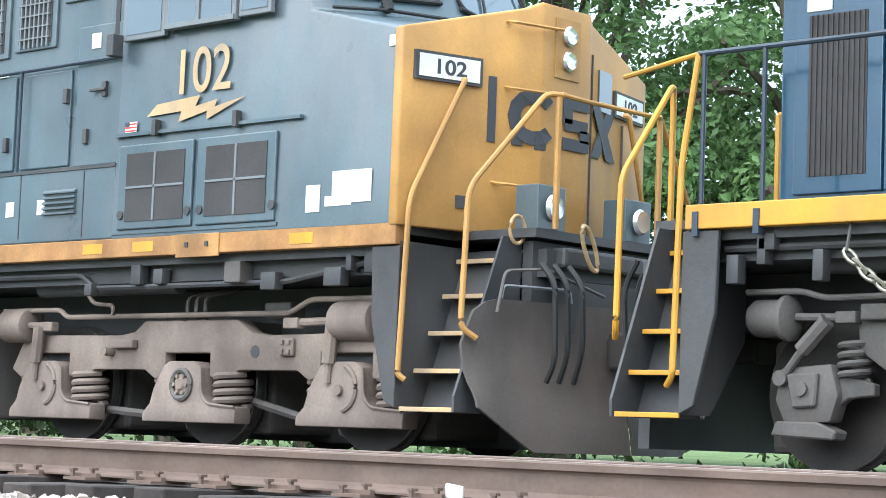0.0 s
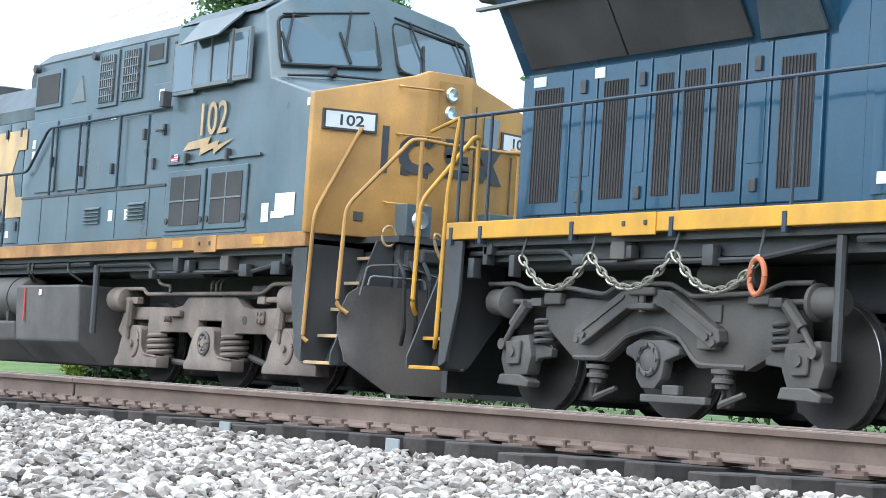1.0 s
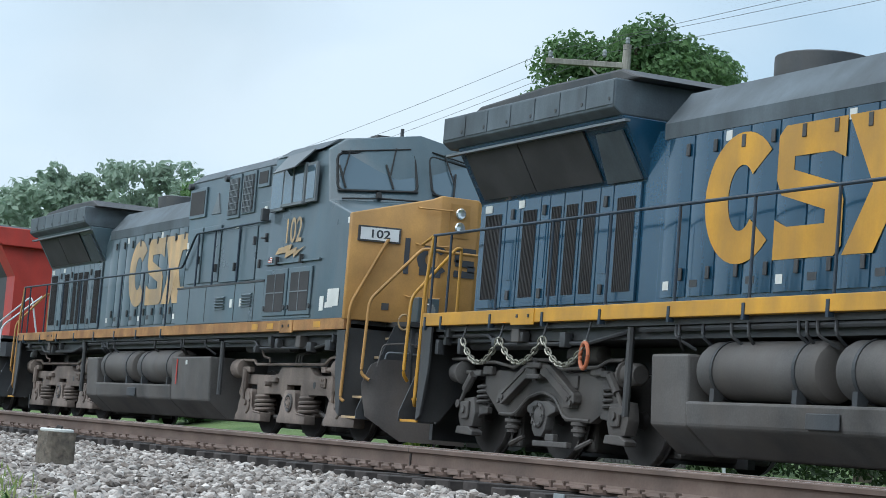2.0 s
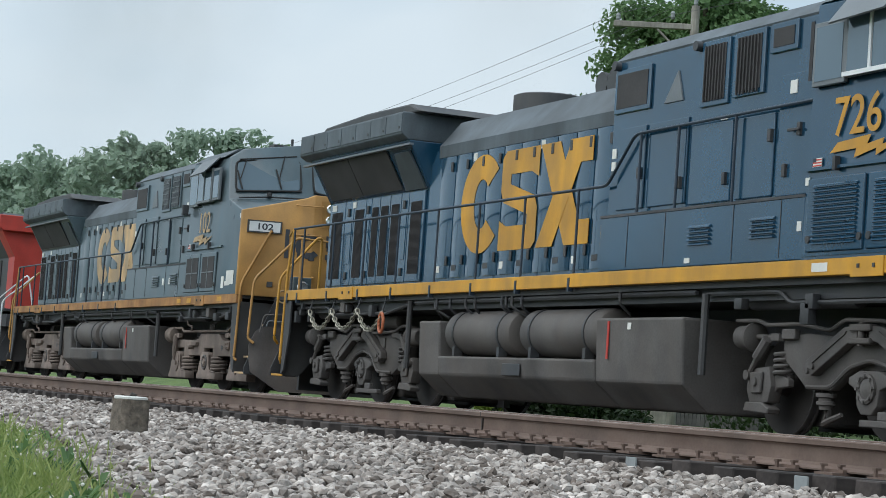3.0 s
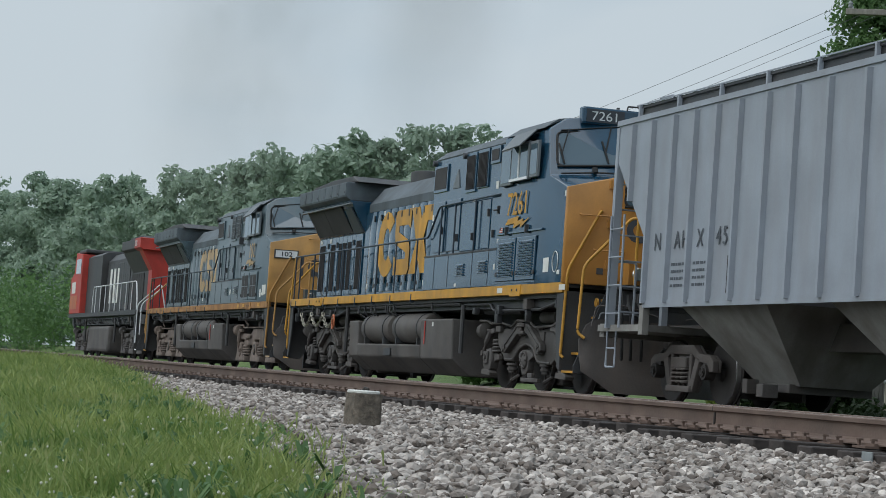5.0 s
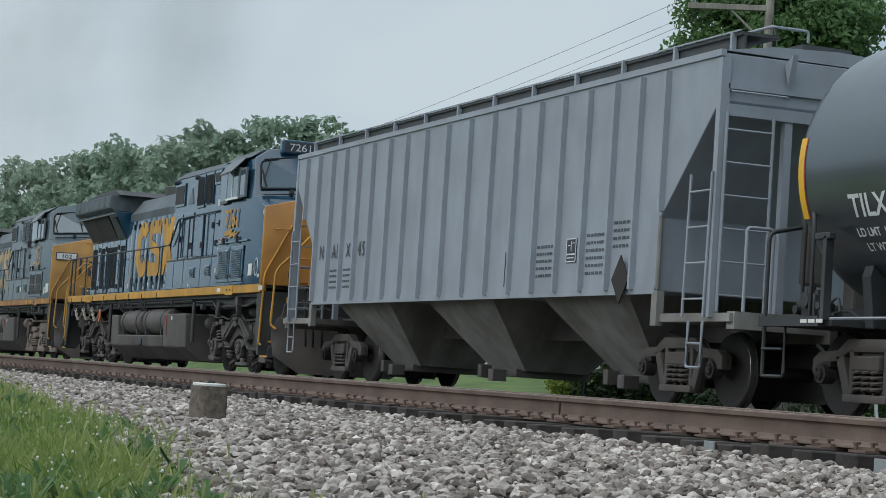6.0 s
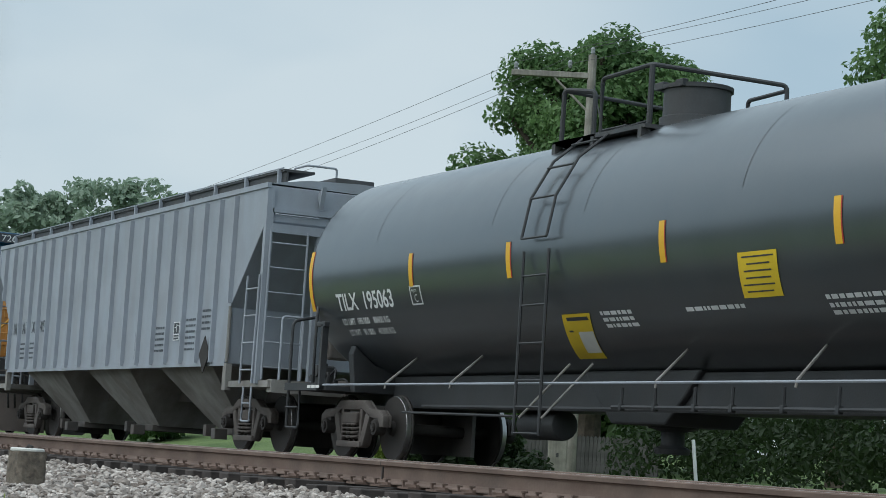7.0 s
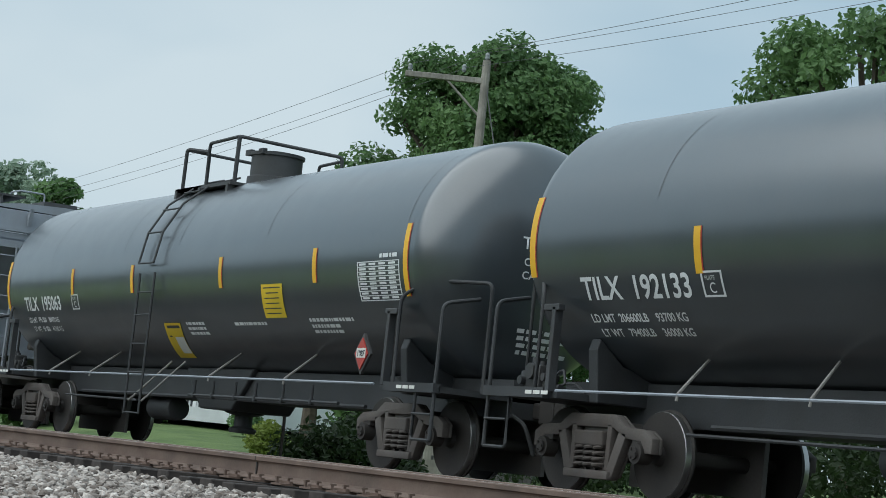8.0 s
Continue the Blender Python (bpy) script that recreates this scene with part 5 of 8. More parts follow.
def chain_links(parent):
    """A safety chain hung in three loops under the sill, with an orange ring at its end."""
    hooks = [(-18.25, 1.44), (-17.2, 1.44), (-16.05, 1.44), (-14.98, 1.38)]
    pts = []
    for (xa, za), (xb, zb) in zip(hooks, hooks[1:]):
        for i in range(16):
            u = i / 16
            pts.append(Vector((xa + (xb - xa) * u, -1.56, za + (zb - za) * u - 0.30 * 4 * u * (1 - u))))
    pts.append(Vector((hooks[-1][0], -1.56, hooks[-1][1])))
    ch = part("safety_chain", tubes([(hooks[0][0], -1.5, 1.64), (hooks[0][0], -1.56, hooks[0][1])], r=0.012, n=6), M_BLACK, parent, "hook that holds a hanging chain")
    for x, z in hooks[1:]:
        part("chain_hook", tubes([(x, -1.5, 1.64), (x, -1.56, z)], r=0.012, n=6), M_BLACK, ch)
    link = None
    b = bmesh.new()
    loop = [(0.055 * math.cos(a) * 1.25, 0, 0.032 * math.sin(a)) for a in (2 * math.pi * k / 10 for k in range(11))]
    tube(b, loop, 0.011, 5)
    for i, (p, q) in enumerate(zip(pts, pts[1:])):
        d = q - p
        m = Matrix.Translation((p + q) / 2) @ d.to_track_quat("X", "Z").to_matrix().to_4x4() @ pose(0, 0, 0, 45 if i % 2 else -45)
        if link is None:
            link = part("chain_link", b, M_CHAIN, ch, "pale galvanised chain link", smooth=True, at=m)
        else:
            share("chain_link", link, ch, m)
    ring = [(-14.98 + 0.09 * math.cos(a), -1.57, 1.22 + 0.15 * math.sin(a)) for a in (2 * math.pi * k / 16 for k in range(17))]
    part("ring", tubes(ring, r=0.024), M_ORANGE, ch, "orange rubber ring", smooth=True)


def under_pipes(parent, seed):
    rng = random.Random(seed)
    bm = bmesh.new()
    for x0, x1 in ((-19.3, -14.2), (-5.6, -0.4)):
        tube(bm, rounded([(x0, -1.4, 1.5), (x0 + 1.5, -1.4, 1.5), (x0 + 1.7, -1.4, 1.38), (x1 - 1.0, -1.4, 1.38), (x1, -1.4, 1.52)], 0.08), 0.025, 6)
        tube(bm, [(x0, -1.3, 1.56), (x1, -1.3, 1.56)], 0.035, 6)
        tube(bm, [(x0 + 0.6, -1.15, 1.42), (x0 + 2.6, -1.15, 1.42)], 0.09, 10)
        for i in range(7):
            x = rng.uniform(x0, x1)
            z = rng.uniform(1.3, 1.55)
            box(bm, x, x + rng.uniform(0.06, 0.2), -1.48, -1.38, z - rng.uniform(0.04, 0.16), z + 0.06, 0.008)
    tube(bm, [(-14.0, -1.42, 1.52), (-5.8, -1.42, 1.52)], 0.03, 6)
    for i in range(10):
        x = rng.uniform(-13.4, -6.2)
        tube(bm, rounded([(x, -1.45, 1.56), (x + 0.05, -1.48, 1.42), (x + rng.uniform(-0.3, 0.3), -1.3, 1.3)], 0.05), 0.018, 6)
    tube(bm, [(-14.15, -1.45, 1.55), (-14.15, -1.45, 0.55)], 0.045, 8)
    tube(bm, [(-5.55, -1.45, 1.5), (-5.55, -1.45, 0.6)], 0.045, 8)
    part("air_piping", bm, M_BLACK, parent, "grimy air pipes and valves under the sill", smooth=True)
    pieces("conduit_box", boxes((-2.05, -1.85, -1.5, -1.35, 1.38, 1.56), (-17.0, -16.8, -1.5, -1.35, 1.4, 1.56), bevel=0.01), M_UNDER, parent)


def locomotive(x, number, paint, roof, gold, sill_paint, rail_paint, nose_rail, old, label):
    lo = thing("locomotive", label, "locomotive", "diesel locomotives at the head of the train")
    TRAIN.append((lo, x))
    # frame
    part("underframe", boxes((-19.5, -0.3, -1.35, 1.35, 1.42, 1.64), (-20.3, -19.5, -0.74, 0.74, 1.42, 1.64), (-0.3, 0.85, -0.74, 0.74, 1.42, 1.64)), M_BLACK, lo, "black underframe")
    part("draft_sill", boxes((-20.35, 0.9, -0.5, 0.5, 1.0, 1.41)), M_BLACK, lo)
    part("deck_edge", boxes((-19.6, -0.05, -1.46, 1.46, 1.56, 1.63)), M_BLACK, lo)
    sill = each("side_sill", [(-19.54, 0.0, -1.56, -1.44, 1.63, 1.80), (-19.54, 0.0, 1.44, 1.56, 1.63, 1.80)], sill_paint, lo, "worn orange side sill" if old else "bright yellow side sill", 0.008)[0]
    part("walkway", boxes((-19.56, 0.0, -1.44, 1.44, 1.72, 1.79), (-20.3, -19.56, -0.88, 0.88, 1.72, 1.79), (0.0, 0.85, -0.88, 0.88, 1.72, 1.79)), M_BLACK, lo)
    bm = bmesh.new()
    for a in ([-3.9, -3.2, -1.2] if old else [-3.3, -2.55, -0.15]):
        box(bm, a, a + 0.28, -1.564, -1.559, 1.67, 1.76)
    pieces("notice", bm, M_LABEL if not old else M_GOLD, sill)
    pieces("jacking_pad", boxes((-2.6, -2.05, -1.575, -1.555, 1.60, 1.80), (-16.9, -16.3, -1.575, -1.555, 1.60, 1.80), bevel=0.006), sill_paint, sill)
    pieces("bolt", boxes(*[(a, a + 0.04, -1.585, -1.57, 1.69, 1.73) for a in (-2.48, -2.22, -16.75, -16.45)]), M_BLACK, sill)
    # cab
    cab, nose = cab_shell(lo, paint, gold)
    windshield(cab)
    side_windows(cab, M_LIGHTGREY, old)
    part("rain_strip", boxes((-3.5, -1.1, -1.59, -1.555, 2.70, 2.73), (-3.5, -1.35, -1.572, -1.555, 1.83, 1.86)), paint, cab)
    for a, b in ((-3.42, -2.42), (-2.36, -1.38)):
        door = each("grille_door", [(a, b, -1.585, -1.555, 1.87, 2.62)], paint, cab, "grilled door under the cab window", 0.012)[0]
        bm = bmesh.new()
        a, b = a + 0.12, b - 0.1
        if old:
            box(bm, a, b, -1.592, -1.584, 1.94, 2.54)
        else:
            slats(bm, a, b, -1.585, 1.94, 2.56, 14, 0.022)
        part("grille", bm, M_GRILLE if old else paint, door)
        if old:
            part("grille_bar", boxes((a, b, -1.6, -1.59, 2.23, 2.25), ((a + b) / 2 - 0.012, (a + b) / 2 + 0.012, -1.6, -1.59, 1.94, 2.54)), M_LIGHTGREY, door)
    bm = bmesh.new()
    for a in (-3.36, -2.46, -2.3, -1.40):
        cylinder_y(bm, a, -1.60, -1.58, 2.0, 0.04, 10)
    pieces("latch", bm, M_BLACK, cab, "", True)
    pieces("lifting_lug", boxes((-2.95, -2.9, -1.62, -1.56, 2.68, 2.82), (-1.9, -1.85, -1.62, -1.56, 2.68, 2.82)), M_BLACK, cab)
    pieces("notice", boxes((-1.02, -0.86, -1.566, -1.56, 1.92, 2.14), (-0.72, -0.28, -1.566, -1.56, 1.98, 2.24), (-0.8, -0.5, -1.565, -1.56, 1.96, 2.04)) if old else
         boxes((-0.98, -0.72, -1.566, -1.56, 1.98, 2.22), (-0.3, -0.18, -1.566, -1.56, 1.93, 2.0), (-3.5, -3.42, -1.566, -1.56, 2.56, 2.64)), M_LABEL, cab, "white paper notices, partly torn" if old else "white notice panel")
    part("corner_tag", boxes((-0.14, -0.03, -1.567, -1.56, 3.2, 3.29)), M_LABEL, cab)
    flag = part("flag_decal", boxes((-3.38, -3.22, -1.566, -1.56, 2.74, 2.83)), M_LABEL, cab, "small red and white flag decal")
    each("flag_stripe", [(-3.38, -3.22, -1.568, -1.565, 2.745 + 0.03 * k, 2.758 + 0.03 * k) for k in range(3)], M_RED, flag)
    part("flag_corner", boxes((-3.38, -3.32, -1.570, -1.567, 2.79, 2.83)), M_RAILING_BLUE, flag)
    lettering("road_number", number, 0.56, pose(-2.76 if old else -3.05, -1.567, 3.03), M_GOLD_PALE if old else M_GOLD, cab, "gold painted road number", stretch=0.92 if old else 1.0, bold=0.004)
    part("flash", bolt_mark(bmesh.new(), -3.08, -1.566, 2.78, 1.28, 0.23), M_GOLD_PALE if old else M_GOLD, cab, "gold lightning flash")
    part("cab_roof", prism_x(bmesh.new(), [(-1.52, 4.45), (-1.26, 4.63), (0, 4.83), (1.26, 4.63), (1.52, 4.45), (1.25, 4.59), (0, 4.77), (-1.25, 4.59)], -3.5, -1.5), roof, cab, "pale grey cab roof")
    pieces("antenna", boxes((-2.6, -2.3, -0.3, 0.0, 4.80, 4.90), (-1.75, -1.7, -0.15, -0.1, 4.8, 4.96), bevel=0.01), M_BLACK, cab)
    # nose fittings
    if old:
        for s in (-1, 1):
            a, b = sorted((s * 1.47, s * 0.86))
            nb = part("number_board", front_plate(bmesh.new(), a, b, 2.945, 3.175, 0.03), M_BLACK, nose, "white number board in a black frame")
            part("number_panel", front_plate(bmesh.new(), a + 0.03, b - 0.03, 2.97, 3.15, 0.036), M_WHITE, nb)
            mid = (a + b) / 2
            lettering("board_number", number, 0.165, pose(nose_x(mid) + 0.038, mid, 3.005, 0, 0, 90 - (-s) * math.degrees(math.atan2(0.30, 1.155))), M_DARKTEXT, nb, stretch=1.3, bold=0.003, align="CENTER")
        lampz, lampr = (3.27, 3.48), 0.085
        hb = part("headlight_box", front_plate(bmesh.new(), -0.16, 0.16, 3.12, 3.62, 0.012), M_GOLD_OLD, nose)
    else:
        bm = boxes((-1.42, -1.22, -0.95, 0.95, 4.56, 4.86), bevel=0.04)
        nb = part("number_board", bm, paint, cab, "number board housing above the windshield")
        pieces("number_panel", boxes((-1.225, -1.21, -0.88, -0.2, 4.60, 4.82), (-1.225, -1.21, 0.2, 0.88, 4.60, 4.82)), M_DARKTEXT, nb, "black number panel")
        lettering("board_number", number, 0.215, pose(-1.207, -0.54, 4.635, 0, 0, 90), M_WHITE, nb, stretch=1.2, align="CENTER")
        part("roof_rail", tubes(rounded([(-1.35, -0.1, 4.84), (-1.35, -0.1, 4.94), (-1.35, 0.5, 4.96), (-1.35, 0.5, 4.84)], 0.04), r=0.015), M_BLACK, nb, smooth=True)
        lampz, lampr = (3.25, 3.47), 0.085
        hb = part("headlight_box", front_plate(bmesh.new(), -0.16, 0.16, 3.12, 3.62, 0.012), gold, nose)
    for z in lampz:
        bm = lathe(bmesh.new(), [(0, 0.0), (lampr * 0.9, 0.004), (lampr, 0.03), (lampr * 0.8, 0.05), (0, 0.03)], 20, Matrix.Translation((0.385, 0, z)) @ ALONG_X)
        part("headlight", bm, M_LAMP, hb, "clear sealed headlight", smooth=True)
    bm = bmesh.new()
    for y0, z in ((-0.62, 3.52), (-0.62, 2.98), (-0.72, 2.2)) if old else ((-1.36, 2.92), (-1.12, 2.36)):
        tube(bm, rounded([on_nose(y0, z, 0), on_nose(y0, z - 0.02, 0.1), on_nose(y0 + 0.46, z - 0.02, 0.1), on_nose(y0 + 0.46, z, 0)], 0.03), 0.014, 6)
    pieces("grab_iron", bm, gold, nose, "", True)
    bm = bmesh.new()
    front_plate(bm, 0.40, 0.415, 1.85, 3.4, 0.02)
    front_plate(bm, 1.05, 1.065, 1.85, 2.9, 0.02)
    pieces("nose_seam", bm, M_UNDER, nose)
    if old:
        part("door_window", front_plate(bmesh.new(), 0.55, 0.80, 2.95, 3.3, 0.02), M_GLASS, nose, "small dark window in the nose door")
    else:
        dr = part("nose_door", bevelled(front_plate(bmesh.new(), -0.86, -0.17, 1.86, 3.53, 0.03), 0.008, 1), gold, nose, "orange-yellow nose door")
        part("door_window", bevelled(front_plate(bmesh.new(), -0.66, -0.28, 3.10, 3.46, 0.045), 0.012, 1), M_GLASS, dr, "dark window with rounded corners")
        line = [on_nose(y, z, 0.045) for y, z in ((-0.68, 3.08), (-0.26, 3.08), (-0.26, 3.48), (-0.68, 3.48))]
        part("gasket", tubes(rounded(line + line[:2], 0.12), r=0.022, n=6), M_RUBBER, dr, "black rubber gasket", smooth=True)
        for z in (3.36, 2.72, 2.06):
            part("hinge", front_plate(bmesh.new(), -0.93, -0.83, z, z + 0.13, 0.055), gold, dr)
        bm = bmesh.new()
        for k in range(10):
            a0, a1 = radians(40 + 28 * k), radians(68 + 28 * k)
            q = [(-0.42 + 0.21 * math.cos(a) * u, 2.71 + 0.21 * math.sin(a) * u) for a, u in ((a0, 1), (a0, 0.5), (a1, 0.5), (a1, 1))]
            panel(bm, [(nose_x(y) + 0.034, y, z) for y, z in q], 0.006)
        bmesh.ops.remove_doubles(bm, verts=bm.verts, dist=0.0015)
        pieces("emblem", bm, M_DARKTEXT, dr, "dark painted open ring")
    bm = bmesh.new()
    for y0, z in ((-0.55, 2.52), (-1.05, 1.96), (-0.35, 2.5)):
        front_plate(bm, y0, y0 + 0.1, z, z + 0.1, 0.015)
    pieces("socket", bm, M_BLACK, nose)
    if old:
        bm = bmesh.new()
        for k in range(10):
            a0, a1 = radians(40 + 28 * k), radians(68 + 28 * k)
            q = [(-0.36 + 0.24 * math.cos(a) * u, 2.76 + 0.23 * math.sin(a) * u) for a, u in ((a0, 1), (a0, 0.5), (a1, 0.5), (a1, 1))]
            panel(bm, [(nose_x(y) + 0.014, y, z) for y, z in q], 0.006)
        for y0, y1, z0, z1 in ((-0.04, 0.30, 2.88, 2.98), (-0.04, 0.08, 2.76, 2.88), (-0.02, 0.28, 2.70, 2.80), (0.18, 0.30, 2.62, 2.72), (-0.04, 0.30, 2.54, 2.64)):
            panel(bm, [on_nose(y, z, 0.014) for y, z in ((y0, z0), (y1, z0), (y1, z1), (y0, z1))], 0.006)
        panel(bm, [on_nose(y, z, 0.014) for y, z in ((0.40, 2.54), (0.58, 2.54), (0.90, 2.98), (0.72, 2.98))], 0.006)
        panel(bm, [on_nose(y, z, 0.018) for y, z in ((0.40, 2.98), (0.58, 2.98), (0.90, 2.54), (0.72, 2.54))], 0.006)
        bmesh.ops.remove_doubles(bm, verts=bm.verts, dist=0.0015)
        pieces("emblem", bm, M_DARKTEXT, nose, "dark worn painted emblem shape")
        part("emblem_bar", front_plate(bmesh.new(), -0.78, -0.71, 2.52, 3.05, 0.012), M_DARKTEXT, nose)
    # low lamp box on the platform
    for s in (-1, 1):
        lb = part("ditch_light_box", boxes((0.50, 0.74, s * 0.56 - 0.17, s * 0.56 + 0.17, 1.80, 2.16), bevel=0.012), paint if old else gold, lo)
        part("ditch_light", lathe(bmesh.new(), [(0, 0), (0.08, 0.004), (0.11, 0.03), (0.09, 0.06), (0, 0.04)], 18, Matrix.Translation((0.735, s * 0.56, 1.98)) @ ALONG_X), M_LAMP, lb, "round ditch light", smooth=True)
    # body behind
    mid_body(lo, paint, roof, old)
    rear_hood(lo, paint, roof)
    if old:
        emblem(lo, -12.75, -9.3, -1.062, 2.3, 3.6, M_GOLD_PALE)
    else:
        emblem(lo, -13.4, -9.45, -1.062, 2.25, 3.65, M_GOLD)
    handrails(lo, rail_paint)
    fuel_tank(lo)
    if old:
        pedestal_truck(lo, -2.88, M_TRUCK_OLD)
        pedestal_truck(lo, -16.82, M_TRUCK_OLD)
    else:
        steerable_truck(lo, -2.85)
        steerable_truck(lo, -16.82)
        chain_links(lo)
    under_pipes(lo, 11 if old else 12)
    # ends
    end_steps(lo, 0.03, 0.63, M_GOLD_PALE if old else M_GOLD, M_BLACK)
    end_steps(lo, -20.17, -19.57, M_GOLD, M_BLACK)
    for s in (-1, 1):
        bm = plow_half(s)
        part("plow", bm, M_PLOW, lo, "dark scuffed pilot plow plate", smooth=True)
        part("plow_grab", tubes(rounded([(0.80, s * 1.2, 1.22), (0.80, s * 1.18, 1.32), (0.98, s * 0.6, 1.32), (0.98, s * 0.58, 1.22)], 0.05), r=0.014, n=6), M_LIGHTGREY, lo, "worn grab bar over the plow", smooth=True)
        part("uncoupling_lever", tubes(rounded([(0.9, s * 1.36, 1.1), (0.92, s * 1.3, 1.42), (0.98, s * 0.9, 1.46), (1.0, s * 0.2, 1.3)], 0.06), r=0.014, n=6), M_UNDER, lo, smooth=True)
    pieces("pilot", boxes((-20.35, -20.25, -0.95, 0.95, 0.12, 1.5), (0.66, 0.76, -0.8, 0.8, 0.7, 1.7)), M_BLACK, lo)
    part("anticlimber", boxes((0.76, 0.94, -0.62, 0.62, 1.50, 1.66), bevel=0.03), M_BLACK, lo)
    coupler(lo, 0.95, 1)
    coupler(lo, -20.4, -1)
    # front step rails and platform rail
    bm = bmesh.new()
    for s in (-1, 1):
        tube(bm, rounded([on_nose(s * 1.02, 2.98, 0), on_nose(s * 1.06, 2.98, 0.08), (0.10, s * 1.52, 2.0), (0.06, s * 1.54, 0.62), (0.10, s * 1.5, 0.58)], 0.12), 0.024, 8)
        tube(bm, rounded([(0.88, s * 0.62, 2.86), (0.80, s * 0.75, 2.86), (0.66, s * 1.46, 2.05), (0.66, s * 1.5, 0.98), (0.74, s * 1.4, 0.90)], 0.12), 0.024, 8)
        tube(bm, [(0.86, s * 0.66, 2.84), (0.86, s * 0.66, 1.8)], 0.026, 8)
    tube(bm, rounded([(0.88, -0.64, 2.86), (0.92, -0.4, 2.84), (0.92, 0.4, 2.84), (0.88, 0.64, 2.86)], 0.1), 0.02, 8)
    pieces("end_handrail", bm, nose_rail, lo, "yellow end handrail", True)
    bm = bmesh.new()
    for s in (-1, 1):
        tube(bm, rounded([(-19.5, s * 1.5, 2.86), (-19.6, s * 1.53, 2.1), (-19.62, s * 1.55, 0.62), (-19.70, s * 1.5, 0.56)], 0.12), 0.024, 8)
        tube(bm, rounded([(-20.3, s * 0.7, 2.8), (-20.24, s * 0.8, 2.8), (-20.18, s * 1.46, 2.05), (-20.16, s * 1.5, 0.98), (-20.24, s * 1.4, 0.90)], 0.12), 0.024, 8)
        tube(bm, [(-20.3, s * 0.7, 2.8), (-20.3, s * 0.7, 1.8)], 0.024, 8)
        tube(bm, [(-19.5, s * 1.5, 2.86), (-20.3, s * 1.3, 2.8)], 0.02, 8)
    pieces("rear_handrail", bm, nose_rail, lo, "yellow step handrail", True)
    bm = bmesh.new()
    for k, y in enumerate((-0.95, -0.8, -0.62, 0.62, 0.8)):
        tube(bm, rounded([(0.98, y, 1.5), (1.12, y, 1.35), (1.1, y + 0.05, 0.75 + 0.05 * k), (0.98, y + 0.1, 0.6)], 0.15), 0.024, 6)
        tube(bm, rounded([(-20.4, y, 1.5), (-20.52, y, 1.3), (-20.52, y + 0.05, 0.8 + 0.05 * k), (-20.42, y + 0.1, 0.6)], 0.15), 0.022, 6)
    pieces("air_hose", bm, M_RUBBER, lo, "black rubber air hose", True)
    if old:
        loop = [(1.02 + 0.02 * math.sin(a), -0.42 + 0.07 * math.cos(a) - 0.10 * math.sin(a), 1.66 + 0.17 * math.sin(a)) for a in (2 * math.pi * k / 18 for k in range(19))]
        part("cable_loop", tubes(loop, r=0.018), M_GOLD_PALE, lo, "faded yellow cable loop", smooth=True)
        part("rope_coil", tubes([(0.68, -0.90 + 0.09 * math.cos(a), 1.78 + 0.11 * math.sin(a)) for a in (2 * math.pi * k / 16 for k in range(17))], r=0.014), M_GOLD_PALE, lo, smooth=True)
        part("red_flag", boxes((0.55, 0.60, -1.38, -1.05, 0.42, 0.60), bevel=0.01), M_RED, lo, "faded red reflector plate")
    else:
        part("round_decal", tubes([(-0.42 + 0.13 * math.cos(a), -1.562, 2.14 + 0.17 * math.sin(a)) for a in (2 * math.pi * k / 24 for k in range(25))], r=0.009, n=5), M_LABEL, cab, "thin ring of a round printed decal")
        part("step_lamp", lathe(bmesh.new(), [(0, 0), (0.07, 0.0), (0.07, 0.03), (0, 0.03)], 14, Matrix.Translation((0.3, -1.08, 1.5))), M_GOLD, lo, "round yellow lamp")
    return lo


locomotive(0.0, "102", M_BLUE_OLD, M_ROOF, M_GOLD_OLD, M_SILL_OLD, M_RAILING_BLUE, M_GOLD_OLD, True,
           "faded blue diesel locomotive with worn yellow nose and brown trucks")
locomotive(22.3, "7261", M_BLUE, M_ROOF, M_NOSE, M_GOLD, M_RAILING_BLUE, M_GOLD, False,
           "dark blue diesel locomotive with yellow sill and steerable trucks")


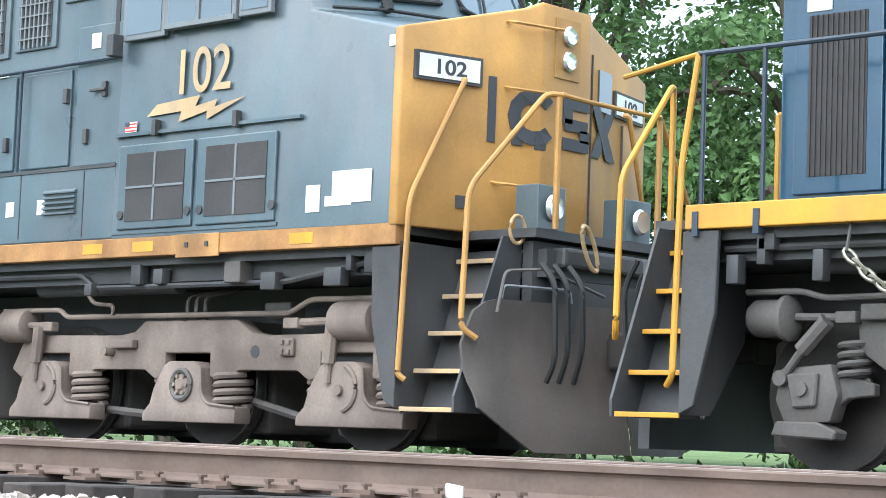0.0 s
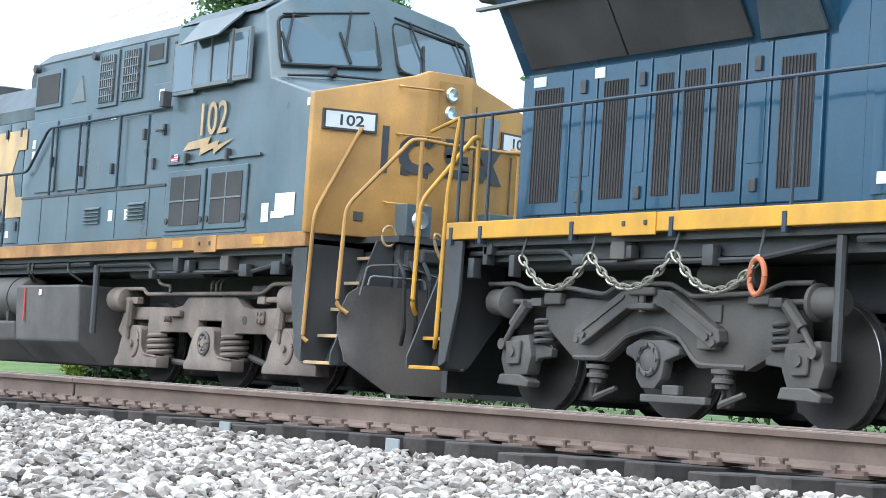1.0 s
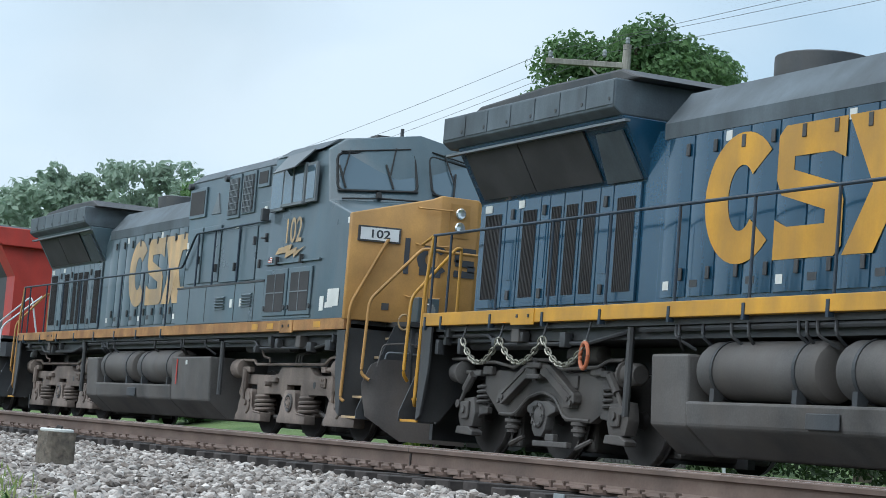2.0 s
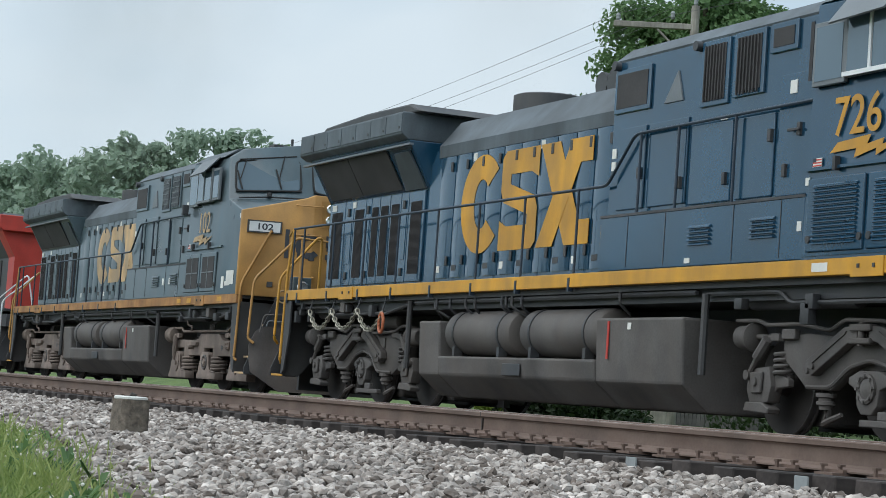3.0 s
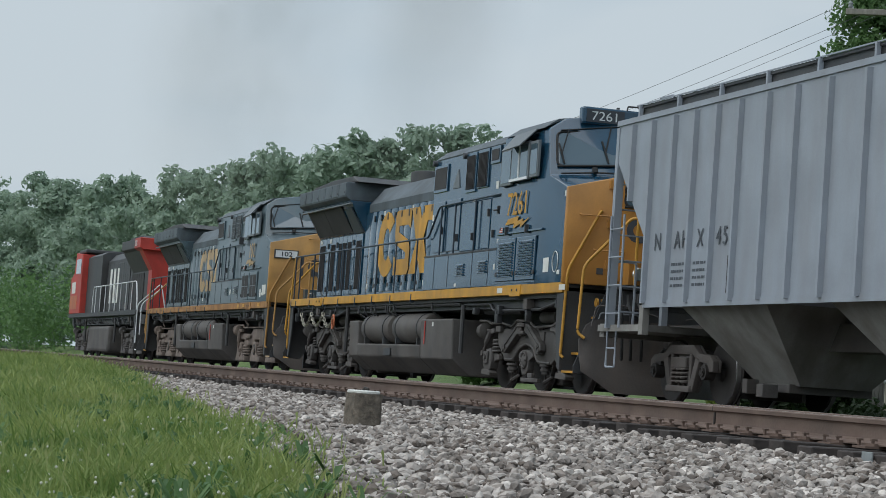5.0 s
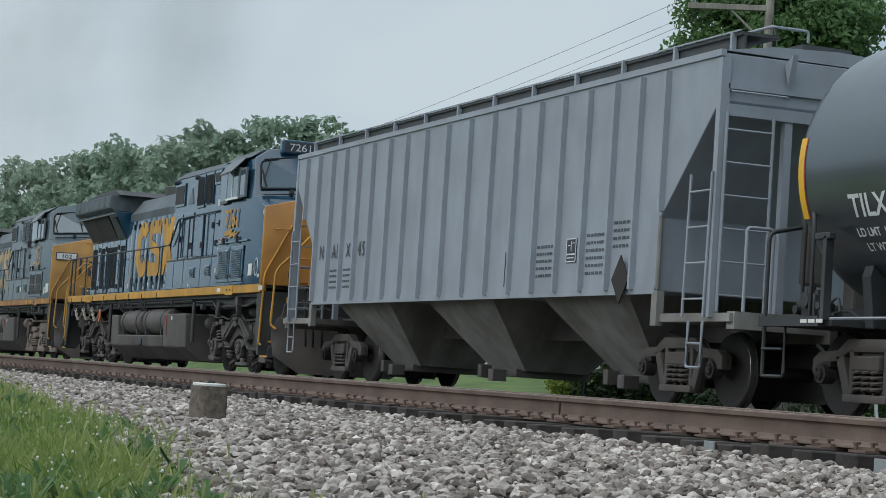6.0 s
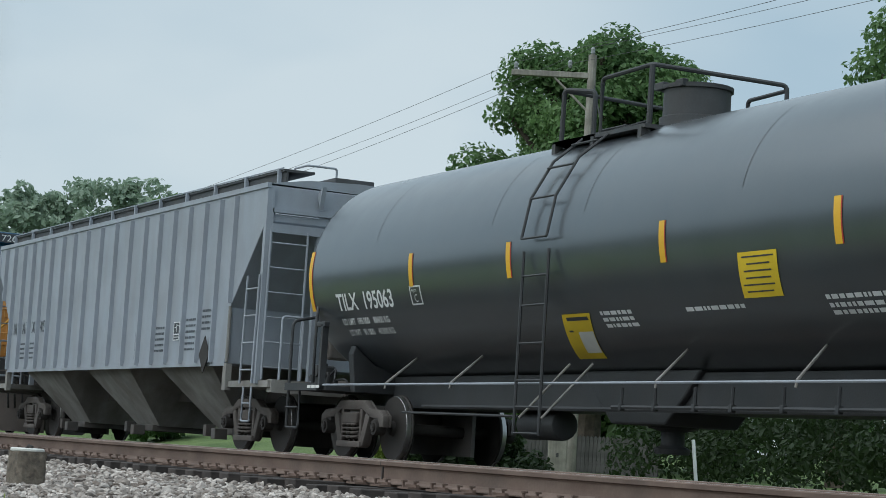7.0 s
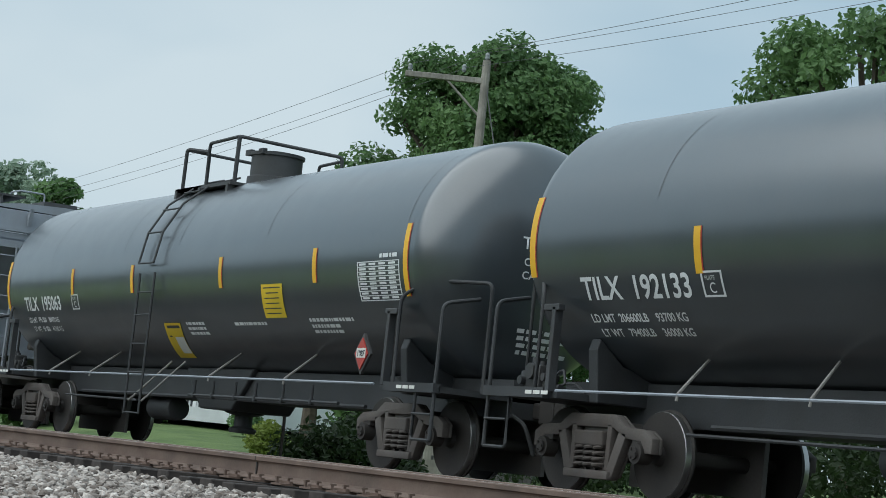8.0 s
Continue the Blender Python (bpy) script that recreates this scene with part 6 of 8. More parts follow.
# ---- freight cars ----
def freight_truck(parent, x, material, r=0.457):
    """Two axles, cast side frames with an open window and a nest of springs."""
    for s in (-1, 1):
        bm = bmesh.new()
        y0, y1 = s * 0.92, s * 1.06
        prism(bm, [(x - 1.12, 0.62), (x - 0.98, 0.70), (x - 0.62, 0.72), (x - 0.42, 0.84), (x + 0.42, 0.84), (x + 0.62, 0.72), (x + 0.98, 0.70), (x + 1.12, 0.62), (x + 1.12, 0.46), (x + 0.98, 0.46), (x + 0.92, 0.58),
                   (x + 0.64, 0.60), (x + 0.44, 0.20), (x + 0.36, 0.16), (x - 0.36, 0.16), (x - 0.44, 0.20), (x - 0.64, 0.60), (x - 0.92, 0.58), (x - 0.98, 0.46), (x - 1.12, 0.46)], y0, s * 0.96)
        prism(bm, [(x - 1.12, 0.62), (x - 0.98, 0.70), (x - 0.62, 0.72), (x - 0.42, 0.84), (x + 0.42, 0.84), (x + 0.62, 0.72), (x + 0.98, 0.70), (x + 1.12, 0.62), (x + 1.12, 0.46), (x + 0.98, 0.46),
                   (x + 0.92, 0.58), (x + 0.62, 0.60), (x + 0.40, 0.70), (x - 0.40, 0.70), (x - 0.62, 0.60), (x - 0.92, 0.58), (x - 0.98, 0.46), (x - 1.12, 0.46)], s * 0.96, y1)
        for k in (-1, 1):
            prism(bm, [(x + k * 0.66, 0.66), (x + k * 0.50, 0.66), (x + k * 0.32, 0.24), (x + k * 0.44, 0.18)], s * 0.96, y1)
            prism(bm, [(x + k * 0.38, 0.74), (x + k * 0.29, 0.74), (x + k * 0.29, 0.26), (x + k * 0.36, 0.24)], s * 0.96, y1)
        box(bm, x - 0.42, x + 0.42, s * 0.96, s * 1.1, 0.16, 0.25)
        bevelled(bm, 0.014)
        fr = part("truck_frame", bm, material, parent, "rusty cast steel truck side frame", smooth=True)
        for k in (-0.17, 0.0, 0.17):
            part("spring", coil(bmesh.new(), x + k, s * 1.03, 0.26, 0.50, 0.075, 0.018, 4), material, fr, smooth=True)
        part("bolster_end", boxes((x - 0.27, x + 0.27, s * 0.88, s * 1.1, 0.50, 0.66), bevel=0.02), material, fr)
        for k in (-0.89, 0.89):
            bm = bmesh.new()
            cylinder_y(bm, x + k, s * 0.95, s * 1.10, r, 0.11, 16)
            cylinder_y(bm, x + k, s * 1.10, s * 1.125, r, 0.065, 12)
            for j in range(3):
                cylinder_y(bm, x + k + 0.05 * math.cos(j * 2.1), s * 1.125, s * 1.14, r + 0.05 * math.sin(j * 2.1), 0.014, 6)
            box(bm, x + k - 0.13, x + k + 0.13, s * 0.93, s * 1.05, r + 0.08, r + 0.16)
            part("bearing", bm, M_WHEEL, fr, "round bearing end cap", smooth=True)
    # Third box: upright sheet added to close the view under the truck.
    part("bolster", boxes((x - 0.2, x + 0.2, -1.0, 1.0, 0.55, 0.78), (x - 0.9, x + 0.9, -0.3, 0.3, 0.4, 0.5), (x - 1.2, x + 1.2, 0.3, 0.36, 0.12, 1.0)), M_UNDER, parent)
    for k in (-0.89, 0.89):
        wheelset(parent, x + k, r)


def ladder(bm, p, q, width, n, r=0.014, stile=0.02):
    """Rungs between two stiles from p up to q; width is the way across."""
    p, q, w = Vector(p), Vector(q), Vector(width)
    for e in (Vector((0, 0, 0)), w):
        tube(bm, [p + e, q + e], stile, 6)
    for i in range(n):
        c = p.lerp(q, (i + 0.5) / n)
        tube(bm, [c, c + w], r, 6)
    return bm


def hopper_car(x):
    car = thing("hopper_car", "light grey covered hopper car with vertical ribs and three bays", "hopper car")
    TRAIN.append((car, x))
    outline = [(-6.9, 1.38), (6.9, 1.38), (6.95, 2.28), (8.3, 3.60), (8.3, 4.16), (-8.3, 4.16), (-8.3, 3.60), (-6.95, 2.28)]
    body = part("body", bevelled(prism(bmesh.new(), outline, -1.585, 1.585), 0.012), M_HOPPER, car, "light grey ribbed steel sides")
    rib = {}
    for rx in (-7.6, -6.85, -6.05, -5.32, -4.59, -3.87, -3.03, -2.22, -1.33, -0.39, 0.55, 1.47, 2.35, 3.17, 3.96, 4.77, 5.57, 6.30, 7.0):
        low = 1.38 if abs(rx) < 6.9 else 2.28 + (abs(rx) - 6.95) / 1.35 * 1.32
        key = round(low, 2)
        for s in (-1, 1):
            m = pose(rx, s * 1.585, 0, 0, 0, 0 if s < 0 else 180)
            if key not in rib:
                bm = bmesh.new()
                a = [(-0.034, 0), (-0.027, -0.075), (0.027, -0.075), (0.034, 0)]
                lo_ = [bm.verts.new((u, v, low + 0.02)) for u, v in a]
                hi_ = [bm.verts.new((u, v, 4.08)) for u, v in a]
                for j in range(3):
                    bm.faces.new((lo_[j], lo_[j + 1], hi_[j + 1], hi_[j]))
                bm.faces.new(hi_)
                bm.faces.new(lo_[::-1])
                rib[key] = part("rib", bm, M_HOPPER, body, at=m)
            else:
                share("rib", rib[key], body, m)
    part("side_sill", boxes((-6.9, 6.9, -1.60, -1.55, 1.34, 1.44), (-6.9, 6.9, 1.55, 1.60, 1.34, 1.44)), M_HOPPER, car)
    part("top_chord", boxes((-8.32, 8.32, -1.61, -1.54, 4.12, 4.2), (-8.32, 8.32, 1.54, 1.61, 4.12, 4.2)), M_HOPPER, car)
    bm = prism_x(bmesh.new(), [(-1.56, 4.19), (-0.9, 4.30), (0, 4.34), (0.9, 4.30), (1.56, 4.19), (0, 4.17)], -8.3, 8.3)
    roof = part("roof", bm, M_HOPPER, car)
    # Last two boxes: black strips added for the dark gap under the boards.
    bm = boxes((-8.0, 8.0, -0.34, 0.34, 4.3, 4.44), (-8.25, 8.25, -1.32, -0.8, 4.41, 4.45), (-8.25, 8.25, 0.8, 1.32, 4.41, 4.45), (-8.25, 8.25, -1.28, -1.25, 4.22, 4.41), (-8.25, 8.25, 1.25, 1.28, 4.22, 4.41))
    rb = part("running_board", bm, M_BLACK, roof, "dark running boards, hatch covers and black strips for the gap below")
    bm = bmesh.new()
    for i in range(12):
        xx = -8.1 + i * 1.47
        box(bm, xx - 0.025, xx + 0.025, -1.36, -1.30, 4.21, 4.46)
        box(bm, xx - 0.025, xx + 0.025, 1.30, 1.36, 4.21, 4.46)
    box(bm, -8.25, 8.25, -1.345, -1.325, 4.452, 4.47)
    pieces("bracket", bm, M_HOPPER, rb)
    bm = tubes(rounded([(7.75, -0.95, 4.47), (7.75, -0.95, 4.54), (8.3, -0.95, 4.54), (8.3, -0.45, 4.54), (8.3, -0.45, 4.40)], 0.05), rounded([(-7.75, -0.95, 4.47), (-7.75, -0.95, 4.62), (-8.3, -0.95, 4.62), (-8.3, -0.45, 4.47)], 0.05), r=0.018)
    pieces("roof_grab", bm, M_HOPPER, roof, "", True)
    # bays with sloping sheets
    for k in (-1, 0, 1):
        c = k * 4.5
        bm = bmesh.new()
        topv = [(c - 1.38, -1.45, 1.38), (c + 1.38, -1.45, 1.38), (c + 1.38, 1.45, 1.38), (c - 1.38, 1.45, 1.38)]
        botv = [(c - 0.64, -0.52, 0.34), (c + 0.64, -0.52, 0.34), (c + 0.64, 0.52, 0.34), (c - 0.64, 0.52, 0.34)]
        a, b = [bm.verts.new(p) for p in topv], [bm.verts.new(p) for p in botv]
        for j in range(4):
            bm.faces.new((a[j], a[(j + 1) % 4], b[(j + 1) % 4], b[j]))
        bm.faces.new(a)
        bm.faces.new(b)
        bay = part("discharge_bay", bm, M_HOPPER_DIM, car, "dull grey sloping discharge bay")
        bm = boxes((c - 0.52, c + 0.52, -0.62, 0.62, 0.24, 0.36), (c + 0.2, c + 0.4, -0.95, -0.72, 0.16, 0.34), (c - 0.35, c - 0.2, -0.9, -0.72, 0.2, 0.4), bevel=0.01)
        part("outlet_gate", bm, M_UNDER, bay, "dark steel outlet gate")
    part("centre_sill", boxes((-8.9, 8.9, -0.3, 0.3, 0.82, 1.18)), M_UNDER, car)
    for s in (-1, 1):
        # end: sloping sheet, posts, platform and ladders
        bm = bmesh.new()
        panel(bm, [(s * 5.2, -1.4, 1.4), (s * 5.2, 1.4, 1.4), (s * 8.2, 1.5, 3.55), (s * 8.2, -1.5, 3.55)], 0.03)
        # Darker than the body paint: grime and the end's shade in one colour.
        part("end_slope_sheet", bm, M_UNDER, car, "grimy sloping end sheet, shade put into its dark colour")
        bm = boxes((s * 8.24, s * 8.34, -1.60, -1.48, 1.05, 4.1), (s * 8.24, s * 8.34, 1.48, 1.60, 1.05, 4.1), (s * 8.24, s * 8.36, -1.5, 1.5, 3.42, 3.56), (s * 8.24, s * 8.34, -0.72, -0.62, 1.05, 3.5), (s * 8.24, s * 8.34, 0.62, 0.72, 1.05, 3.5),
                   (s * 8.24, s * 8.34, -1.5, 1.5, 3.74, 3.80))
        pieces("end_post", bm, M_HOPPER, car, "pale end post")
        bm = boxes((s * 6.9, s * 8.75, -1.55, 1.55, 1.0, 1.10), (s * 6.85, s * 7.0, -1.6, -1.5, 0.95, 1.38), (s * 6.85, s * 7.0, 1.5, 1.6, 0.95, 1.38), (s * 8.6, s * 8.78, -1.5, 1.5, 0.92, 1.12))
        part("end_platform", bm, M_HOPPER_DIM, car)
        bm = bmesh.new()
        ladder(bm, (s * 7.72, -1.62, 1.05), (s * 7.76, -1.62, 2.75), (s * 0.52, 0, 0), 4)
        ladder(bm, (s * 8.38, -1.52, 1.12), (s * 8.38, -1.52, 3.45), (0, 0.62, 0), 6)
        tube(bm, rounded([(s * 8.32, -1.45, 3.72), (s * 8.42, -1.45, 3.70), (s * 8.42, -0.75, 3.70), (s * 8.32, -0.75, 3.72)], 0.03), 0.014, 6)
        tube(bm, rounded([(s * 8.7, -1.35, 1.1), (s * 8.7, -1.35, 2.1), (s * 8.7, -1.0, 2.1), (s * 8.7, -1.0, 1.1)], 0.06), 0.022, 8)
        tube(bm, rounded([(s * 7.85, -1.6, 1.0), (s * 7.85, -1.6, 0.46), (s * 8.2, -1.6, 0.46), (s * 8.2, -1.6, 1.0)], 0.04), 0.018, 6)
        tube(bm, [(s * 7.85, -1.6, 0.74), (s * 8.2, -1.6, 0.74)], 0.014, 6)
        pieces("ladder_bar", bm, M_HOPPER, car, "", True)
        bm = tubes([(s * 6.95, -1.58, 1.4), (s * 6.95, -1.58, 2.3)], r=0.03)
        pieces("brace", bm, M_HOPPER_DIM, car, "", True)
        bm = boxes((s * 8.3, s * 8.55, 0.2, 0.9, 1.2, 1.9), (s * 8.36, s * 8.5, -0.45, -0.1, 1.5, 2.4), bevel=0.04)
        pieces("brake_gear", bm, M_UNDER, car, "dark brake reservoir")
        coupler(car, s * 8.85 - s * 0.25, s)
        part("air_hose", tubes(rounded([(s * 8.8, -0.4, 0.8), (s * 9.0, -0.4, 0.7), (s * 9.05, -0.3, 0.4)], 0.1), r=0.025), M_RUBBER, car, smooth=True)
    part("hooked_bracket", prism(bmesh.new(), [(8.3, 4.1), (8.5, 4.2), (8.4, 3.85)], -0.75, -0.68), M_HOPPER, car)
    # lettering and stencils
    for k, c in enumerate("NAHX452"):
        lettering("reporting_mark", c, 0.36, pose((-6.60, -5.88, -5.62, -5.10, -4.46, -4.25, -4.04)[k], -1.6, 2.16), M_STENCIL, body, "faded dark reporting mark", stretch=0.9)
    rng = random.Random(5)
    for x0, z0, rows_, w in ((-5.95, 1.62, 4, 0.5), (-5.2, 1.62, 4, 0.5), (3.25, 1.62, 5, 0.6), (4.86, 1.62, 6, 0.62), (5.66, 1.95, 4, 0.5)):
        for j in range(rows_):
            bm = bmesh.new()
            xx = x0
            while xx < x0 + w:
                u = rng.uniform(0.04, 0.1)
                box(bm, xx, xx + u, -1.592, -1.587, z0 + j * 0.1, z0 + j * 0.1 + 0.038)
                xx += u + 0.03
            part("stencil", bm, M_STENCIL, body, "row of small faded stencilled data")
    st = part("data_plate", boxes((4.25, 4.56, -1.60, -1.58, 1.80, 2.12)), M_DARKTEXT, body, "black and white data panel")
    part("data_mark", boxes((4.25, 4.56, -1.604, -1.6, 2.105, 2.12), (4.25, 4.56, -1.604, -1.6, 1.80, 1.815), (4.25, 4.265, -1.604, -1.6, 1.80, 2.12), (4.545, 4.56, -1.604, -1.6, 1.80, 2.12), (4.25, 4.56, -1.604, -1.6, 1.895, 1.915), (4.30, 4.38, -1.604, -1.6, 2.02, 2.03), (4.43, 4.51, -1.604, -1.6, 2.05, 2.06), (4.40, 4.41, -1.604, -1.6, 1.95, 2.08), (4.29, 4.50, -1.604, -1.6, 1.85, 1.865)), M_WHITE, st)
    dia = [(6.05 - 0.24, 1.53), (6.05, 1.22), (6.05 + 0.24, 1.53), (6.05, 1.84)]
    part("placard_holder", prism(bmesh.new(), dia, -1.66, -1.645), M_WHEEL, car, "rusty empty placard holder")
    part("rust_stripe", boxes((-4.0, -3.97, -1.624, -1.62, 1.5, 2.0), (2.2, 2.23, -1.624, -1.62, 1.5, 2.0)), M_WHEEL, body)
    freight_truck(car, -6.62, M_CAST)
    freight_truck(car, 6.62, M_CAST)
    return car


TANK_R, TANK_Z, HEAD_D = 1.505, 2.69, 0.66


def on_tank(x, a, out=0.004):
    """A point on the shell: a in degrees up from the level of its axis, near side."""
    r = TANK_R + out
    return Vector((x, -r * math.cos(radians(a)), TANK_Z + r * math.sin(radians(a))))


def on_head(y, z):
    """A point on the rounded end of the tank."""
    k = min(1.0, math.hypot(y, z - TANK_Z) / TANK_R) ** (1 / 0.9)
    return Vector((7.78 + HEAD_D * math.sqrt(max(0.0, 1 - k * k)) + 0.008, y, z))


HEAD_Y, HEAD_Z = -0.39, 2.80


def shell_patch(bm, x0, x1, a0, a1, out=0.004, n=8, slant=0.0):
    rows_ = []
    for i in range(n + 1):
        a = a0 + (a1 - a0) * i / n
        k = slant * i / n
        rows_.append((bm.verts.new(on_tank(x0 + k, a, out)), bm.verts.new(on_tank(x1 + k, a, out))))
    for (p, q), (r, s) in zip(rows_, rows_[1:]):
        bm.faces.new((p, q, s, r))
    return bm


def shell_words(name, text, size, x, a, material, parent, stretch=1.0, bold=0.0, label=""):
    """Words wrapped on the shell, each word a part of its own."""
    ob = lettering(name, text, size, Matrix(), material, parent, label, stretch, bold, 0.0)
    cut = bmesh.new()
    cut.from_mesh(ob.data)
    for k in range(1, 8):
        bmesh.ops.bisect_plane(cut, geom=cut.verts[:] + cut.edges[:] + cut.faces[:], plane_co=(0, 0, size * 0.72 * k / 8), plane_no=(0, 0, 1))
    spans = []
    for lo_x, hi_x in sorted((min(v.co.x for v in f.verts), max(v.co.x for v in f.verts)) for f in cut.faces):
        if spans and lo_x < spans[-1][1] + size * 0.2:
            spans[-1][1] = max(spans[-1][1], hi_x)
        else:
            spans.append([lo_x, hi_x])
    for k, (lo_x, hi_x) in enumerate(spans):
        word = cut.copy()
        bmesh.ops.delete(word, geom=[f for f in word.faces if not lo_x - 1e-4 <= f.calc_center_median().x <= hi_x + 1e-4], context="FACES")
        for v in word.verts:
            v.co = on_tank(x + v.co.x, a + math.degrees(v.co.z / TANK_R), 0.005)
        if k == 0:
            word.to_mesh(ob.data)
            word.free()
        else:
            part(name, word, material, parent, label)
    cut.free()
    return ob


def tank_car(x, mark, ld, lt, full):
    car = thing("tank_car", "black tank car with white lettering and yellow reflective strips", "tank car", "black tank cars")
    TRAIN.append((car, x))
    bm = bmesh.new()
    L = 7.78
    prof = [(0, -L - HEAD_D)]
    for i in range(1, 17):
        a = i / 16 * math.pi / 2
        prof.append((TANK_R * math.sin(a) ** 0.9, -L - HEAD_D * math.cos(a)))
    prof += [(TANK_R, -L + 0.02)] + [(TANK_R, -L + 2 * L * k / 6) for k in range(1, 6)] + [(TANK_R, L - 0.02)]
    prof += [(r, -y) for r, y in prof[16::-1]]
    lathe(bm, prof, 72, Matrix.Translation((0, 0, TANK_Z)) @ ALONG_X)
    tank = part("tank", bm, M_TANK, car, "glossy black cylindrical tank", smooth=True)
    bm = bmesh.new()
    for xx in (-5.6, -2.1, 0.2, 3.4, 7.5):
        shell_patch(bm, xx, xx + 0.008, 12, 55, 0.002, 24)
    pieces("weld_seam", bm, M_TANK_UNDER, tank)
    low = 0.0 if full else -4.3   # the second car carries its marks a little lower
    strips = ((-7.9, -22, 12), (-4.42, -13.6, 3.3), (-1.62, -14.4, 2.4), (1.9, -14.4, 2.7), (5.0, -14.2, 3.1), (7.52, -22.8, 11.2)) if full else ((-7.9, -17, 16.7), (-4.9, -18.5, -1), (-1.0, -16, 1), (2.4, -16, 1), (5.2, -16, 1), (7.52, -20, 14))
    for xx, a0, a1 in strips:
        bm = shell_patch(bmesh.new(), xx, xx + 0.11, a0, a1, 0.006)
        part("reflective_strip", bm, M_YELLOW, tank, "yellow reflective strip")
        part("strip_edge", shell_patch(bmesh.new(), xx + 0.11, xx + 0.13, a0, a1, 0.005), M_RED, tank)
    shell_words("reporting_mark", mark.replace(" ", "  "), 0.345, -6.95, -22.8 + low, M_WHITE, tank, 1.0, 0.007, "white reporting mark")
    shell_words("load_limit", ld, 0.135, -6.95, -31.3 + low * 1.3, M_WHITE, tank, 0.95, 0.003, "white load limit")
    shell_words("light_weight", lt, 0.135, -6.88, -38.0 + low * 1.3, M_WHITE, tank, 0.95, 0.003, "white light weight")
    bm = bmesh.new()
    x0 = -4.45 if full else -4.84
    for a, b, c, d in ((0, 0.34, -23.2, -22.4), (0, 0.34, -14.0, -13.2), (0, 0.03, -23.2, -13.2), (0.31, 0.34, -23.2, -13.2)):
        shell_patch(bm, x0 + a, x0 + b, c + low, d + low, 0.005)
    pl = part("plate_mark", bm, M_WHITE, tank, "white outlined plate mark")
    shell_words("plate_letter", "C", 0.15, x0 + 0.11, -21.6 + low, M_WHITE, pl, 1.0)
    shell_words("plate_word", "PLATE", 0.06, x0 + 0.06, -16.6 + low, M_WHITE, pl, 0.95)

    def words(xa, xb, a, rows_, seed, hgt=1.9, gap=3.2):
        rng = random.Random(seed)
        b = bmesh.new()
        for j in range(rows_):
            xx = xa
            while xx < xb - 0.05:
                w = rng.uniform(0.04, 0.15)
                shell_patch(b, xx, min(xb, xx + w), a + low - j * gap - hgt, a + low - j * gap, 0.005, 2)
                xx += w + 0.025
        part("stencil", b, M_WHITE, tank, "small white stencilled data")

    words(0.3, 1.0, -33.3, 3, 1)
    words(2.1, 3.2, -34.0, 1, 2)
    words(4.6, 5.9, -32.5, 1, 3)
    words(4.6, 5.5, -36.0, 2, 4)
    if full:
        bm = shell_patch(bmesh.new(), -0.58, 0.07, -33.6, -60.5, 0.006, 10, slant=-0.41)
        yp = part("yellow_panel", bm, M_PANEL_YELLOW, tank, "slanted yellow notice panel with a white box")
        part("panel_box", shell_patch(bmesh.new(), -0.42, -0.08, -43, -56, 0.009, 6, slant=-0.2), M_LABEL, yp)
        bm = bmesh.new()
        shell_patch(bm, -0.52, -0.02, -35.2, -37, 0.009, 2)
        shell_patch(bm, -0.62, -0.52, -42, -43, 0.009, 1)
        part("panel_word", bm, M_DARKTEXT, yp)
        bm = shell_patch(bmesh.new(), 3.36, 4.04, -13.6, -31.8, 0.006, 8, slant=-0.1)
        yp = part("yellow_panel", bm, M_PANEL_YELLOW, tank, "yellow notice panel with dark text bars")
        bm = bmesh.new()
        for j, (a, b) in enumerate(((3.42, 3.97), (3.5, 3.9), (3.44, 3.92), (3.46, 3.9), (3.40, 3.94), (3.44, 3.9))):
            shell_patch(bm, a - 0.015 * j, b - 0.015 * j, -15.2 - j * 2.75, -15.8 - j * 2.75, 0.009, 2)
        part("panel_word", bm, M_DARKTEXT, yp)
        bm = bmesh.new()
        a0, a1 = -5.5, -24
        for u in (6.3, 7.40):
            shell_patch(bm, u, u + 0.025, a0, a1, 0.006, 6)
        for k in range(9):
            a = a0 + (a1 - a0) * k / 8
            shell_patch(bm, 6.3, 7.42, a, a - 0.45, 0.006, 1)
        for k in range(8):
            for u in (6.36, 6.62, 6.88, 7.14):
                shell_patch(bm, u, u + 0.18, a0 - 0.8 - k * 2.31, a0 - 1.8 - k * 2.31, 0.006, 1)
        part("data_table", bm, M_WHITE, tank, "white ruled data table")
        words(6.9, 7.40, -2.2, 1, 8)
    # placard
    zc = 1.39
    pc = part("placard", prism(bmesh.new(), [(6.55, zc), (6.72, zc - 0.2), (6.89, zc), (6.72, zc + 0.2)], -1.52, -1.505), M_RED, car, "red and white diamond placard")
    part("placard_band", boxes((6.60, 6.84, -1.524, -1.519, zc - 0.05, zc + 0.07)), M_LABEL, pc)
    lettering("placard_number", "1987", 0.10, pose(6.72, -1.526, zc - 0.03), M_DARKTEXT, pc, "", 1.0, 0.003, 0.001, "CENTER")
    part("placard_holder", prism(bmesh.new(), [(6.5, zc), (6.72, zc - 0.26), (6.94, zc), (6.72, zc + 0.26)], -1.504, -1.47), M_BLACK, car)
    # sills, saddle, walkway
    pieces("side_rail", tubes([(-7.1, -1.5, 1.03), (7.1, -1.5, 1.03)], [(-7.1, 1.5, 1.03), (7.1, 1.5, 1.03)], r=0.016, n=6), M_HOPPER, car, "thin pale side rail")
    part("centre_sill", boxes((-8.6, 8.6, -0.42, 0.42, 0.77, 1.22)), M_TANK_UNDER, car, "black centre sill")
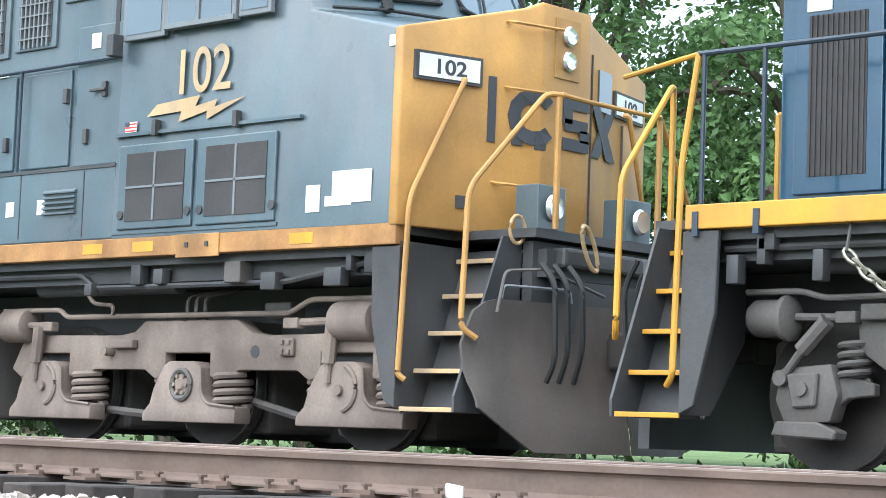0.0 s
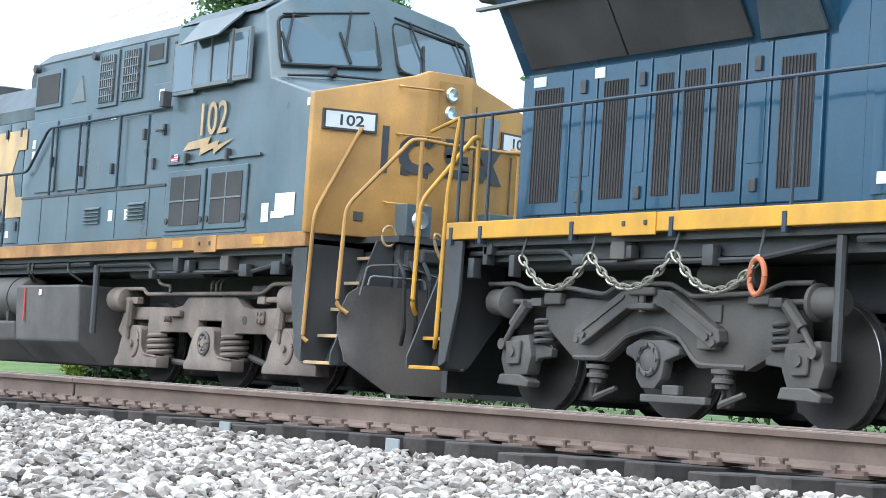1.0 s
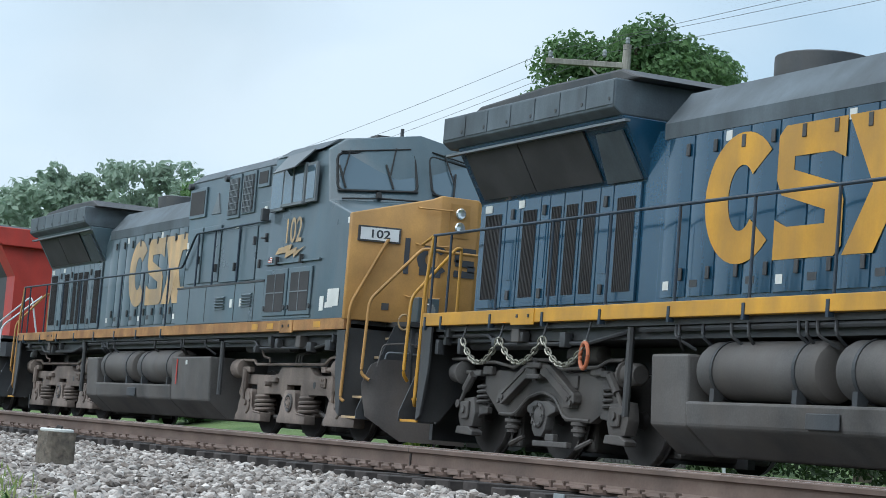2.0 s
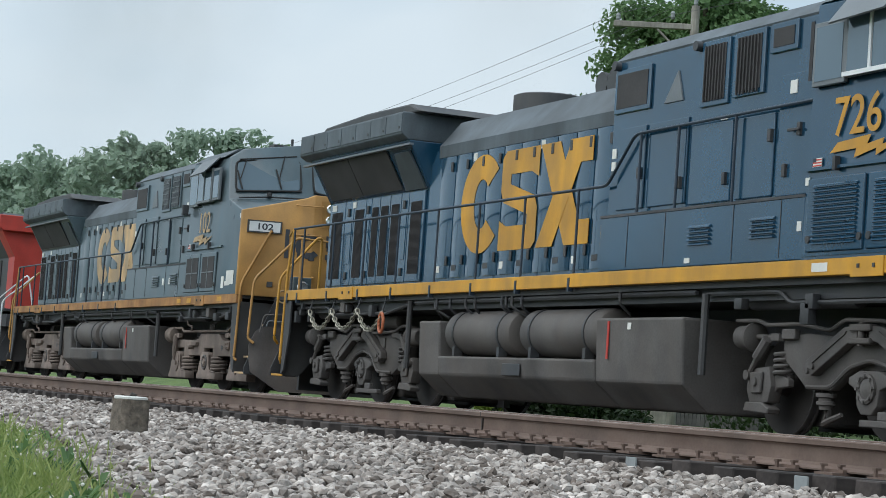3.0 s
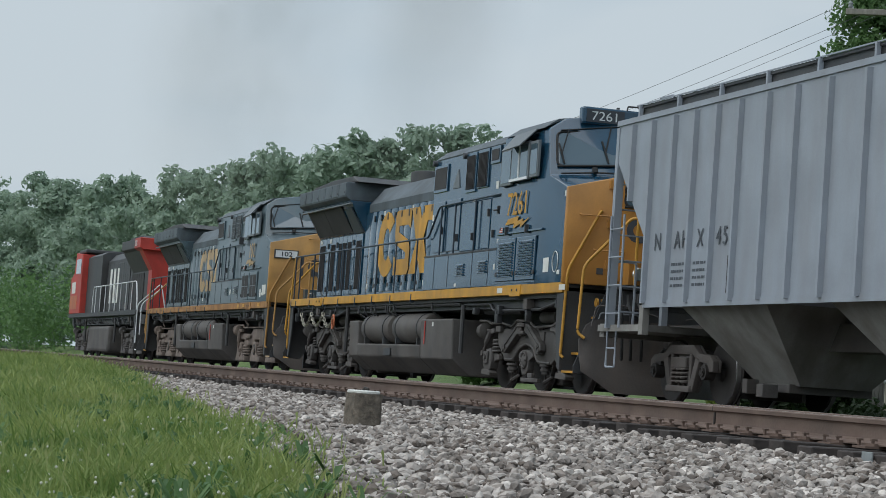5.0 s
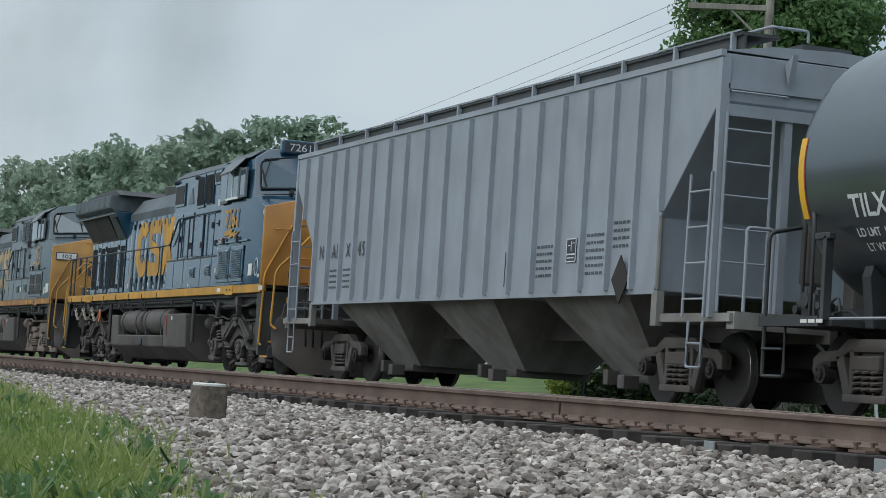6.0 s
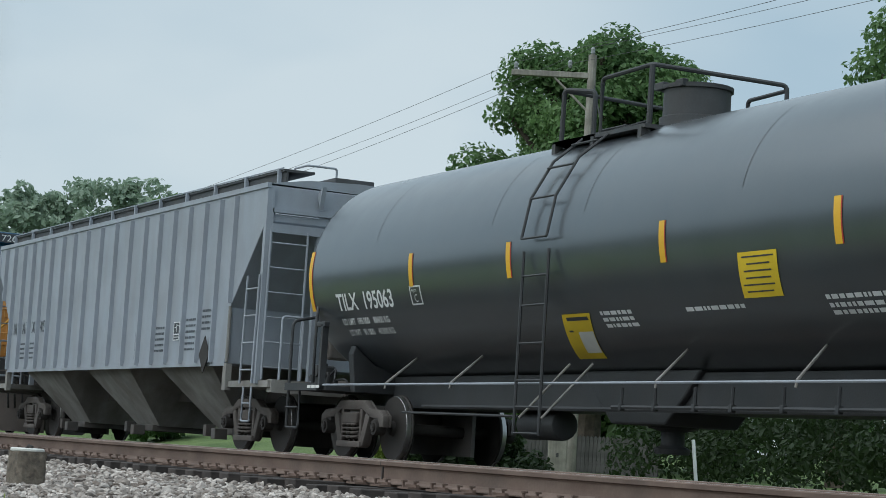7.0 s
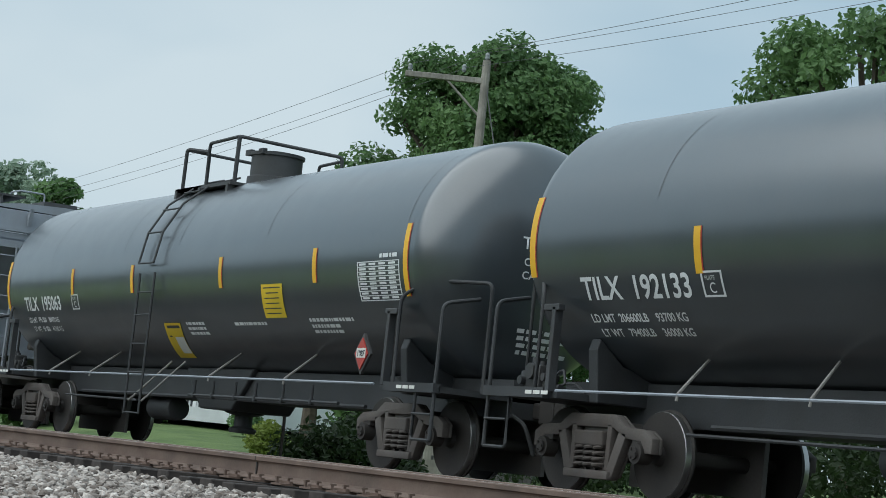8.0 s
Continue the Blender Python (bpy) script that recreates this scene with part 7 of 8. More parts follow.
    for s in (-1, 1):
        bm = prism_x(bmesh.new(), [(-1.05, 0.95), (1.05, 0.95), (1.12, 1.5), (1.08, 1.63), (0.75, 1.36), (0, 1.17), (-0.75, 1.36), (-1.08, 1.63), (-1.12, 1.5)], s * 6.98, s * 7.14)
        part("saddle", bevelled(bm, 0.012, 1), M_TANK_UNDER, car, "black saddle under the tank end")
        part("end_deck", boxes((s * 7.2, s * 8.6, -1.42, 1.42, 0.96, 1.03)), M_TANK_UNDER, car)
    part("sump", bevelled(prism(bmesh.new(), [(-1.3, 1.25), (1.3, 1.25), (1.0, 0.95), (0.6, 0.62), (-0.6, 0.62), (-1.0, 0.95)], -0.5, 0.5), 0.03), M_TANK_UNDER, car, "black sump under the belly")
    bm = bmesh.new()
    for xx in (-4.92, -2.93, 2.0, 4.53):
        tube(bm, [(xx, -1.51, 0.97), (xx, -1.5, 1.04), (xx - 0.45, -0.84, 1.44)], 0.016, 6)
    pieces("strut", bm, M_HOPPER_DIM, car, "pale strut from the side rail to the tank", True)
    bm = bmesh.new()
    rng = random.Random(9)
    tube(bm, [(-5.4, -0.7, 0.78), (5.4, -0.7, 0.78)], 0.03, 6)
    tube(bm, [(-5.4, -1.0, 0.68), (-2.0, -1.0, 0.66)], 0.02, 6)
    tube(bm, [(0.6, -1.2, 0.78), (5.6, -1.2, 0.78)], 0.025, 6)
    for xx in (0.8, 1.5, 2.3, 3.0, 3.9, 4.8):
        tube(bm, [(xx, -1.2, 1.0), (xx, -1.2, 0.76)], 0.02, 6)
        box(bm, xx - 0.03, xx + 0.03, -1.23, -1.17, 0.74, 0.82, 0.006)
    part("outlet_valve", lathe(bmesh.new(), [(0, 0.3), (0.2, 0.3), (0.22, 0.36), (0.14, 0.4), (0.14, 0.56), (0.3, 0.6), (0.3, 0.66), (0, 0.66)], 18, pose(0, 0, 0, 90, 0, 0)), M_TANK_UNDER, car, "black bottom outlet valve", smooth=True)
    part("air_reservoir", cylinder_x(bmesh.new(), -3.4, -2.4, -0.1, 0.6, 0.2, 16, 0.05), M_TANK_UNDER, car, "black air reservoir", smooth=True)
    pieces("brake_pipe", bm, M_TANK_UNDER, car, "", True)
    # ladder over the side
    bm = bmesh.new()
    for u in (0.0, 0.62):
        tube(bm, [on_tank(-1.05 + u, a, 0.1) for a in (2, 20, 40, 60, 78)], 0.018, 6)
        tube(bm, [(-1.05 + u, -1.56, 2.6), (-1.05 + u, -1.56, 0.42)], 0.02, 6)
    for a in (2, 20, 36, 52, 68):
        tube(bm, [on_tank(-1.05, a, 0.1), on_tank(-0.43, a, 0.1)], 0.014, 6)
    for z in (0.44, 0.75, 1.06, 1.5, 1.95, 2.3):
        tube(bm, [(-1.05, -1.56, z), (-0.43, -1.56, z)], 0.014, 6)
    pieces("ladder_bar", bm, M_TANK_UNDER, car, "", True)
    pieces("ladder_brace", tubes([(-0.95, -1.55, 0.62), (-0.95, -0.9, 1.3)], [(-0.4, -1.55, 0.62), (-0.4, -0.9, 1.3)], r=0.016), M_HOPPER_DIM, car, "pale brace", True)
    # dome and top platform
    bm = lathe(bmesh.new(), [(0, 4.05), (0.44, 4.05), (0.44, 4.24), (0.40, 4.26), (0.40, 4.58), (0.43, 4.58), (0.43, 4.63), (0.25, 4.66), (0, 4.66)], 28, Matrix.Translation((0.15, 0, 0)) @ pose(0, 0, 0, 90, 0, 0))
    dome = part("dome", bm, M_BLACK, car, "black manway dome", smooth=True)
    pieces("dome_lug", boxes((-0.15, 0.05, -0.42, -0.34, 4.58, 4.67), (0.25, 0.42, -0.38, -0.3, 4.58, 4.67), bevel=0.01), M_BLACK, dome)
    bm = boxes((-1.8, 0.4, -0.85, -0.50, 4.03, 4.08), (-1.8, 0.4, 0.5, 0.85, 4.08, 4.12), (-1.8, -0.75, -0.85, 0.85, 4.03, 4.08))
    for xx in (-1.75, -0.8, 0.3):
        box(bm, xx - 0.04, xx + 0.04, -0.86, -0.78, 3.8, 4.05)
    pf = part("platform", bm, M_BLACK, car, "black top platform")
    bm = bmesh.new()
    tube(bm, rounded([(-0.80, -0.75, 3.9), (-0.80, -0.75, 4.77), (0.34, -0.75, 4.79), (0.9, 0.75, 4.66), (0.9, 0.75, 4.2)], 0.07), 0.028, 8)
    tube(bm, [(0.32, -0.75, 3.92), (0.34, -0.75, 4.78)], 0.036, 8)
    tube(bm, rounded([(-1.76, -0.75, 3.87), (-1.74, -0.75, 4.75), (-1.4, -0.5, 4.72), (-1.4, -0.5, 4.0)], 0.06), 0.032, 8)
    tube(bm, rounded([(-1.74, -0.75, 4.74), (-1.74, 0.75, 4.7), (-1.74, 0.75, 4.1)], 0.06), 0.026, 8)
    tube(bm, rounded([(0.1, 0.75, 4.1), (0.1, 0.75, 4.58), (0.9, 0.75, 4.6)], 0.06), 0.026, 8)
    pieces("safety_railing", bm, M_TANK_UNDER, pf, "black tubular safety railing", True)
    for s in (-1, 1):
        bm = bmesh.new()
        tube(bm, rounded([(s * 7.55, -1.48, 1.05), (s * 7.55, -1.48, 2.1), (s * 7.9, -1.3, 2.3), (s * 8.7, -0.9, 2.3), (s * 8.7, -0.9, 1.0)], 0.1), 0.024, 8)
        tube(bm, rounded([(s * 8.55, -1.45, 0.4), (s * 8.55, -1.45, 2.0), (s * 8.62, -1.0, 2.1)], 0.1), 0.024, 8)
        tube(bm, rounded([(s * 8.1, -1.45, 1.0), (s * 8.1, -1.45, 0.4), (s * 8.55, -1.45, 0.4)], 0.04), 0.02, 6)
        tube(bm, rounded([(s * 8.1, -1.47, 0.7), (s * 8.55, -1.47, 0.7)], 0.04), 0.016, 6)
        pieces("end_handrail", bm, M_TANK_UNDER, car, "black end handrail", True)
        bm = boxes((s * 7.26, s * 7.33, -1.5, -1.40, 1.02, 1.92), (s * 7.2, s * 7.5, -1.5, -1.42, 1.88, 1.95), bevel=0.008)
        part("bolster_web", bm, M_BLACK, car)
        part("end_beam", boxes((s * 7.35, s * 8.6, -1.5, -1.4, 0.95, 1.06)), M_TANK_UNDER, car)
        for k in range(3):
            part("beam_word", boxes((s * 7.7 + 0.16 * k, s * 7.7 + 0.16 * k + 0.13, -1.505, -1.499, 0.985, 1.025)), M_LABEL, car)
        if s < 0:
            bm = boxes((-8.30, -8.02, -1.15, -0.95, 1.05, 1.33), (-8.0, -7.88, -1.12, -0.98, 1.08, 1.24), (-8.46, -8.32, -1.12, -0.96, 1.1, 1.27), bevel=0.02)
            cylinder_y(bm, -8.16, -1.2, -0.9, 1.26, 0.09, 12)
            cylinder_y(bm, -8.38, -1.18, -0.94, 1.16, 0.05, 10)
            cylinder_y(bm, -7.94, -1.16, -0.96, 1.2, 0.045, 10)
            cylinder_x(bm, -8.5, -7.8, -1.0, 1.10, 0.035, 8)
            cylinder_z(bm, -8.24, -1.06, 1.3, 1.42, 0.05, 10)
            cylinder_z(bm, -8.1, -1.06, 1.3, 1.38, 0.035, 10)
            part("brake_valve", bm, M_BLACK, car, "dark cast brake valve on the end deck", smooth=True)
            pieces("brake_pipe", tubes(rounded([(-7.9, -1.06, 1.2), (-7.6, -1.1, 1.3), (-7.4, -1.2, 1.12)], 0.1), rounded([(-7.9, -1.0, 1.12), (-7.6, -0.95, 1.16), (-7.3, -1.0, 1.05)], 0.1), r=0.015), M_BLACK, car, "", True)
        coupler(car, s * 8.75, s)
        part("air_hose", tubes(rounded([(s * 8.6, -0.4, 0.8), (s * 8.9, -0.4, 0.7), (s * 9.0, -0.3, 0.35)], 0.1), r=0.025), M_RUBBER, car, smooth=True)
    for w, y0, z0, sz in ((mark, HEAD_Y, HEAD_Z, 0.21), ("CAPY", HEAD_Y + 0.04, HEAD_Z - 0.2, 0.13), ("CAPY", HEAD_Y + 0.03, HEAD_Z - 0.36, 0.13)):
        ob = lettering("end_mark", w, sz, Matrix(), M_WHITE, tank, "", 1.0, 0.002, 0.0)
        for v in ob.data.vertices:
            v.co = on_head(y0 + v.co.x, z0 + v.co.z)
    for r_ in range(4):
        rng = random.Random(40 + r_)
        xx = 0.02 * r_
        while xx < (0.62, 0.75, 0.6, 0.7)[r_]:
            u = rng.uniform(0.05, 0.15)
            zz = HEAD_Z - 1.0 - 0.085 * r_
            panel_bm = bmesh.new()
            panel_bm.faces.new([panel_bm.verts.new(on_head(HEAD_Y + 0.1 + p, q)) for p, q in ((xx, zz), (xx + u, zz), (xx + u, zz + 0.05), (xx, zz + 0.05))])
            part("stencil", panel_bm, M_WHITE, tank)
            xx += u + 0.03
    freight_truck(car, -7.02, M_CAST)
    freight_truck(car, 7.02, M_CAST)
    return car


hopper_car(32.72)
tank_car(50.66, "TILX 195063", "LD LMT  195 000    88400 KG", "LT WT   91 000    41300 KG", True)
tank_car(69.0, "TILX 192133", "LD LMT  206600LB    93700 KG", "LT WT   79400LB    36000 KG", False)


def lead_locomotive(x):
    """The black and red locomotive at the head, its cab leading."""
    lo = thing("locomotive", "black and red diesel locomotive with an orange-red nose at the head", "locomotive", "diesel locomotives at the head of the train")
    TRAIN.append((lo, x))
    part("underframe", boxes((-19.6, 0.9, -1.35, 1.35, 1.3, 1.64)), M_BLACK, lo)
    part("side_sill", boxes((-19.5, 0.0, -1.56, -1.44, 1.63, 1.80), (-19.5, 0.0, 1.44, 1.56, 1.63, 1.80)), M_BLACK, lo)
    part("walkway", boxes((-20.2, 0.85, -1.44, 1.44, 1.72, 1.79)), M_BLACK, lo)
    bm = prism_x(bmesh.new(), [(-1.03, 1.8), (1.03, 1.8), (1.03, 3.95), (0.75, 4.25), (-0.75, 4.25), (-1.03, 3.95)], -11.6, -4.9)
    hood = part("engine_hood", bevelled(bm, 0.02), M_BLACK, lo, "black engine hood")
    each("hood_door", [(-11.5 + 0.56 * i, -10.97 + 0.56 * i, -1.06, -1.03, 1.92, 3.8) for i in range(11)], M_BLACK, hood, bevel=0.008)
    part("emblem", boxes((-10.6, -10.1, -1.068, -1.06, 2.2, 3.6), (-9.6, -9.1, -1.068, -1.06, 2.2, 3.6), (-8.6, -8.2, -1.068, -1.06, 2.2, 3.6)), M_LABEL, hood, "plain white painted bars")
    bm = prism_x(bmesh.new(), [(-1.0, 1.8), (1.0, 1.8), (1.0, 3.3), (1.42, 4.02), (-1.42, 4.02), (-1.0, 3.3)], -4.9, -0.35)
    rad = part("radiator_hood", bm, M_BLACK, lo)
    part("red_end", prism_x(bmesh.new(), [(-1.01, 1.8), (1.01, 1.8), (1.01, 3.3), (1.43, 4.03), (-1.43, 4.03), (-1.01, 3.3)], -1.15, -0.33), M_RED, rad, "red painted rear end")
    each("radiator_door", [(-4.8 + 0.56 * i, -4.28 + 0.56 * i, -1.03, -1.0, 1.9, 3.25) for i in range(5)], M_GRILLE, rad, bevel=0.008)
    wing = part("radiator_wing", bevelled(prism_x(bmesh.new(), [(-1.54, 4.1), (-1.42, 4.02), (1.42, 4.02), (1.54, 4.1), (1.54, 4.44), (-1.54, 4.44)], -4.7, -0.15), 0.02), M_BLACK, lo, "black radiator housing")
    part("red_wing_end", bevelled(prism_x(bmesh.new(), [(-1.55, 4.09), (-1.43, 4.01), (1.43, 4.01), (1.55, 4.09), (1.55, 4.45), (-1.55, 4.45)], -1.5, -0.13), 0.02), M_RED, wing, "red painted end of the radiator housing")
    lettering("road_number", "2853", 0.3, pose(-1.4, -1.556, 4.16), M_WHITE, wing, "white road number", stretch=0.9)
    part("fan_cowl", prism(bmesh.new(), [(-4.5, 4.44), (-4.0, 4.58), (-1.2, 4.58), (-0.8, 4.44)], -1.3, 1.3), M_BLACK, wing)
    part("equipment_room", bevelled(prism_x(bmesh.new(), [(-1.3, 1.8), (1.3, 1.8), (1.3, 4.22), (1.08, 4.36), (-1.08, 4.36), (-1.3, 4.22)], -16.0, -11.6), 0.02), M_BLACK, lo)
    cab = part("cab", bevelled(prism(bmesh.new(), [(-16.0, 1.8), (-16.0, 4.4), (-18.2, 4.5), (-18.5, 3.65), (-19.5, 3.4), (-19.5, 1.8)], -1.56, 1.56), 0.03), M_RED, lo, "orange-red cab")
    part("cab_roof", boxes((-18.2, -15.9, -1.45, 1.45, 4.46, 4.62), bevel=0.05), M_BLACK, cab)
    part("side_window", boxes((-17.9, -16.3, -1.575, -1.56, 3.55, 4.2)), M_GLASS, cab)
    part("nose_stripe", boxes((-19.4, -17.0, -1.57, -1.56, 2.0, 2.6)), M_ORANGE, cab)
    part("emblem", boxes((-18.9, -17.7, -1.575, -1.566, 2.7, 3.2)), M_LABEL, cab, "plain white painted bar")
    bm = boxes((-12.8, -7.0, -1.5, 1.5, 0.2, 1.24))
    part("fuel_tank", bevelled(bm, 0.12), M_UNDER, lo, "black fuel tank")
    bm = tubes(rounded([(-0.15, -1.5, 1.2), (-0.2, -1.5, 2.2), (-0.6, -1.5, 2.86), (-12.0, -1.5, 2.86), (-12.2, -1.5, 2.5), (-12.2, -1.5, 1.8)], 0.2), r=0.022)
    for i in range(8):
        tube(bm, [(-1.6 - 1.4 * i, -1.5, 1.7), (-1.6 - 1.4 * i, -1.5, 2.86)], 0.018, 6)
    part("handrail", bm, M_WHITE, lo, "white painted handrails", smooth=True)
    bm = tubes(rounded([(0.05, -1.5, 0.6), (0.05, -1.5, 2.0), (0.7, -0.8, 2.8), (0.75, -0.6, 1.8)], 0.15), rounded([(0.68, -1.46, 0.9), (0.68, -1.46, 2.0), (0.9, -0.6, 2.8)], 0.15), r=0.022)
    part("end_handrail", bm, M_WHITE, lo, "white end handrails", smooth=True)
    end_steps(lo, 0.03, 0.63, M_WHITE, M_BLACK)
    pedestal_truck(lo, -2.88, M_UNDER)
    pedestal_truck(lo, -16.82, M_UNDER)
    coupler(lo, 0.95, 1)
    under_pipes(lo, 21)
    part("exhaust_stack", boxes((-8.4, -7.4, -0.4, 0.4, 4.2, 4.6), bevel=0.04), M_BLACK, lo)
    return lo


lead_locomotive(-22.3)


# ---- trees, pole, house and grass ----
def spot(turn, far, z=None):
    """A place seen from the camera's stand at that turn and distance."""
    a = radians(turn)
    x, y = EYE.x - far * math.sin(a), EYE.y + far * math.cos(a)
    return Vector((x, y, hollow(x, y) if z is None else z))


def leaf_mesh(name, blobs, count, size, seed, material, squash=0.8):
    """Leaves as small bent quads strewn through and over round clumps."""
    rng = np.random.default_rng(seed)
    blobs = np.array(blobs)
    w = blobs[:, 3] ** 2
    pick = rng.choice(len(blobs), count, p=w / w.sum())
    d = rng.normal(size=(count, 3))
    d /= np.linalg.norm(d, axis=1)[:, None]
    rad = blobs[pick, 3] * (0.35 + 0.75 * rng.random(count) ** 0.7)
    c = blobs[pick, :3] + d * rad[:, None] * np.array([1, 1, squash])
    nrm = d + rng.normal(size=(count, 3)) * 0.7 + np.array([0, 0, 0.35])
    nrm /= np.linalg.norm(nrm, axis=1)[:, None]
    t = np.cross(nrm, rng.normal(size=(count, 3)))
    t /= np.linalg.norm(t, axis=1)[:, None]
    b = np.cross(nrm, t)
    s = (size * (0.6 + 0.8 * rng.random(count)))[:, None]
    v = np.stack([c - t * s, c + b * s * 0.55 + nrm * s * 0.15, c + t * s, c - b * s * 0.55 + nrm * s * 0.15], 1).reshape(-1, 3)
    f = np.arange(count * 4).reshape(-1, 4)
    me = bpy.data.meshes.new(name)
    me.from_pydata(v.tolist(), [], f.tolist())
    me.materials.append(material)
    return me


def crown_blobs(rng, h0, h1, width, n, small=0.2, big=0.36):
    out = []
    for i in range(n):
        u = rng.random()
        z = h0 + (h1 - h0) * u
        env = width * math.sqrt(max(0.03, 1 - ((u - 0.42) / 0.62) ** 2)) * 0.88
        a, r = rng.uniform(0, 2 * math.pi), env * math.sqrt(rng.uniform(0.1, 1))
        out.append((r * math.cos(a), r * math.sin(a), z, rng.uniform(small, big) * width))
    return out


def tree(place, height, width, seed, leaves, size, label, base=0.3, material=None, clumps=34, lump=1.0):
    rng = random.Random(seed)
    t = thing("tree", label, "tree", "trees beyond the tracks", m=Matrix.Translation(place))
    blobs = crown_blobs(rng, height * base, height * 0.95, width, clumps, 0.12 * lump, 0.27 * lump)
    bm = bmesh.new()
    r0 = 0.02 * height + 0.06
    pts = [Vector((0, 0, -0.2)), Vector((rng.uniform(-.1, .1), rng.uniform(-.1, .1), height * 0.25)), Vector((rng.uniform(-.3, .3), rng.uniform(-.3, .3), height * 0.55)), Vector((0, 0, height * 0.85))]
    for (a, b), (ra, rb) in zip(zip(pts, pts[1:]), ((r0 * 1.3, r0 * 0.9), (r0 * 0.9, r0 * 0.6), (r0 * 0.6, r0 * 0.15))):
        q = (b - a).normalized().to_track_quat("Z", "Y")
        ring = [[bm.verts.new(p + q @ Vector((math.cos(k * math.pi / 4) * r, math.sin(k * math.pi / 4) * r, 0))) for k in range(8)] for p, r in ((a, ra), (b, rb))]
        for k in range(8):
            bm.faces.new((ring[0][k], ring[0][(k + 1) % 8], ring[1][(k + 1) % 8], ring[1][k]))
    for x, y, z, r in blobs[::2]:
        s = pts[1].lerp(pts[2], rng.random())
        tube(bm, [s, s.lerp(Vector((x, y, z)), 0.5) + Vector((0, 0, 0.3)), Vector((x, y, z))], r0 * 0.25, 5)
    part("trunk", bm, M_BARK, t, "brown trunk with limbs", smooth=True)
    c = new("crown", leaf_mesh("crown", blobs, leaves, size, seed, material or M_LEAF))
    c.parent = t
    return t


# one broad tree behind the pole, others to both sides
tree(spot(60.1, 60), 12.6, 4.45, 3, 105000, 0.095, "broad leafy green maple tree behind the utility pole", 0.2, clumps=260, lump=0.78)
tree(spot(57.1, 66), 10.6, 1.5, 31, 9000, 0.10, "slender green tree beside a broad maple", 0.3, clumps=34)
tree(spot(64.3, 62), 7.6, 1.6, 32, 7000, 0.10, "small green tree beside a broad maple", 0.45, clumps=28)
tree(spot(49.8, 50), 12.5, 4.1, 4, 38000, 0.10, "tall leafy green tree with a rounded crown", 0.15, clumps=80)
tree(spot(46.0, 46), 12.8, 4.2, 5, 30000, 0.10, "tall leafy green tree among bushes", 0.1, clumps=80)
tree(spot(39.5, 42), 14.5, 4.8, 6, 36000, 0.10, "tall bright green tree with dense leaves", 0.05, clumps=90)
tree(spot(32.5, 42), 14.0, 4.6, 7, 30000, 0.10, "tall green tree with drooping leaves", 0.05, clumps=80)
tree(spot(25.0, 44), 12.0, 4.4, 8, 12000, 0.15, "green tree at the edge of a yard", 0.1)
tree(spot(68.0, 118), 14.2, 4.0, 9, 9000, 0.24, "leafy tree top far behind the train", 0.2)
tree(spot(71.8, 105), 11.2, 3.6, 10, 9000, 0.22, "rounded light green tree far behind the train", 0.2)
tree(spot(69.6, 128), 13.0, 3.6, 12, 8000, 0.24, "dark green tree far behind the train", 0.2)
tree(spot(53.5, 62), 8.6, 2.6, 13, 10000, 0.11, "low leafy tree in a yard", 0.1)


def woods(name, label, trees, leaves, size, seed, material):
    """Far woods: many crowns in one mesh."""
    rng = random.Random(seed)
    blobs = []
    for p, h, w in trees:
        for x, y, z, r in crown_blobs(rng, h * 0.1, h * 0.98, w, 70, 0.11, 0.24):
            blobs.append((p.x + x, p.y + y, p.z + z, r))
    return tagged(new(name, leaf_mesh(name, blobs, leaves, size, seed, material)), label, "woods", kind="stuff")


rng = random.Random(17)
hill = []
for turn, up, far in ((86.8, 3.6, 330), (85.6, 4.0, 290), (84.4, 4.3, 250), (83.4, 4.1, 240), (82.2, 4.4, 220), (81.0, 4.6, 205), (80.0, 4.75, 195), (79.0, 4.9, 185), (78.1, 5.4, 178), (77.1, 5.8, 170),
                      (76.2, 6.2, 165), (75.2, 5.9, 165), (74.2, 6.3, 165), (73.3, 6.4, 160), (72.4, 6.5, 160), (70.9, 5.4, 170), (69.5, 4.8, 180), (66.5, 4.6, 180), (64.5, 5.0, 170)):
    p = spot(turn, far)
    hill.append((p, EYE.z + far * math.tan(radians(up + 0.3)) - p.z, 0.030 * far))
    q = spot(turn + rng.uniform(-0.5, 0.5), far + 14)
    hill.append((q, (EYE.z + far * math.tan(radians(up + 0.35)) - q.z) * rng.uniform(0.9, 1.0), 0.026 * far))
    hill.append((spot(turn + 0.5, far - 22), (far * math.tan(radians(up))) * rng.uniform(0.5, 0.75), 0.018 * far))
woods("hillside_woods", "green wooded hillside beyond the railway, haze in its leaf colour", hill, 230000, 0.33, 18, M_LEAF_HAZED)
# Unseen trees added behind and beside the camera to darken reflections.
back = [(Vector((-420 + 9 * i + rng.uniform(-2, 2), -62 + rng.uniform(-6, 6), -1.6)), rng.uniform(9, 13), 5.0) for i in range(58)]
back += [(Vector((78 + rng.uniform(-6, 6), -56 + 8 * i + rng.uniform(-2, 2), -1.2)), rng.uniform(10, 15), 5.0) for i in range(16) if not 46 < 8 * i < 62]
woods("woods_behind", "unseen dark trees added around the camera to darken reflections", back, 56000, 0.6, 19, M_LEAF_SHADED)


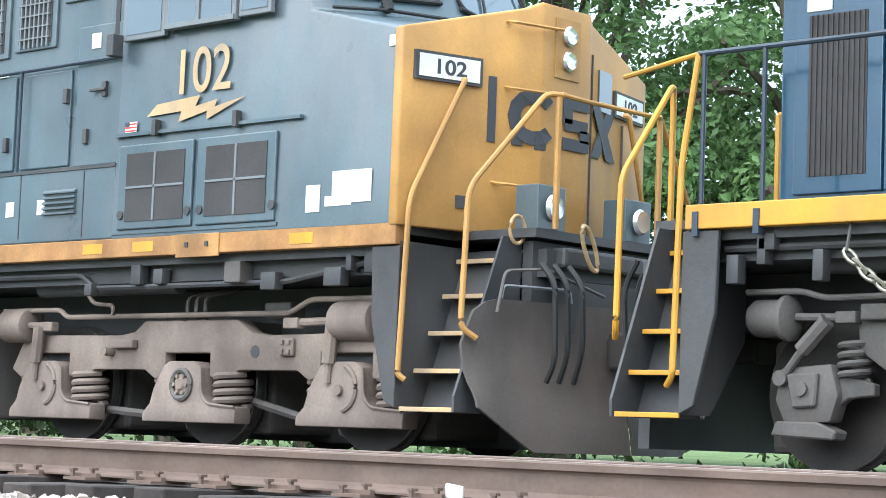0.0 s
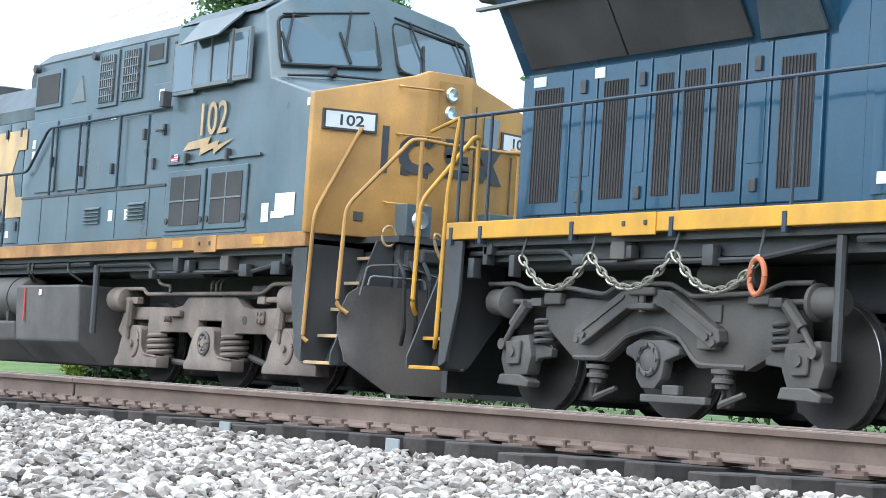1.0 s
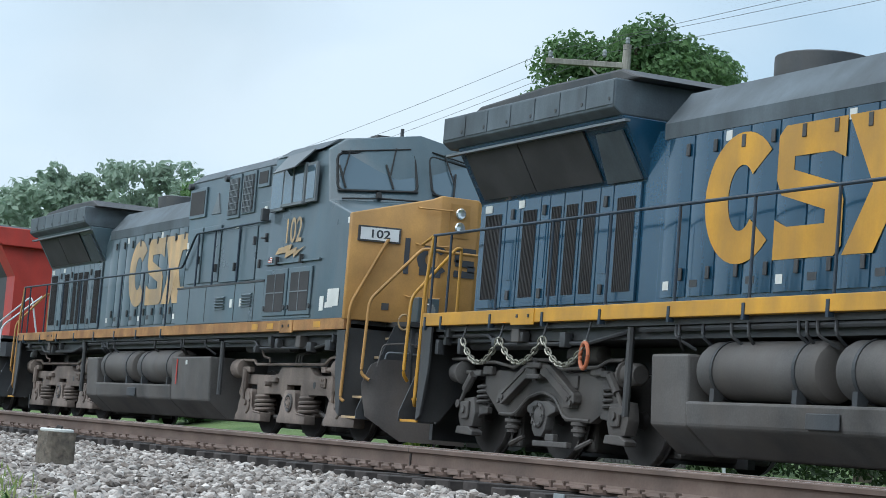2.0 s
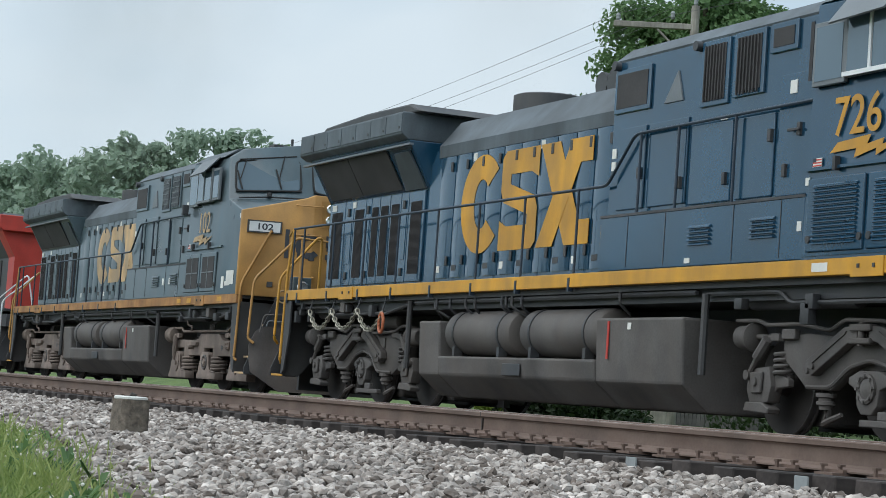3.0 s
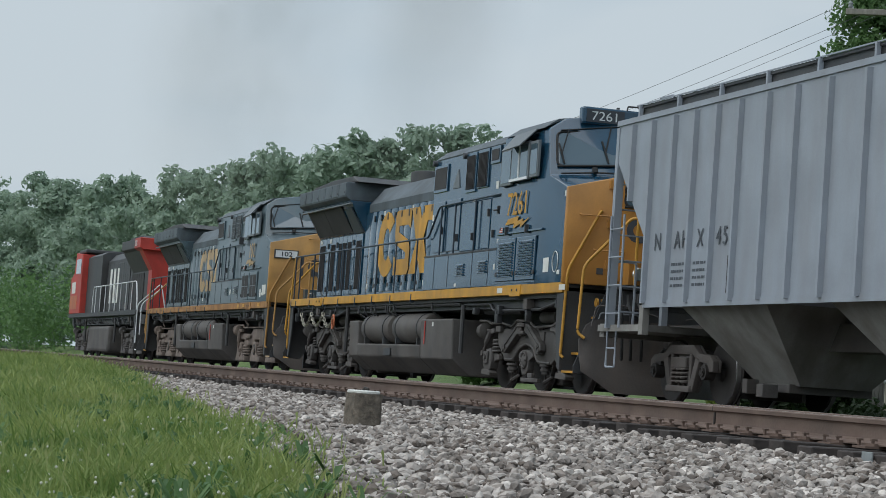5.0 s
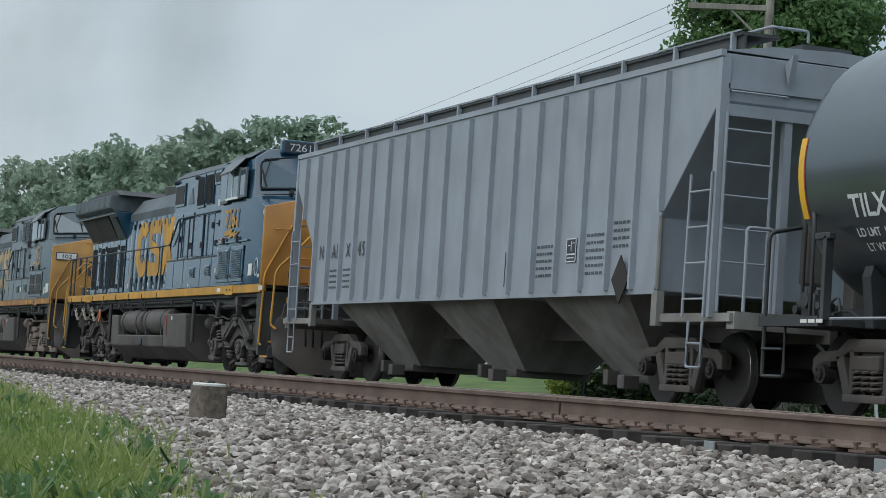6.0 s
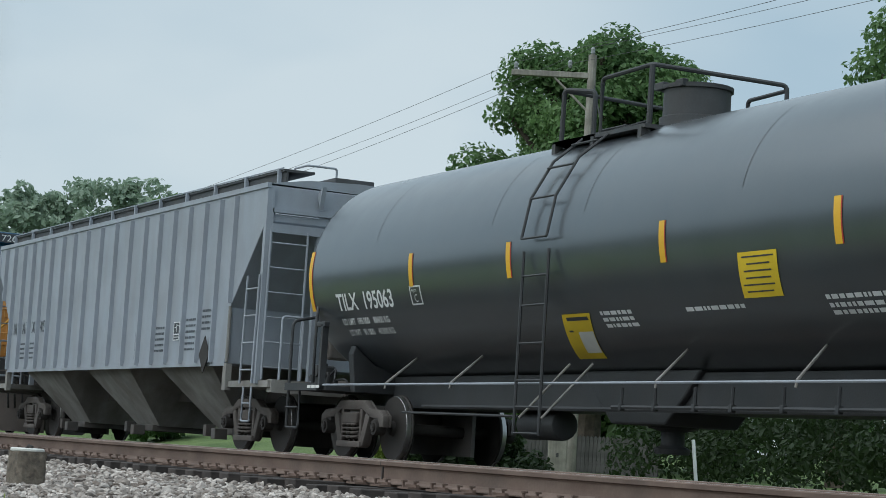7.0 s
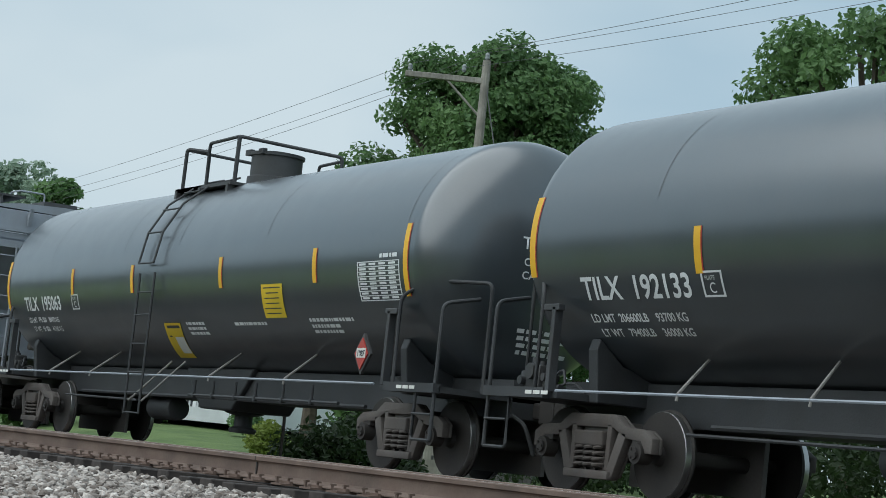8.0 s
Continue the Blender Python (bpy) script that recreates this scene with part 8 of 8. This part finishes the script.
def bush(place, w, h, seed, label, material=None, leaves=2600, size=0.07):
    rng = random.Random(seed)
    blobs = [(rng.uniform(-w, w) * 0.8, rng.uniform(-w, w) * 0.5, h * rng.uniform(0.2, 0.75), h * rng.uniform(0.2, 0.36)) for _ in range(int(10 + w * 4))]
    o = new("bush", leaf_mesh("bush", blobs, leaves, size, seed, material or M_LEAF))
    o.matrix_basis = Matrix.Translation(place)
    return tagged(o, label, "bush", "bushes beyond the tracks")


M_LEAF_LIME = leaf_material("lime_leaves", (0.14, 0.19, 0.03), (0.26, 0.32, 0.07))
k = 0
for turn, far, w, h in ((14, 26, 4, 2.6), (20, 27, 4, 3.0), (26, 28, 4, 3.2), (32, 29, 4, 3.2), (38, 30, 4.5, 3.4), (44, 33, 4.5, 3.2), (48.5, 36, 4, 2.8), (52, 39, 3.5, 2.4), (55, 44, 3.5, 2.6), (57.4, 47, 3, 2.4), (58.6, 66, 3.5, 3.4), (60.4, 68, 3.5, 3.6), (62.2, 66, 2.5, 3.0),
                        (63.6, 40, 1.0, 1.6), (62.3, 42, 0.9, 1.9), (71.6, 75, 1.6, 2.0), (72.3, 88, 2.0, 3.0), (73.6, 96, 3.5, 4.0), (74.6, 108, 6.0, 5.0), (76.4, 118, 7, 5), (78.2, 128, 7, 6), (80, 140, 7, 7), (81.6, 150, 7, 7), (83.2, 165, 8, 8), (84.6, 190, 8, 9), (85.8, 220, 9, 9)):
    # Near bushes take the shade-coloured leaves, so gaps under the train go dark.
    bush(spot(turn, far), w, h, 100 + k, "dense green bushes beyond the tracks, shade painted into the near ones", M_LEAF_SHADED if far < 60 else None, leaves=int(3600 if far < 60 else 2600), size=0.075 if far < 60 else 0.2)
    k += 1
bush(spot(65.5, 60), 0.8, 1.1, 140, "round yellow-green garden bush", M_LEAF_LIME, 2600, 0.06)
bush(spot(66.0, 72), 0.7, 1.2, 141, "round green garden bush", None, 2200, 0.06)
bush(spot(68.1, 78), 1.0, 1.0, 142, "clipped green garden bush", None, 2600, 0.06)


def utility_pole():
    p = spot(60.53, 52)
    t = thing("utility_pole", "weathered wooden utility pole with one side arm", "utility pole", m=Matrix.Translation((p.x, p.y, 0)))
    g, top = p.z, 10.25
    bm = lathe(bmesh.new(), [(0, g - 0.3), (0.15, g - 0.3), (0.145, g + 2), (0.105, top), (0.0, top + 0.02)], 14, pose(0, 0, 0, 90, 0, 0))
    part("pole", bm, M_POLE, t, "grey weathered pole", smooth=True)
    u = Vector((-math.cos(radians(60.53)), -math.sin(radians(60.53)), 0))
    a, b = Vector((0, 0, 9.72)), Vector((0, 0, 9.72)) + u * 1.95
    m = Matrix.Translation((a + b) / 2) @ u.to_track_quat("X", "Z").to_matrix().to_4x4()
    part("side_arm", bevelled(boxes((-1.05, 1.02, -0.07, 0.07, -0.07, 0.07)), 0.01, 1), M_POLE, t, "wooden side arm", at=m)
    part("brace", tubes([a + Vector((0, 0, -0.95)), a + u * 0.95 + Vector((0, 0, -0.05))], r=0.03), M_POLE, t)
    tip = b + Vector((0, 0, 0.0))
    for q in (tip + Vector((0, 0, 0.07)) - u * 0.06, Vector((0, 0, top)), Vector((0, 0, 9.9)) + u * 0.55):
        bm = lathe(bmesh.new(), [(0, 0), (0.03, 0), (0.06, 0.05), (0.05, 0.1), (0.06, 0.14), (0.03, 0.2), (0, 0.2)], 10, Matrix.Translation(q) @ pose(0, 0, 0, 90, 0, 0))
        part("insulator", bm, M_TIE_GREY, t, "grey insulator", smooth=True)
    part("guy_wire", tubes([(0, 0, 9.8), (2.6, 1.0, 0.2)], r=0.016, n=5), M_WIRE, t)
    return p, u


pole_at, pole_u = utility_pole()


def wire(start, far_x, far_z, near_x, near_z, sag):
    bm = bmesh.new()
    for ex, ez in ((far_x, far_z), (near_x, near_z)):
        pts = []
        for i in range(25):
            s = i / 24
            pts.append((start.x + (ex - start.x) * s, start.y, start.z + (ez - start.z) * s - sag * 4 * s * (1 - s)))
        tube(bm, pts, 0.006, 5)
    return tagged(part("overhead_wire", bm, M_WIRE), "thin dark overhead wire strung from a utility pole", "wire", "overhead wires")


for off, z, sg in ((1.9, 9.98, 0.7), (0.0, 10.45, 0.8), (0.5, 10.02, 0.85)):
    q = Vector((pole_at.x, pole_at.y, 0)) + pole_u * off
    wire(Vector((q.x, q.y, z)), -112, z - 1.6, 12, z + 0.6, sg)


def house():
    p = spot(66.3, 84)
    t = thing("house", "white clapboard house with a railed porch behind a lawn", "house", m=Matrix.Translation((p.x, p.y, p.z)) @ pose(0, 0, 0, 0, 0, 24))
    wm = surface("white_clapboard", (0.62, 0.64, 0.64), 0.7, var=0.06)
    wall = part("wall", boxes((-6, 6, -4, 4, 0, 4.6)), wm, t, "white clapboard walls")
    board = None
    for i in range(20):
        m = pose(0, -4.0, 0.1 + 0.22 * i)
        if board is None:
            board = part("clapboard", prism_x(bmesh.new(), [(0, 0), (-0.03, 0.0), (-0.008, 0.22), (0, 0.22)], -6, 6), wm, wall, at=m)
        else:
            share("clapboard", board, wall, m)
    part("roof", prism_x(bmesh.new(), [(-4.6, 4.5), (0, 6.6), (4.6, 4.5), (4.6, 4.7), (0, 6.85), (-4.6, 4.7)], -6.4, 6.4), M_ROOF, t, "grey shingle roof")
    for x in (-4.2, -1.4, 3.6):
        w = part("window", boxes((x - 0.55, x + 0.55, -4.07, -4.0, 1.0, 2.5)), M_WHITE, t)
        part("pane", boxes((x - 0.45, x + 0.45, -4.08, -4.06, 1.1, 1.72), (x - 0.45, x + 0.45, -4.08, -4.06, 1.78, 2.4)), M_GLASS, w)
    d = part("door", boxes((0.9, 1.9, -4.06, -4.0, 0.5, 2.6)), M_DARKTEXT, t)
    porch = part("porch", boxes((-1.0, 6.0, -6.2, -4.0, 0.0, 0.5), (-1.0, 6.0, -6.3, -4.0, 3.0, 3.2)), wm, t, "white porch")
    for x in (-0.9, 1.4, 3.6, 5.9):
        part("porch_post", boxes((x - 0.07, x + 0.07, -6.15, -6.0, 0.5, 3.0)), M_WHITE, porch)
    part("porch_rail", boxes((-1.0, 6.0, -6.12, -6.04, 1.32, 1.4)), M_WHITE, porch)
    bal = None
    for i in range(34):
        m = pose(-0.9 + 0.2 * i, -6.08, 0.5)
        if bal is None:
            bal = part("baluster", boxes((-0.025, 0.025, -0.025, 0.025, 0, 0.85)), M_WHITE, porch, at=m)
        else:
            share("baluster", bal, porch, m)


house()


def yard_fence():
    p = spot(60.0, 58)
    t = thing("wooden_fence", "dark weathered board fence in a yard", "fence", m=Matrix.Translation((p.x, p.y, p.z)) @ pose(0, 0, 0, 0, 0, 14))
    b = None
    for i in range(34):
        m = pose(-2.6 + i * 0.155, 0, 0.05, 0, 0, 0)
        if b is None:
            b = part("board", prism(bmesh.new(), [(-0.07, 0), (0.07, 0), (0.07, 0.95), (0.0, 1.0), (-0.07, 0.95)], -0.012, 0.012), M_FENCE, t, at=m)
        else:
            share("board", b, t, m)
    for z in (0.25, 0.72):
        part("rail", boxes((-2.7, 2.7, 0.012, 0.06, z, z + 0.09)), M_FENCE, t)


yard_fence()


def pedestal_cabinet():
    p = spot(60.88, 51)
    t = thing("utility_cabinet", "grey metal utility cabinet beside a wooden pole", "cabinet", m=Matrix.Translation((p.x, p.y, p.z)) @ pose(0, 0, 0, 0, 0, 61))
    h = 0.80 - p.z
    b = part("body", boxes((-0.23, 0.23, -0.2, 0.2, -0.1, h - 0.08), bevel=0.03), M_POLE, t)
    part("lid", boxes((-0.26, 0.26, -0.23, 0.23, h - 0.08, h), bevel=0.02), M_TIE_GREY, t, "pale grey lid")
    part("latch", boxes((-0.03, 0.03, -0.215, -0.2, h * 0.5, h * 0.5 + 0.1), bevel=0.004), M_BLACK, b)


pedestal_cabinet()


def yard_lamp():
    """A yard light: a white bell shade on an arm of a thin pole."""
    p = spot(45.7, 33)
    t = thing("yard_lamp", "yard light with a white bell shade on a thin grey pole", "lamp", m=Matrix.Translation((p.x, p.y, 0)))
    part("pole", tubes([(0, 0, p.z - 0.2), (0, 0, 7.2)], r=0.05, n=10), M_POLE, t, smooth=True)
    u = Vector((-math.cos(radians(45.7)), -math.sin(radians(45.7)), 0)) * 0.22
    part("arm", tubes([(0, 0, 6.9), u + Vector((0, 0, 6.78))], r=0.025), M_TIE_GREY, t, smooth=True)
    bm = lathe(bmesh.new(), [(0, 6.85), (0.11, 6.85), (0.12, 6.62), (0.2, 6.48), (0.21, 6.38), (0.17, 6.24), (0, 6.2)], 18, Matrix.Translation(u) @ pose(0, 0, 0, 90, 0, 0))
    part("shade", bm, M_WHITE, t, "white bell-shaped shade", smooth=True)


yard_lamp()


def thin_post(turn, far, top, lean, material, label):
    p = spot(turn, far)
    bm = tubes([(0, 0, -0.2), (lean, 0, top - p.z)], r=0.03, n=8)
    tagged(part("post", bm, material, at=Matrix.Translation(p), smooth=True), label, "post")


thin_post(64.95, 38, 1.0, 0.0, M_TIE, "thin dark metal post at the edge of a lawn")
thin_post(56.95, 34, 0.62, -0.35, M_WHITE, "thin white stake leaning in the grass")


def marker_block():
    x, y = -16.75, -8.05
    t = thing("concrete_block", "small weathered concrete block standing on the ballast", "concrete block", m=pose(x, y, hollow(x, y) - 0.0, 0, 0, 12))
    bm = bmesh.new()
    bmesh.ops.create_cube(bm, size=1, matrix=Matrix.Translation((0, 0, 0.15)) @ Matrix.Diagonal((0.25, 0.25, 0.30, 1)))
    bmesh.ops.subdivide_edges(bm, edges=bm.edges[:], cuts=7, use_grid_fill=True)
    for v in bm.verts:
        c = Vector((v.co.x, v.co.y, 0))
        if c.length > 0.155:
            v.co.x, v.co.y = (c * (0.155 / c.length)).xy
        v.co += Vector((noise.noise(v.co * 14), noise.noise(v.co * 14 + Vector((5, 0, 0))), 0.4 * noise.noise(v.co * 12))) * 0.012
    part("body", bm, M_CONCRETE, t, "rough brown-grey concrete", smooth=True)
    bm = bmesh.new()
    cylinder_z(bm, 0, 0, 0.295, 0.325, 0.135, 18)
    part("cap", bevelled(bm, 0.008, 1), M_LABEL, t, "pale worn top")
    part("stub", tubes([(-0.02, 0, 0.32), (0.02, 0, 0.345), (0.06, 0.01, 0.335)], r=0.012), M_WHEEL, t)


marker_block()


def loose_stone():
    bm = boxes((-0.04, 0.04, -0.03, 0.03, -0.028, 0.036), bevel=0.008)
    for v in bm.verts:
        v.co *= 1 + 0.18 * noise.noise(v.co * 25)
    o = part("white_stone", bm, M_LABEL, at=pose(-6.36, -5.50, -0.108, 0, 6, 35))
    tagged(o, "white squarish stone lying against the foot of the rail", "stone")


loose_stone()


def grass():
    rng = np.random.default_rng(23)
    n = 150000
    x = -6 - 60 * rng.random(n * 2) ** 2.0
    y = -12.9 + rng.random(n * 2) * 9
    keep = []
    for i in range(n * 2):
        e = edge_y(x[i])
        if y[i] < e - 0.1 + 0.6 * rng.random() ** 4 and y[i] > -12.54 - 0.2 and (EYE.y + abs(x[i]) * 0.085) < y[i]:
            keep.append(i)
        if len(keep) >= n:
            break
    V, F = [], []
    for i in keep:
        px, py = x[i], y[i]
        e = edge_y(px)
        far = abs(px)
        patch = 0.5 + 0.5 * noise.noise((px * 0.5, py * 0.9, 2))
        clump = max(0.0, noise.noise((px * 1.7, py * 2.3, 5)))
        h = (0.04 + 0.20 * patch * rng.random() + 0.26 * clump * rng.random() + 0.04 * rng.random()) * (0.6 + 0.4 * min(1, (e + 0.3 - py) / 0.8)) * (0.85 + min(0.7, far / 60))
        w = 0.004 + 0.00035 * far
        a = rng.uniform(0, 6.28)
        lean = rng.normal(0, 0.5, 2) * h
        z = hollow(px, py) - 0.01
        dx, dy = w * math.cos(a), w * math.sin(a)
        k = len(V)
        V += [(px - dx, py - dy, z), (px + dx, py + dy, z), (px + dx * 0.7 + lean[0] * 0.4, py + dy * 0.7 + lean[1] * 0.4, z + h * 0.6), (px - dx * 0.7 + lean[0] * 0.4, py - dy * 0.7 + lean[1] * 0.4, z + h * 0.6),
              (px + lean[0], py + lean[1], z + h)]
        F += [(k, k + 1, k + 2, k + 3), (k + 3, k + 2, k + 4)]
    me = bpy.data.meshes.new("grass")
    me.from_pydata(V, [], F)
    me.materials.append(M_GRASS)
    tagged(new("grass", me), "rough green grass beside the ballast", "grass", kind="stuff")
    V, F = [], []
    r4 = random.Random(44)
    for _ in range(5200):
        px = -6.5 - 34 * r4.random() ** 1.6
        py = -12.5 + 7.0 * r4.random()
        if py > edge_y(px) - 0.05 + 0.35 * r4.random() ** 3 or py < EYE.y + abs(px) * 0.085:
            continue
        if noise.noise((px * 0.5, py * 0.9, 4)) < r4.uniform(-0.3, 0.45):
            continue
        z = hollow(px, py) - 0.01
        tall = r4.uniform(0.07, 0.22)
        for j in range(r4.randint(5, 9)):
            a, u = r4.uniform(0, 6.28), r4.uniform(0.5, 1.0) * tall
            w = 0.010 + 0.0004 * abs(px)
            ox, oy, sx, sy = math.cos(a), math.sin(a), -math.sin(a) * w, math.cos(a) * w
            k = len(V)
            for d, h, f in ((0.0, 0.0, 0.4), (0.22, 0.6, 1.0), (0.50, 0.95, 0.8), (0.85, 0.90, 0.1)):
                V += [(px + ox * d * u + sx * f, py + oy * d * u + sy * f, z + h * u), (px + ox * d * u - sx * f, py + oy * d * u - sy * f, z + h * u)]
            F += [(k, k + 1, k + 3, k + 2), (k + 2, k + 3, k + 5, k + 4), (k + 4, k + 5, k + 7, k + 6)]
    me = bpy.data.meshes.new("weeds")
    me.from_pydata(V, [], F)
    me.materials.append(M_LEAF)
    tagged(new("weeds", me), "broad-leaved green weeds in clumps among the grass", "weeds", kind="stuff")
    V, F = [], []
    r3 = random.Random(61)
    for _ in range(9000):
        px = -6 - 55 * r3.random() ** 1.8
        py = -12.6 + 8.5 * r3.random()
        if py > edge_y(px) + 0.5 * r3.random() ** 2 or py < EYE.y + abs(px) * 0.085:
            continue
        if noise.noise((px * 0.35, py * 0.7, 9)) < r3.uniform(-0.35, 0.25):
            continue
        h, w, a = r3.uniform(0.10, 0.24), 0.002 + 0.00025 * abs(px), r3.uniform(0, 6.28)
        lx, ly, z, k = r3.gauss(0, 0.25) * h, r3.gauss(0, 0.25) * h, hollow(px, py) - 0.01, len(V)
        dx, dy = w * math.cos(a), w * math.sin(a)
        V += [(px - dx, py - dy, z), (px + dx, py + dy, z), (px + lx * 0.7 + dx, py + ly * 0.7 + dy, z + h * 0.75), (px + lx * 0.7 - dx, py + ly * 0.7 - dy, z + h * 0.75),
              (px + lx * 0.9 + dx * 2, py + ly * 0.9 + dy * 2, z + h * 0.88), (px + lx * 0.9 - dx * 2, py + ly * 0.9 - dy * 2, z + h * 0.88), (px + lx, py + ly, z + h)]
        F += [(k, k + 1, k + 2, k + 3), (k + 3, k + 2, k + 4, k + 5), (k + 5, k + 4, k + 6)]
    me = bpy.data.meshes.new("grass_stalks")
    me.from_pydata(V, [], F)
    me.materials.append(M_STRAW)
    tagged(new("grass_stalks", me), "pale seed stalks standing in the rough grass", "grass", kind="stuff")
    bm = bmesh.new()
    r2 = random.Random(6)
    for _ in range(560):
        px = -6.5 - 9 * r2.random() ** 1.6
        py = -12.2 + 3.4 * r2.random()
        if py > edge_y(px) or py < EYE.y + abs(px) * 0.08:
            continue
        z = hollow(px, py) + r2.uniform(0.07, 0.16)
        s = r2.uniform(0.006, 0.010)
        bmesh.ops.create_icosphere(bm, subdivisions=1, radius=s, matrix=Matrix.Translation((px, py, z)))
    tagged(part("clover_blossoms", bm, M_CLOVER), "small white clover blossoms in the grass", "flowers", kind="stuff")


grass()


# ---- exhaust smoke over the two stacks ----
def smoke_material(name, rx, rz, thick, tint):
    m, n, l, p = shader(name)
    co = n.new("ShaderNodeTexCoord").outputs["Object"]
    mp = n.new("ShaderNodeMapping")
    mp.inputs["Scale"].default_value = (1 / rx, 0.0, 1 / rz)
    l.new(co, mp.inputs["Vector"])
    ln = n.new("ShaderNodeVectorMath")
    ln.operation = "LENGTH"
    l.new(mp.outputs["Vector"], ln.inputs[0])
    fall = n.new("ShaderNodeMapRange")
    fall.interpolation_type = "SMOOTHSTEP"
    for key, v in (("From Min", 0.98), ("From Max", 0.1), ("To Min", 0.0), ("To Max", thick)):
        fall.inputs[key].default_value = v
    l.new(ln.outputs["Value"], fall.inputs["Value"])
    wisp = n.new("ShaderNodeMapRange")
    for key, v in (("From Min", 0.35), ("From Max", 0.65), ("To Min", 0.25), ("To Max", 1.0)):
        wisp.inputs[key].default_value = v
    l.new(noise_node(n, l, co, 0.35, 3.0, (1, 1, 0.8)), wisp.inputs["Value"])
    mul = n.new("ShaderNodeMath")
    mul.operation = "MULTIPLY"
    l.new(fall.outputs["Result"], mul.inputs[0])
    l.new(wisp.outputs["Result"], mul.inputs[1])
    l.new(mul.outputs["Value"], p.inputs["Alpha"])
    p.inputs["Base Color"].default_value = (*tint, 1)
    p.inputs["Roughness"].default_value, p.inputs["Specular IOR Level"].default_value = 1.0, 0.0
    return m


def exhaust_smoke(x, rx, rz, thick, lean, tint):
    """A thin drifting plume that rises from a stack."""
    bm = bmesh.new()
    bmesh.ops.create_uvsphere(bm, u_segments=28, v_segments=18, radius=1)
    for v in bm.verts:
        v.co = Vector((v.co.x * rx, v.co.y * rx * 0.25, v.co.z * rz))
    o = part("exhaust_smoke", bm, smoke_material("exhaust_haze", rx, rz, thick, tint), smooth=True)
    tagged(o, "thin grey-brown diesel exhaust smoke rising from a stack", "smoke", "exhaust plumes")
    SMOKE.append((o, x, 4.7 + rz * 0.8, lean))


SMOKE = []
exhaust_smoke(22.3 - 12.6, 2.2, 6.0, 0.19, 8, (0.40, 0.38, 0.36))
exhaust_smoke(-12.6, 4.2, 8.0, 0.15, 14, (0.48, 0.44, 0.40))


# ---- motion ----
def run_at(t):
    """How far the train has come at t seconds, smoothly between the known times."""
    k = len(RUN)
    i = max(0, min(k - 2, sum(1 for a, _ in RUN if a <= t) - 1))

    def slope(j):
        a, b = max(0, j - 1), min(k - 1, j + 1)
        return (RUN[b][1] - RUN[a][1]) / (RUN[b][0] - RUN[a][0])

    (t0, s0), (t1, s1) = RUN[i], RUN[i + 1]
    h = t1 - t0
    u = (t - t0) / h
    return ((2 * u ** 3 - 3 * u ** 2 + 1) * s0 + (u ** 3 - 2 * u ** 2 + u) * h * slope(i) + (3 * u ** 2 - 2 * u ** 3) * s1 + (u ** 3 - u ** 2) * h * slope(i + 1))


def flatten(top):
    """Parts lie at most two levels under their thing."""
    for a in list(top.children):
        for b in list(a.children):
            for c in list(b.children):
                c.matrix_basis = b.matrix_basis @ c.matrix_basis
                c.parent = a
                for d in list(c.children):
                    d.matrix_basis = c.matrix_basis @ d.matrix_basis
                    d.parent = a


for car, _ in TRAIN:
    flatten(car)


def motions():
    steps = [i * 0.1 for i in range(81)]
    fine = [i * 2 / 30 for i in range(121)]
    for car, x in TRAIN:
        walk(car, [(t, pose(x - run_at(t), FAR_Y, 0)) for t in steps])
    for puff, x, z, lean in SMOKE:
        walk(puff, [(t, pose(x - run_at(t), FAR_Y, z) @ pose(0, 0, 0, 0, 0, 72) @ pose(0, 0, 0, 0, lean, 0)) for t in steps])
    for wheel, x, z, r in WHEELS:
        walk(wheel, [(t, pose(x, 0, z, 0, -math.degrees(run_at(t) / r), 0)) for t in fine])


motions()
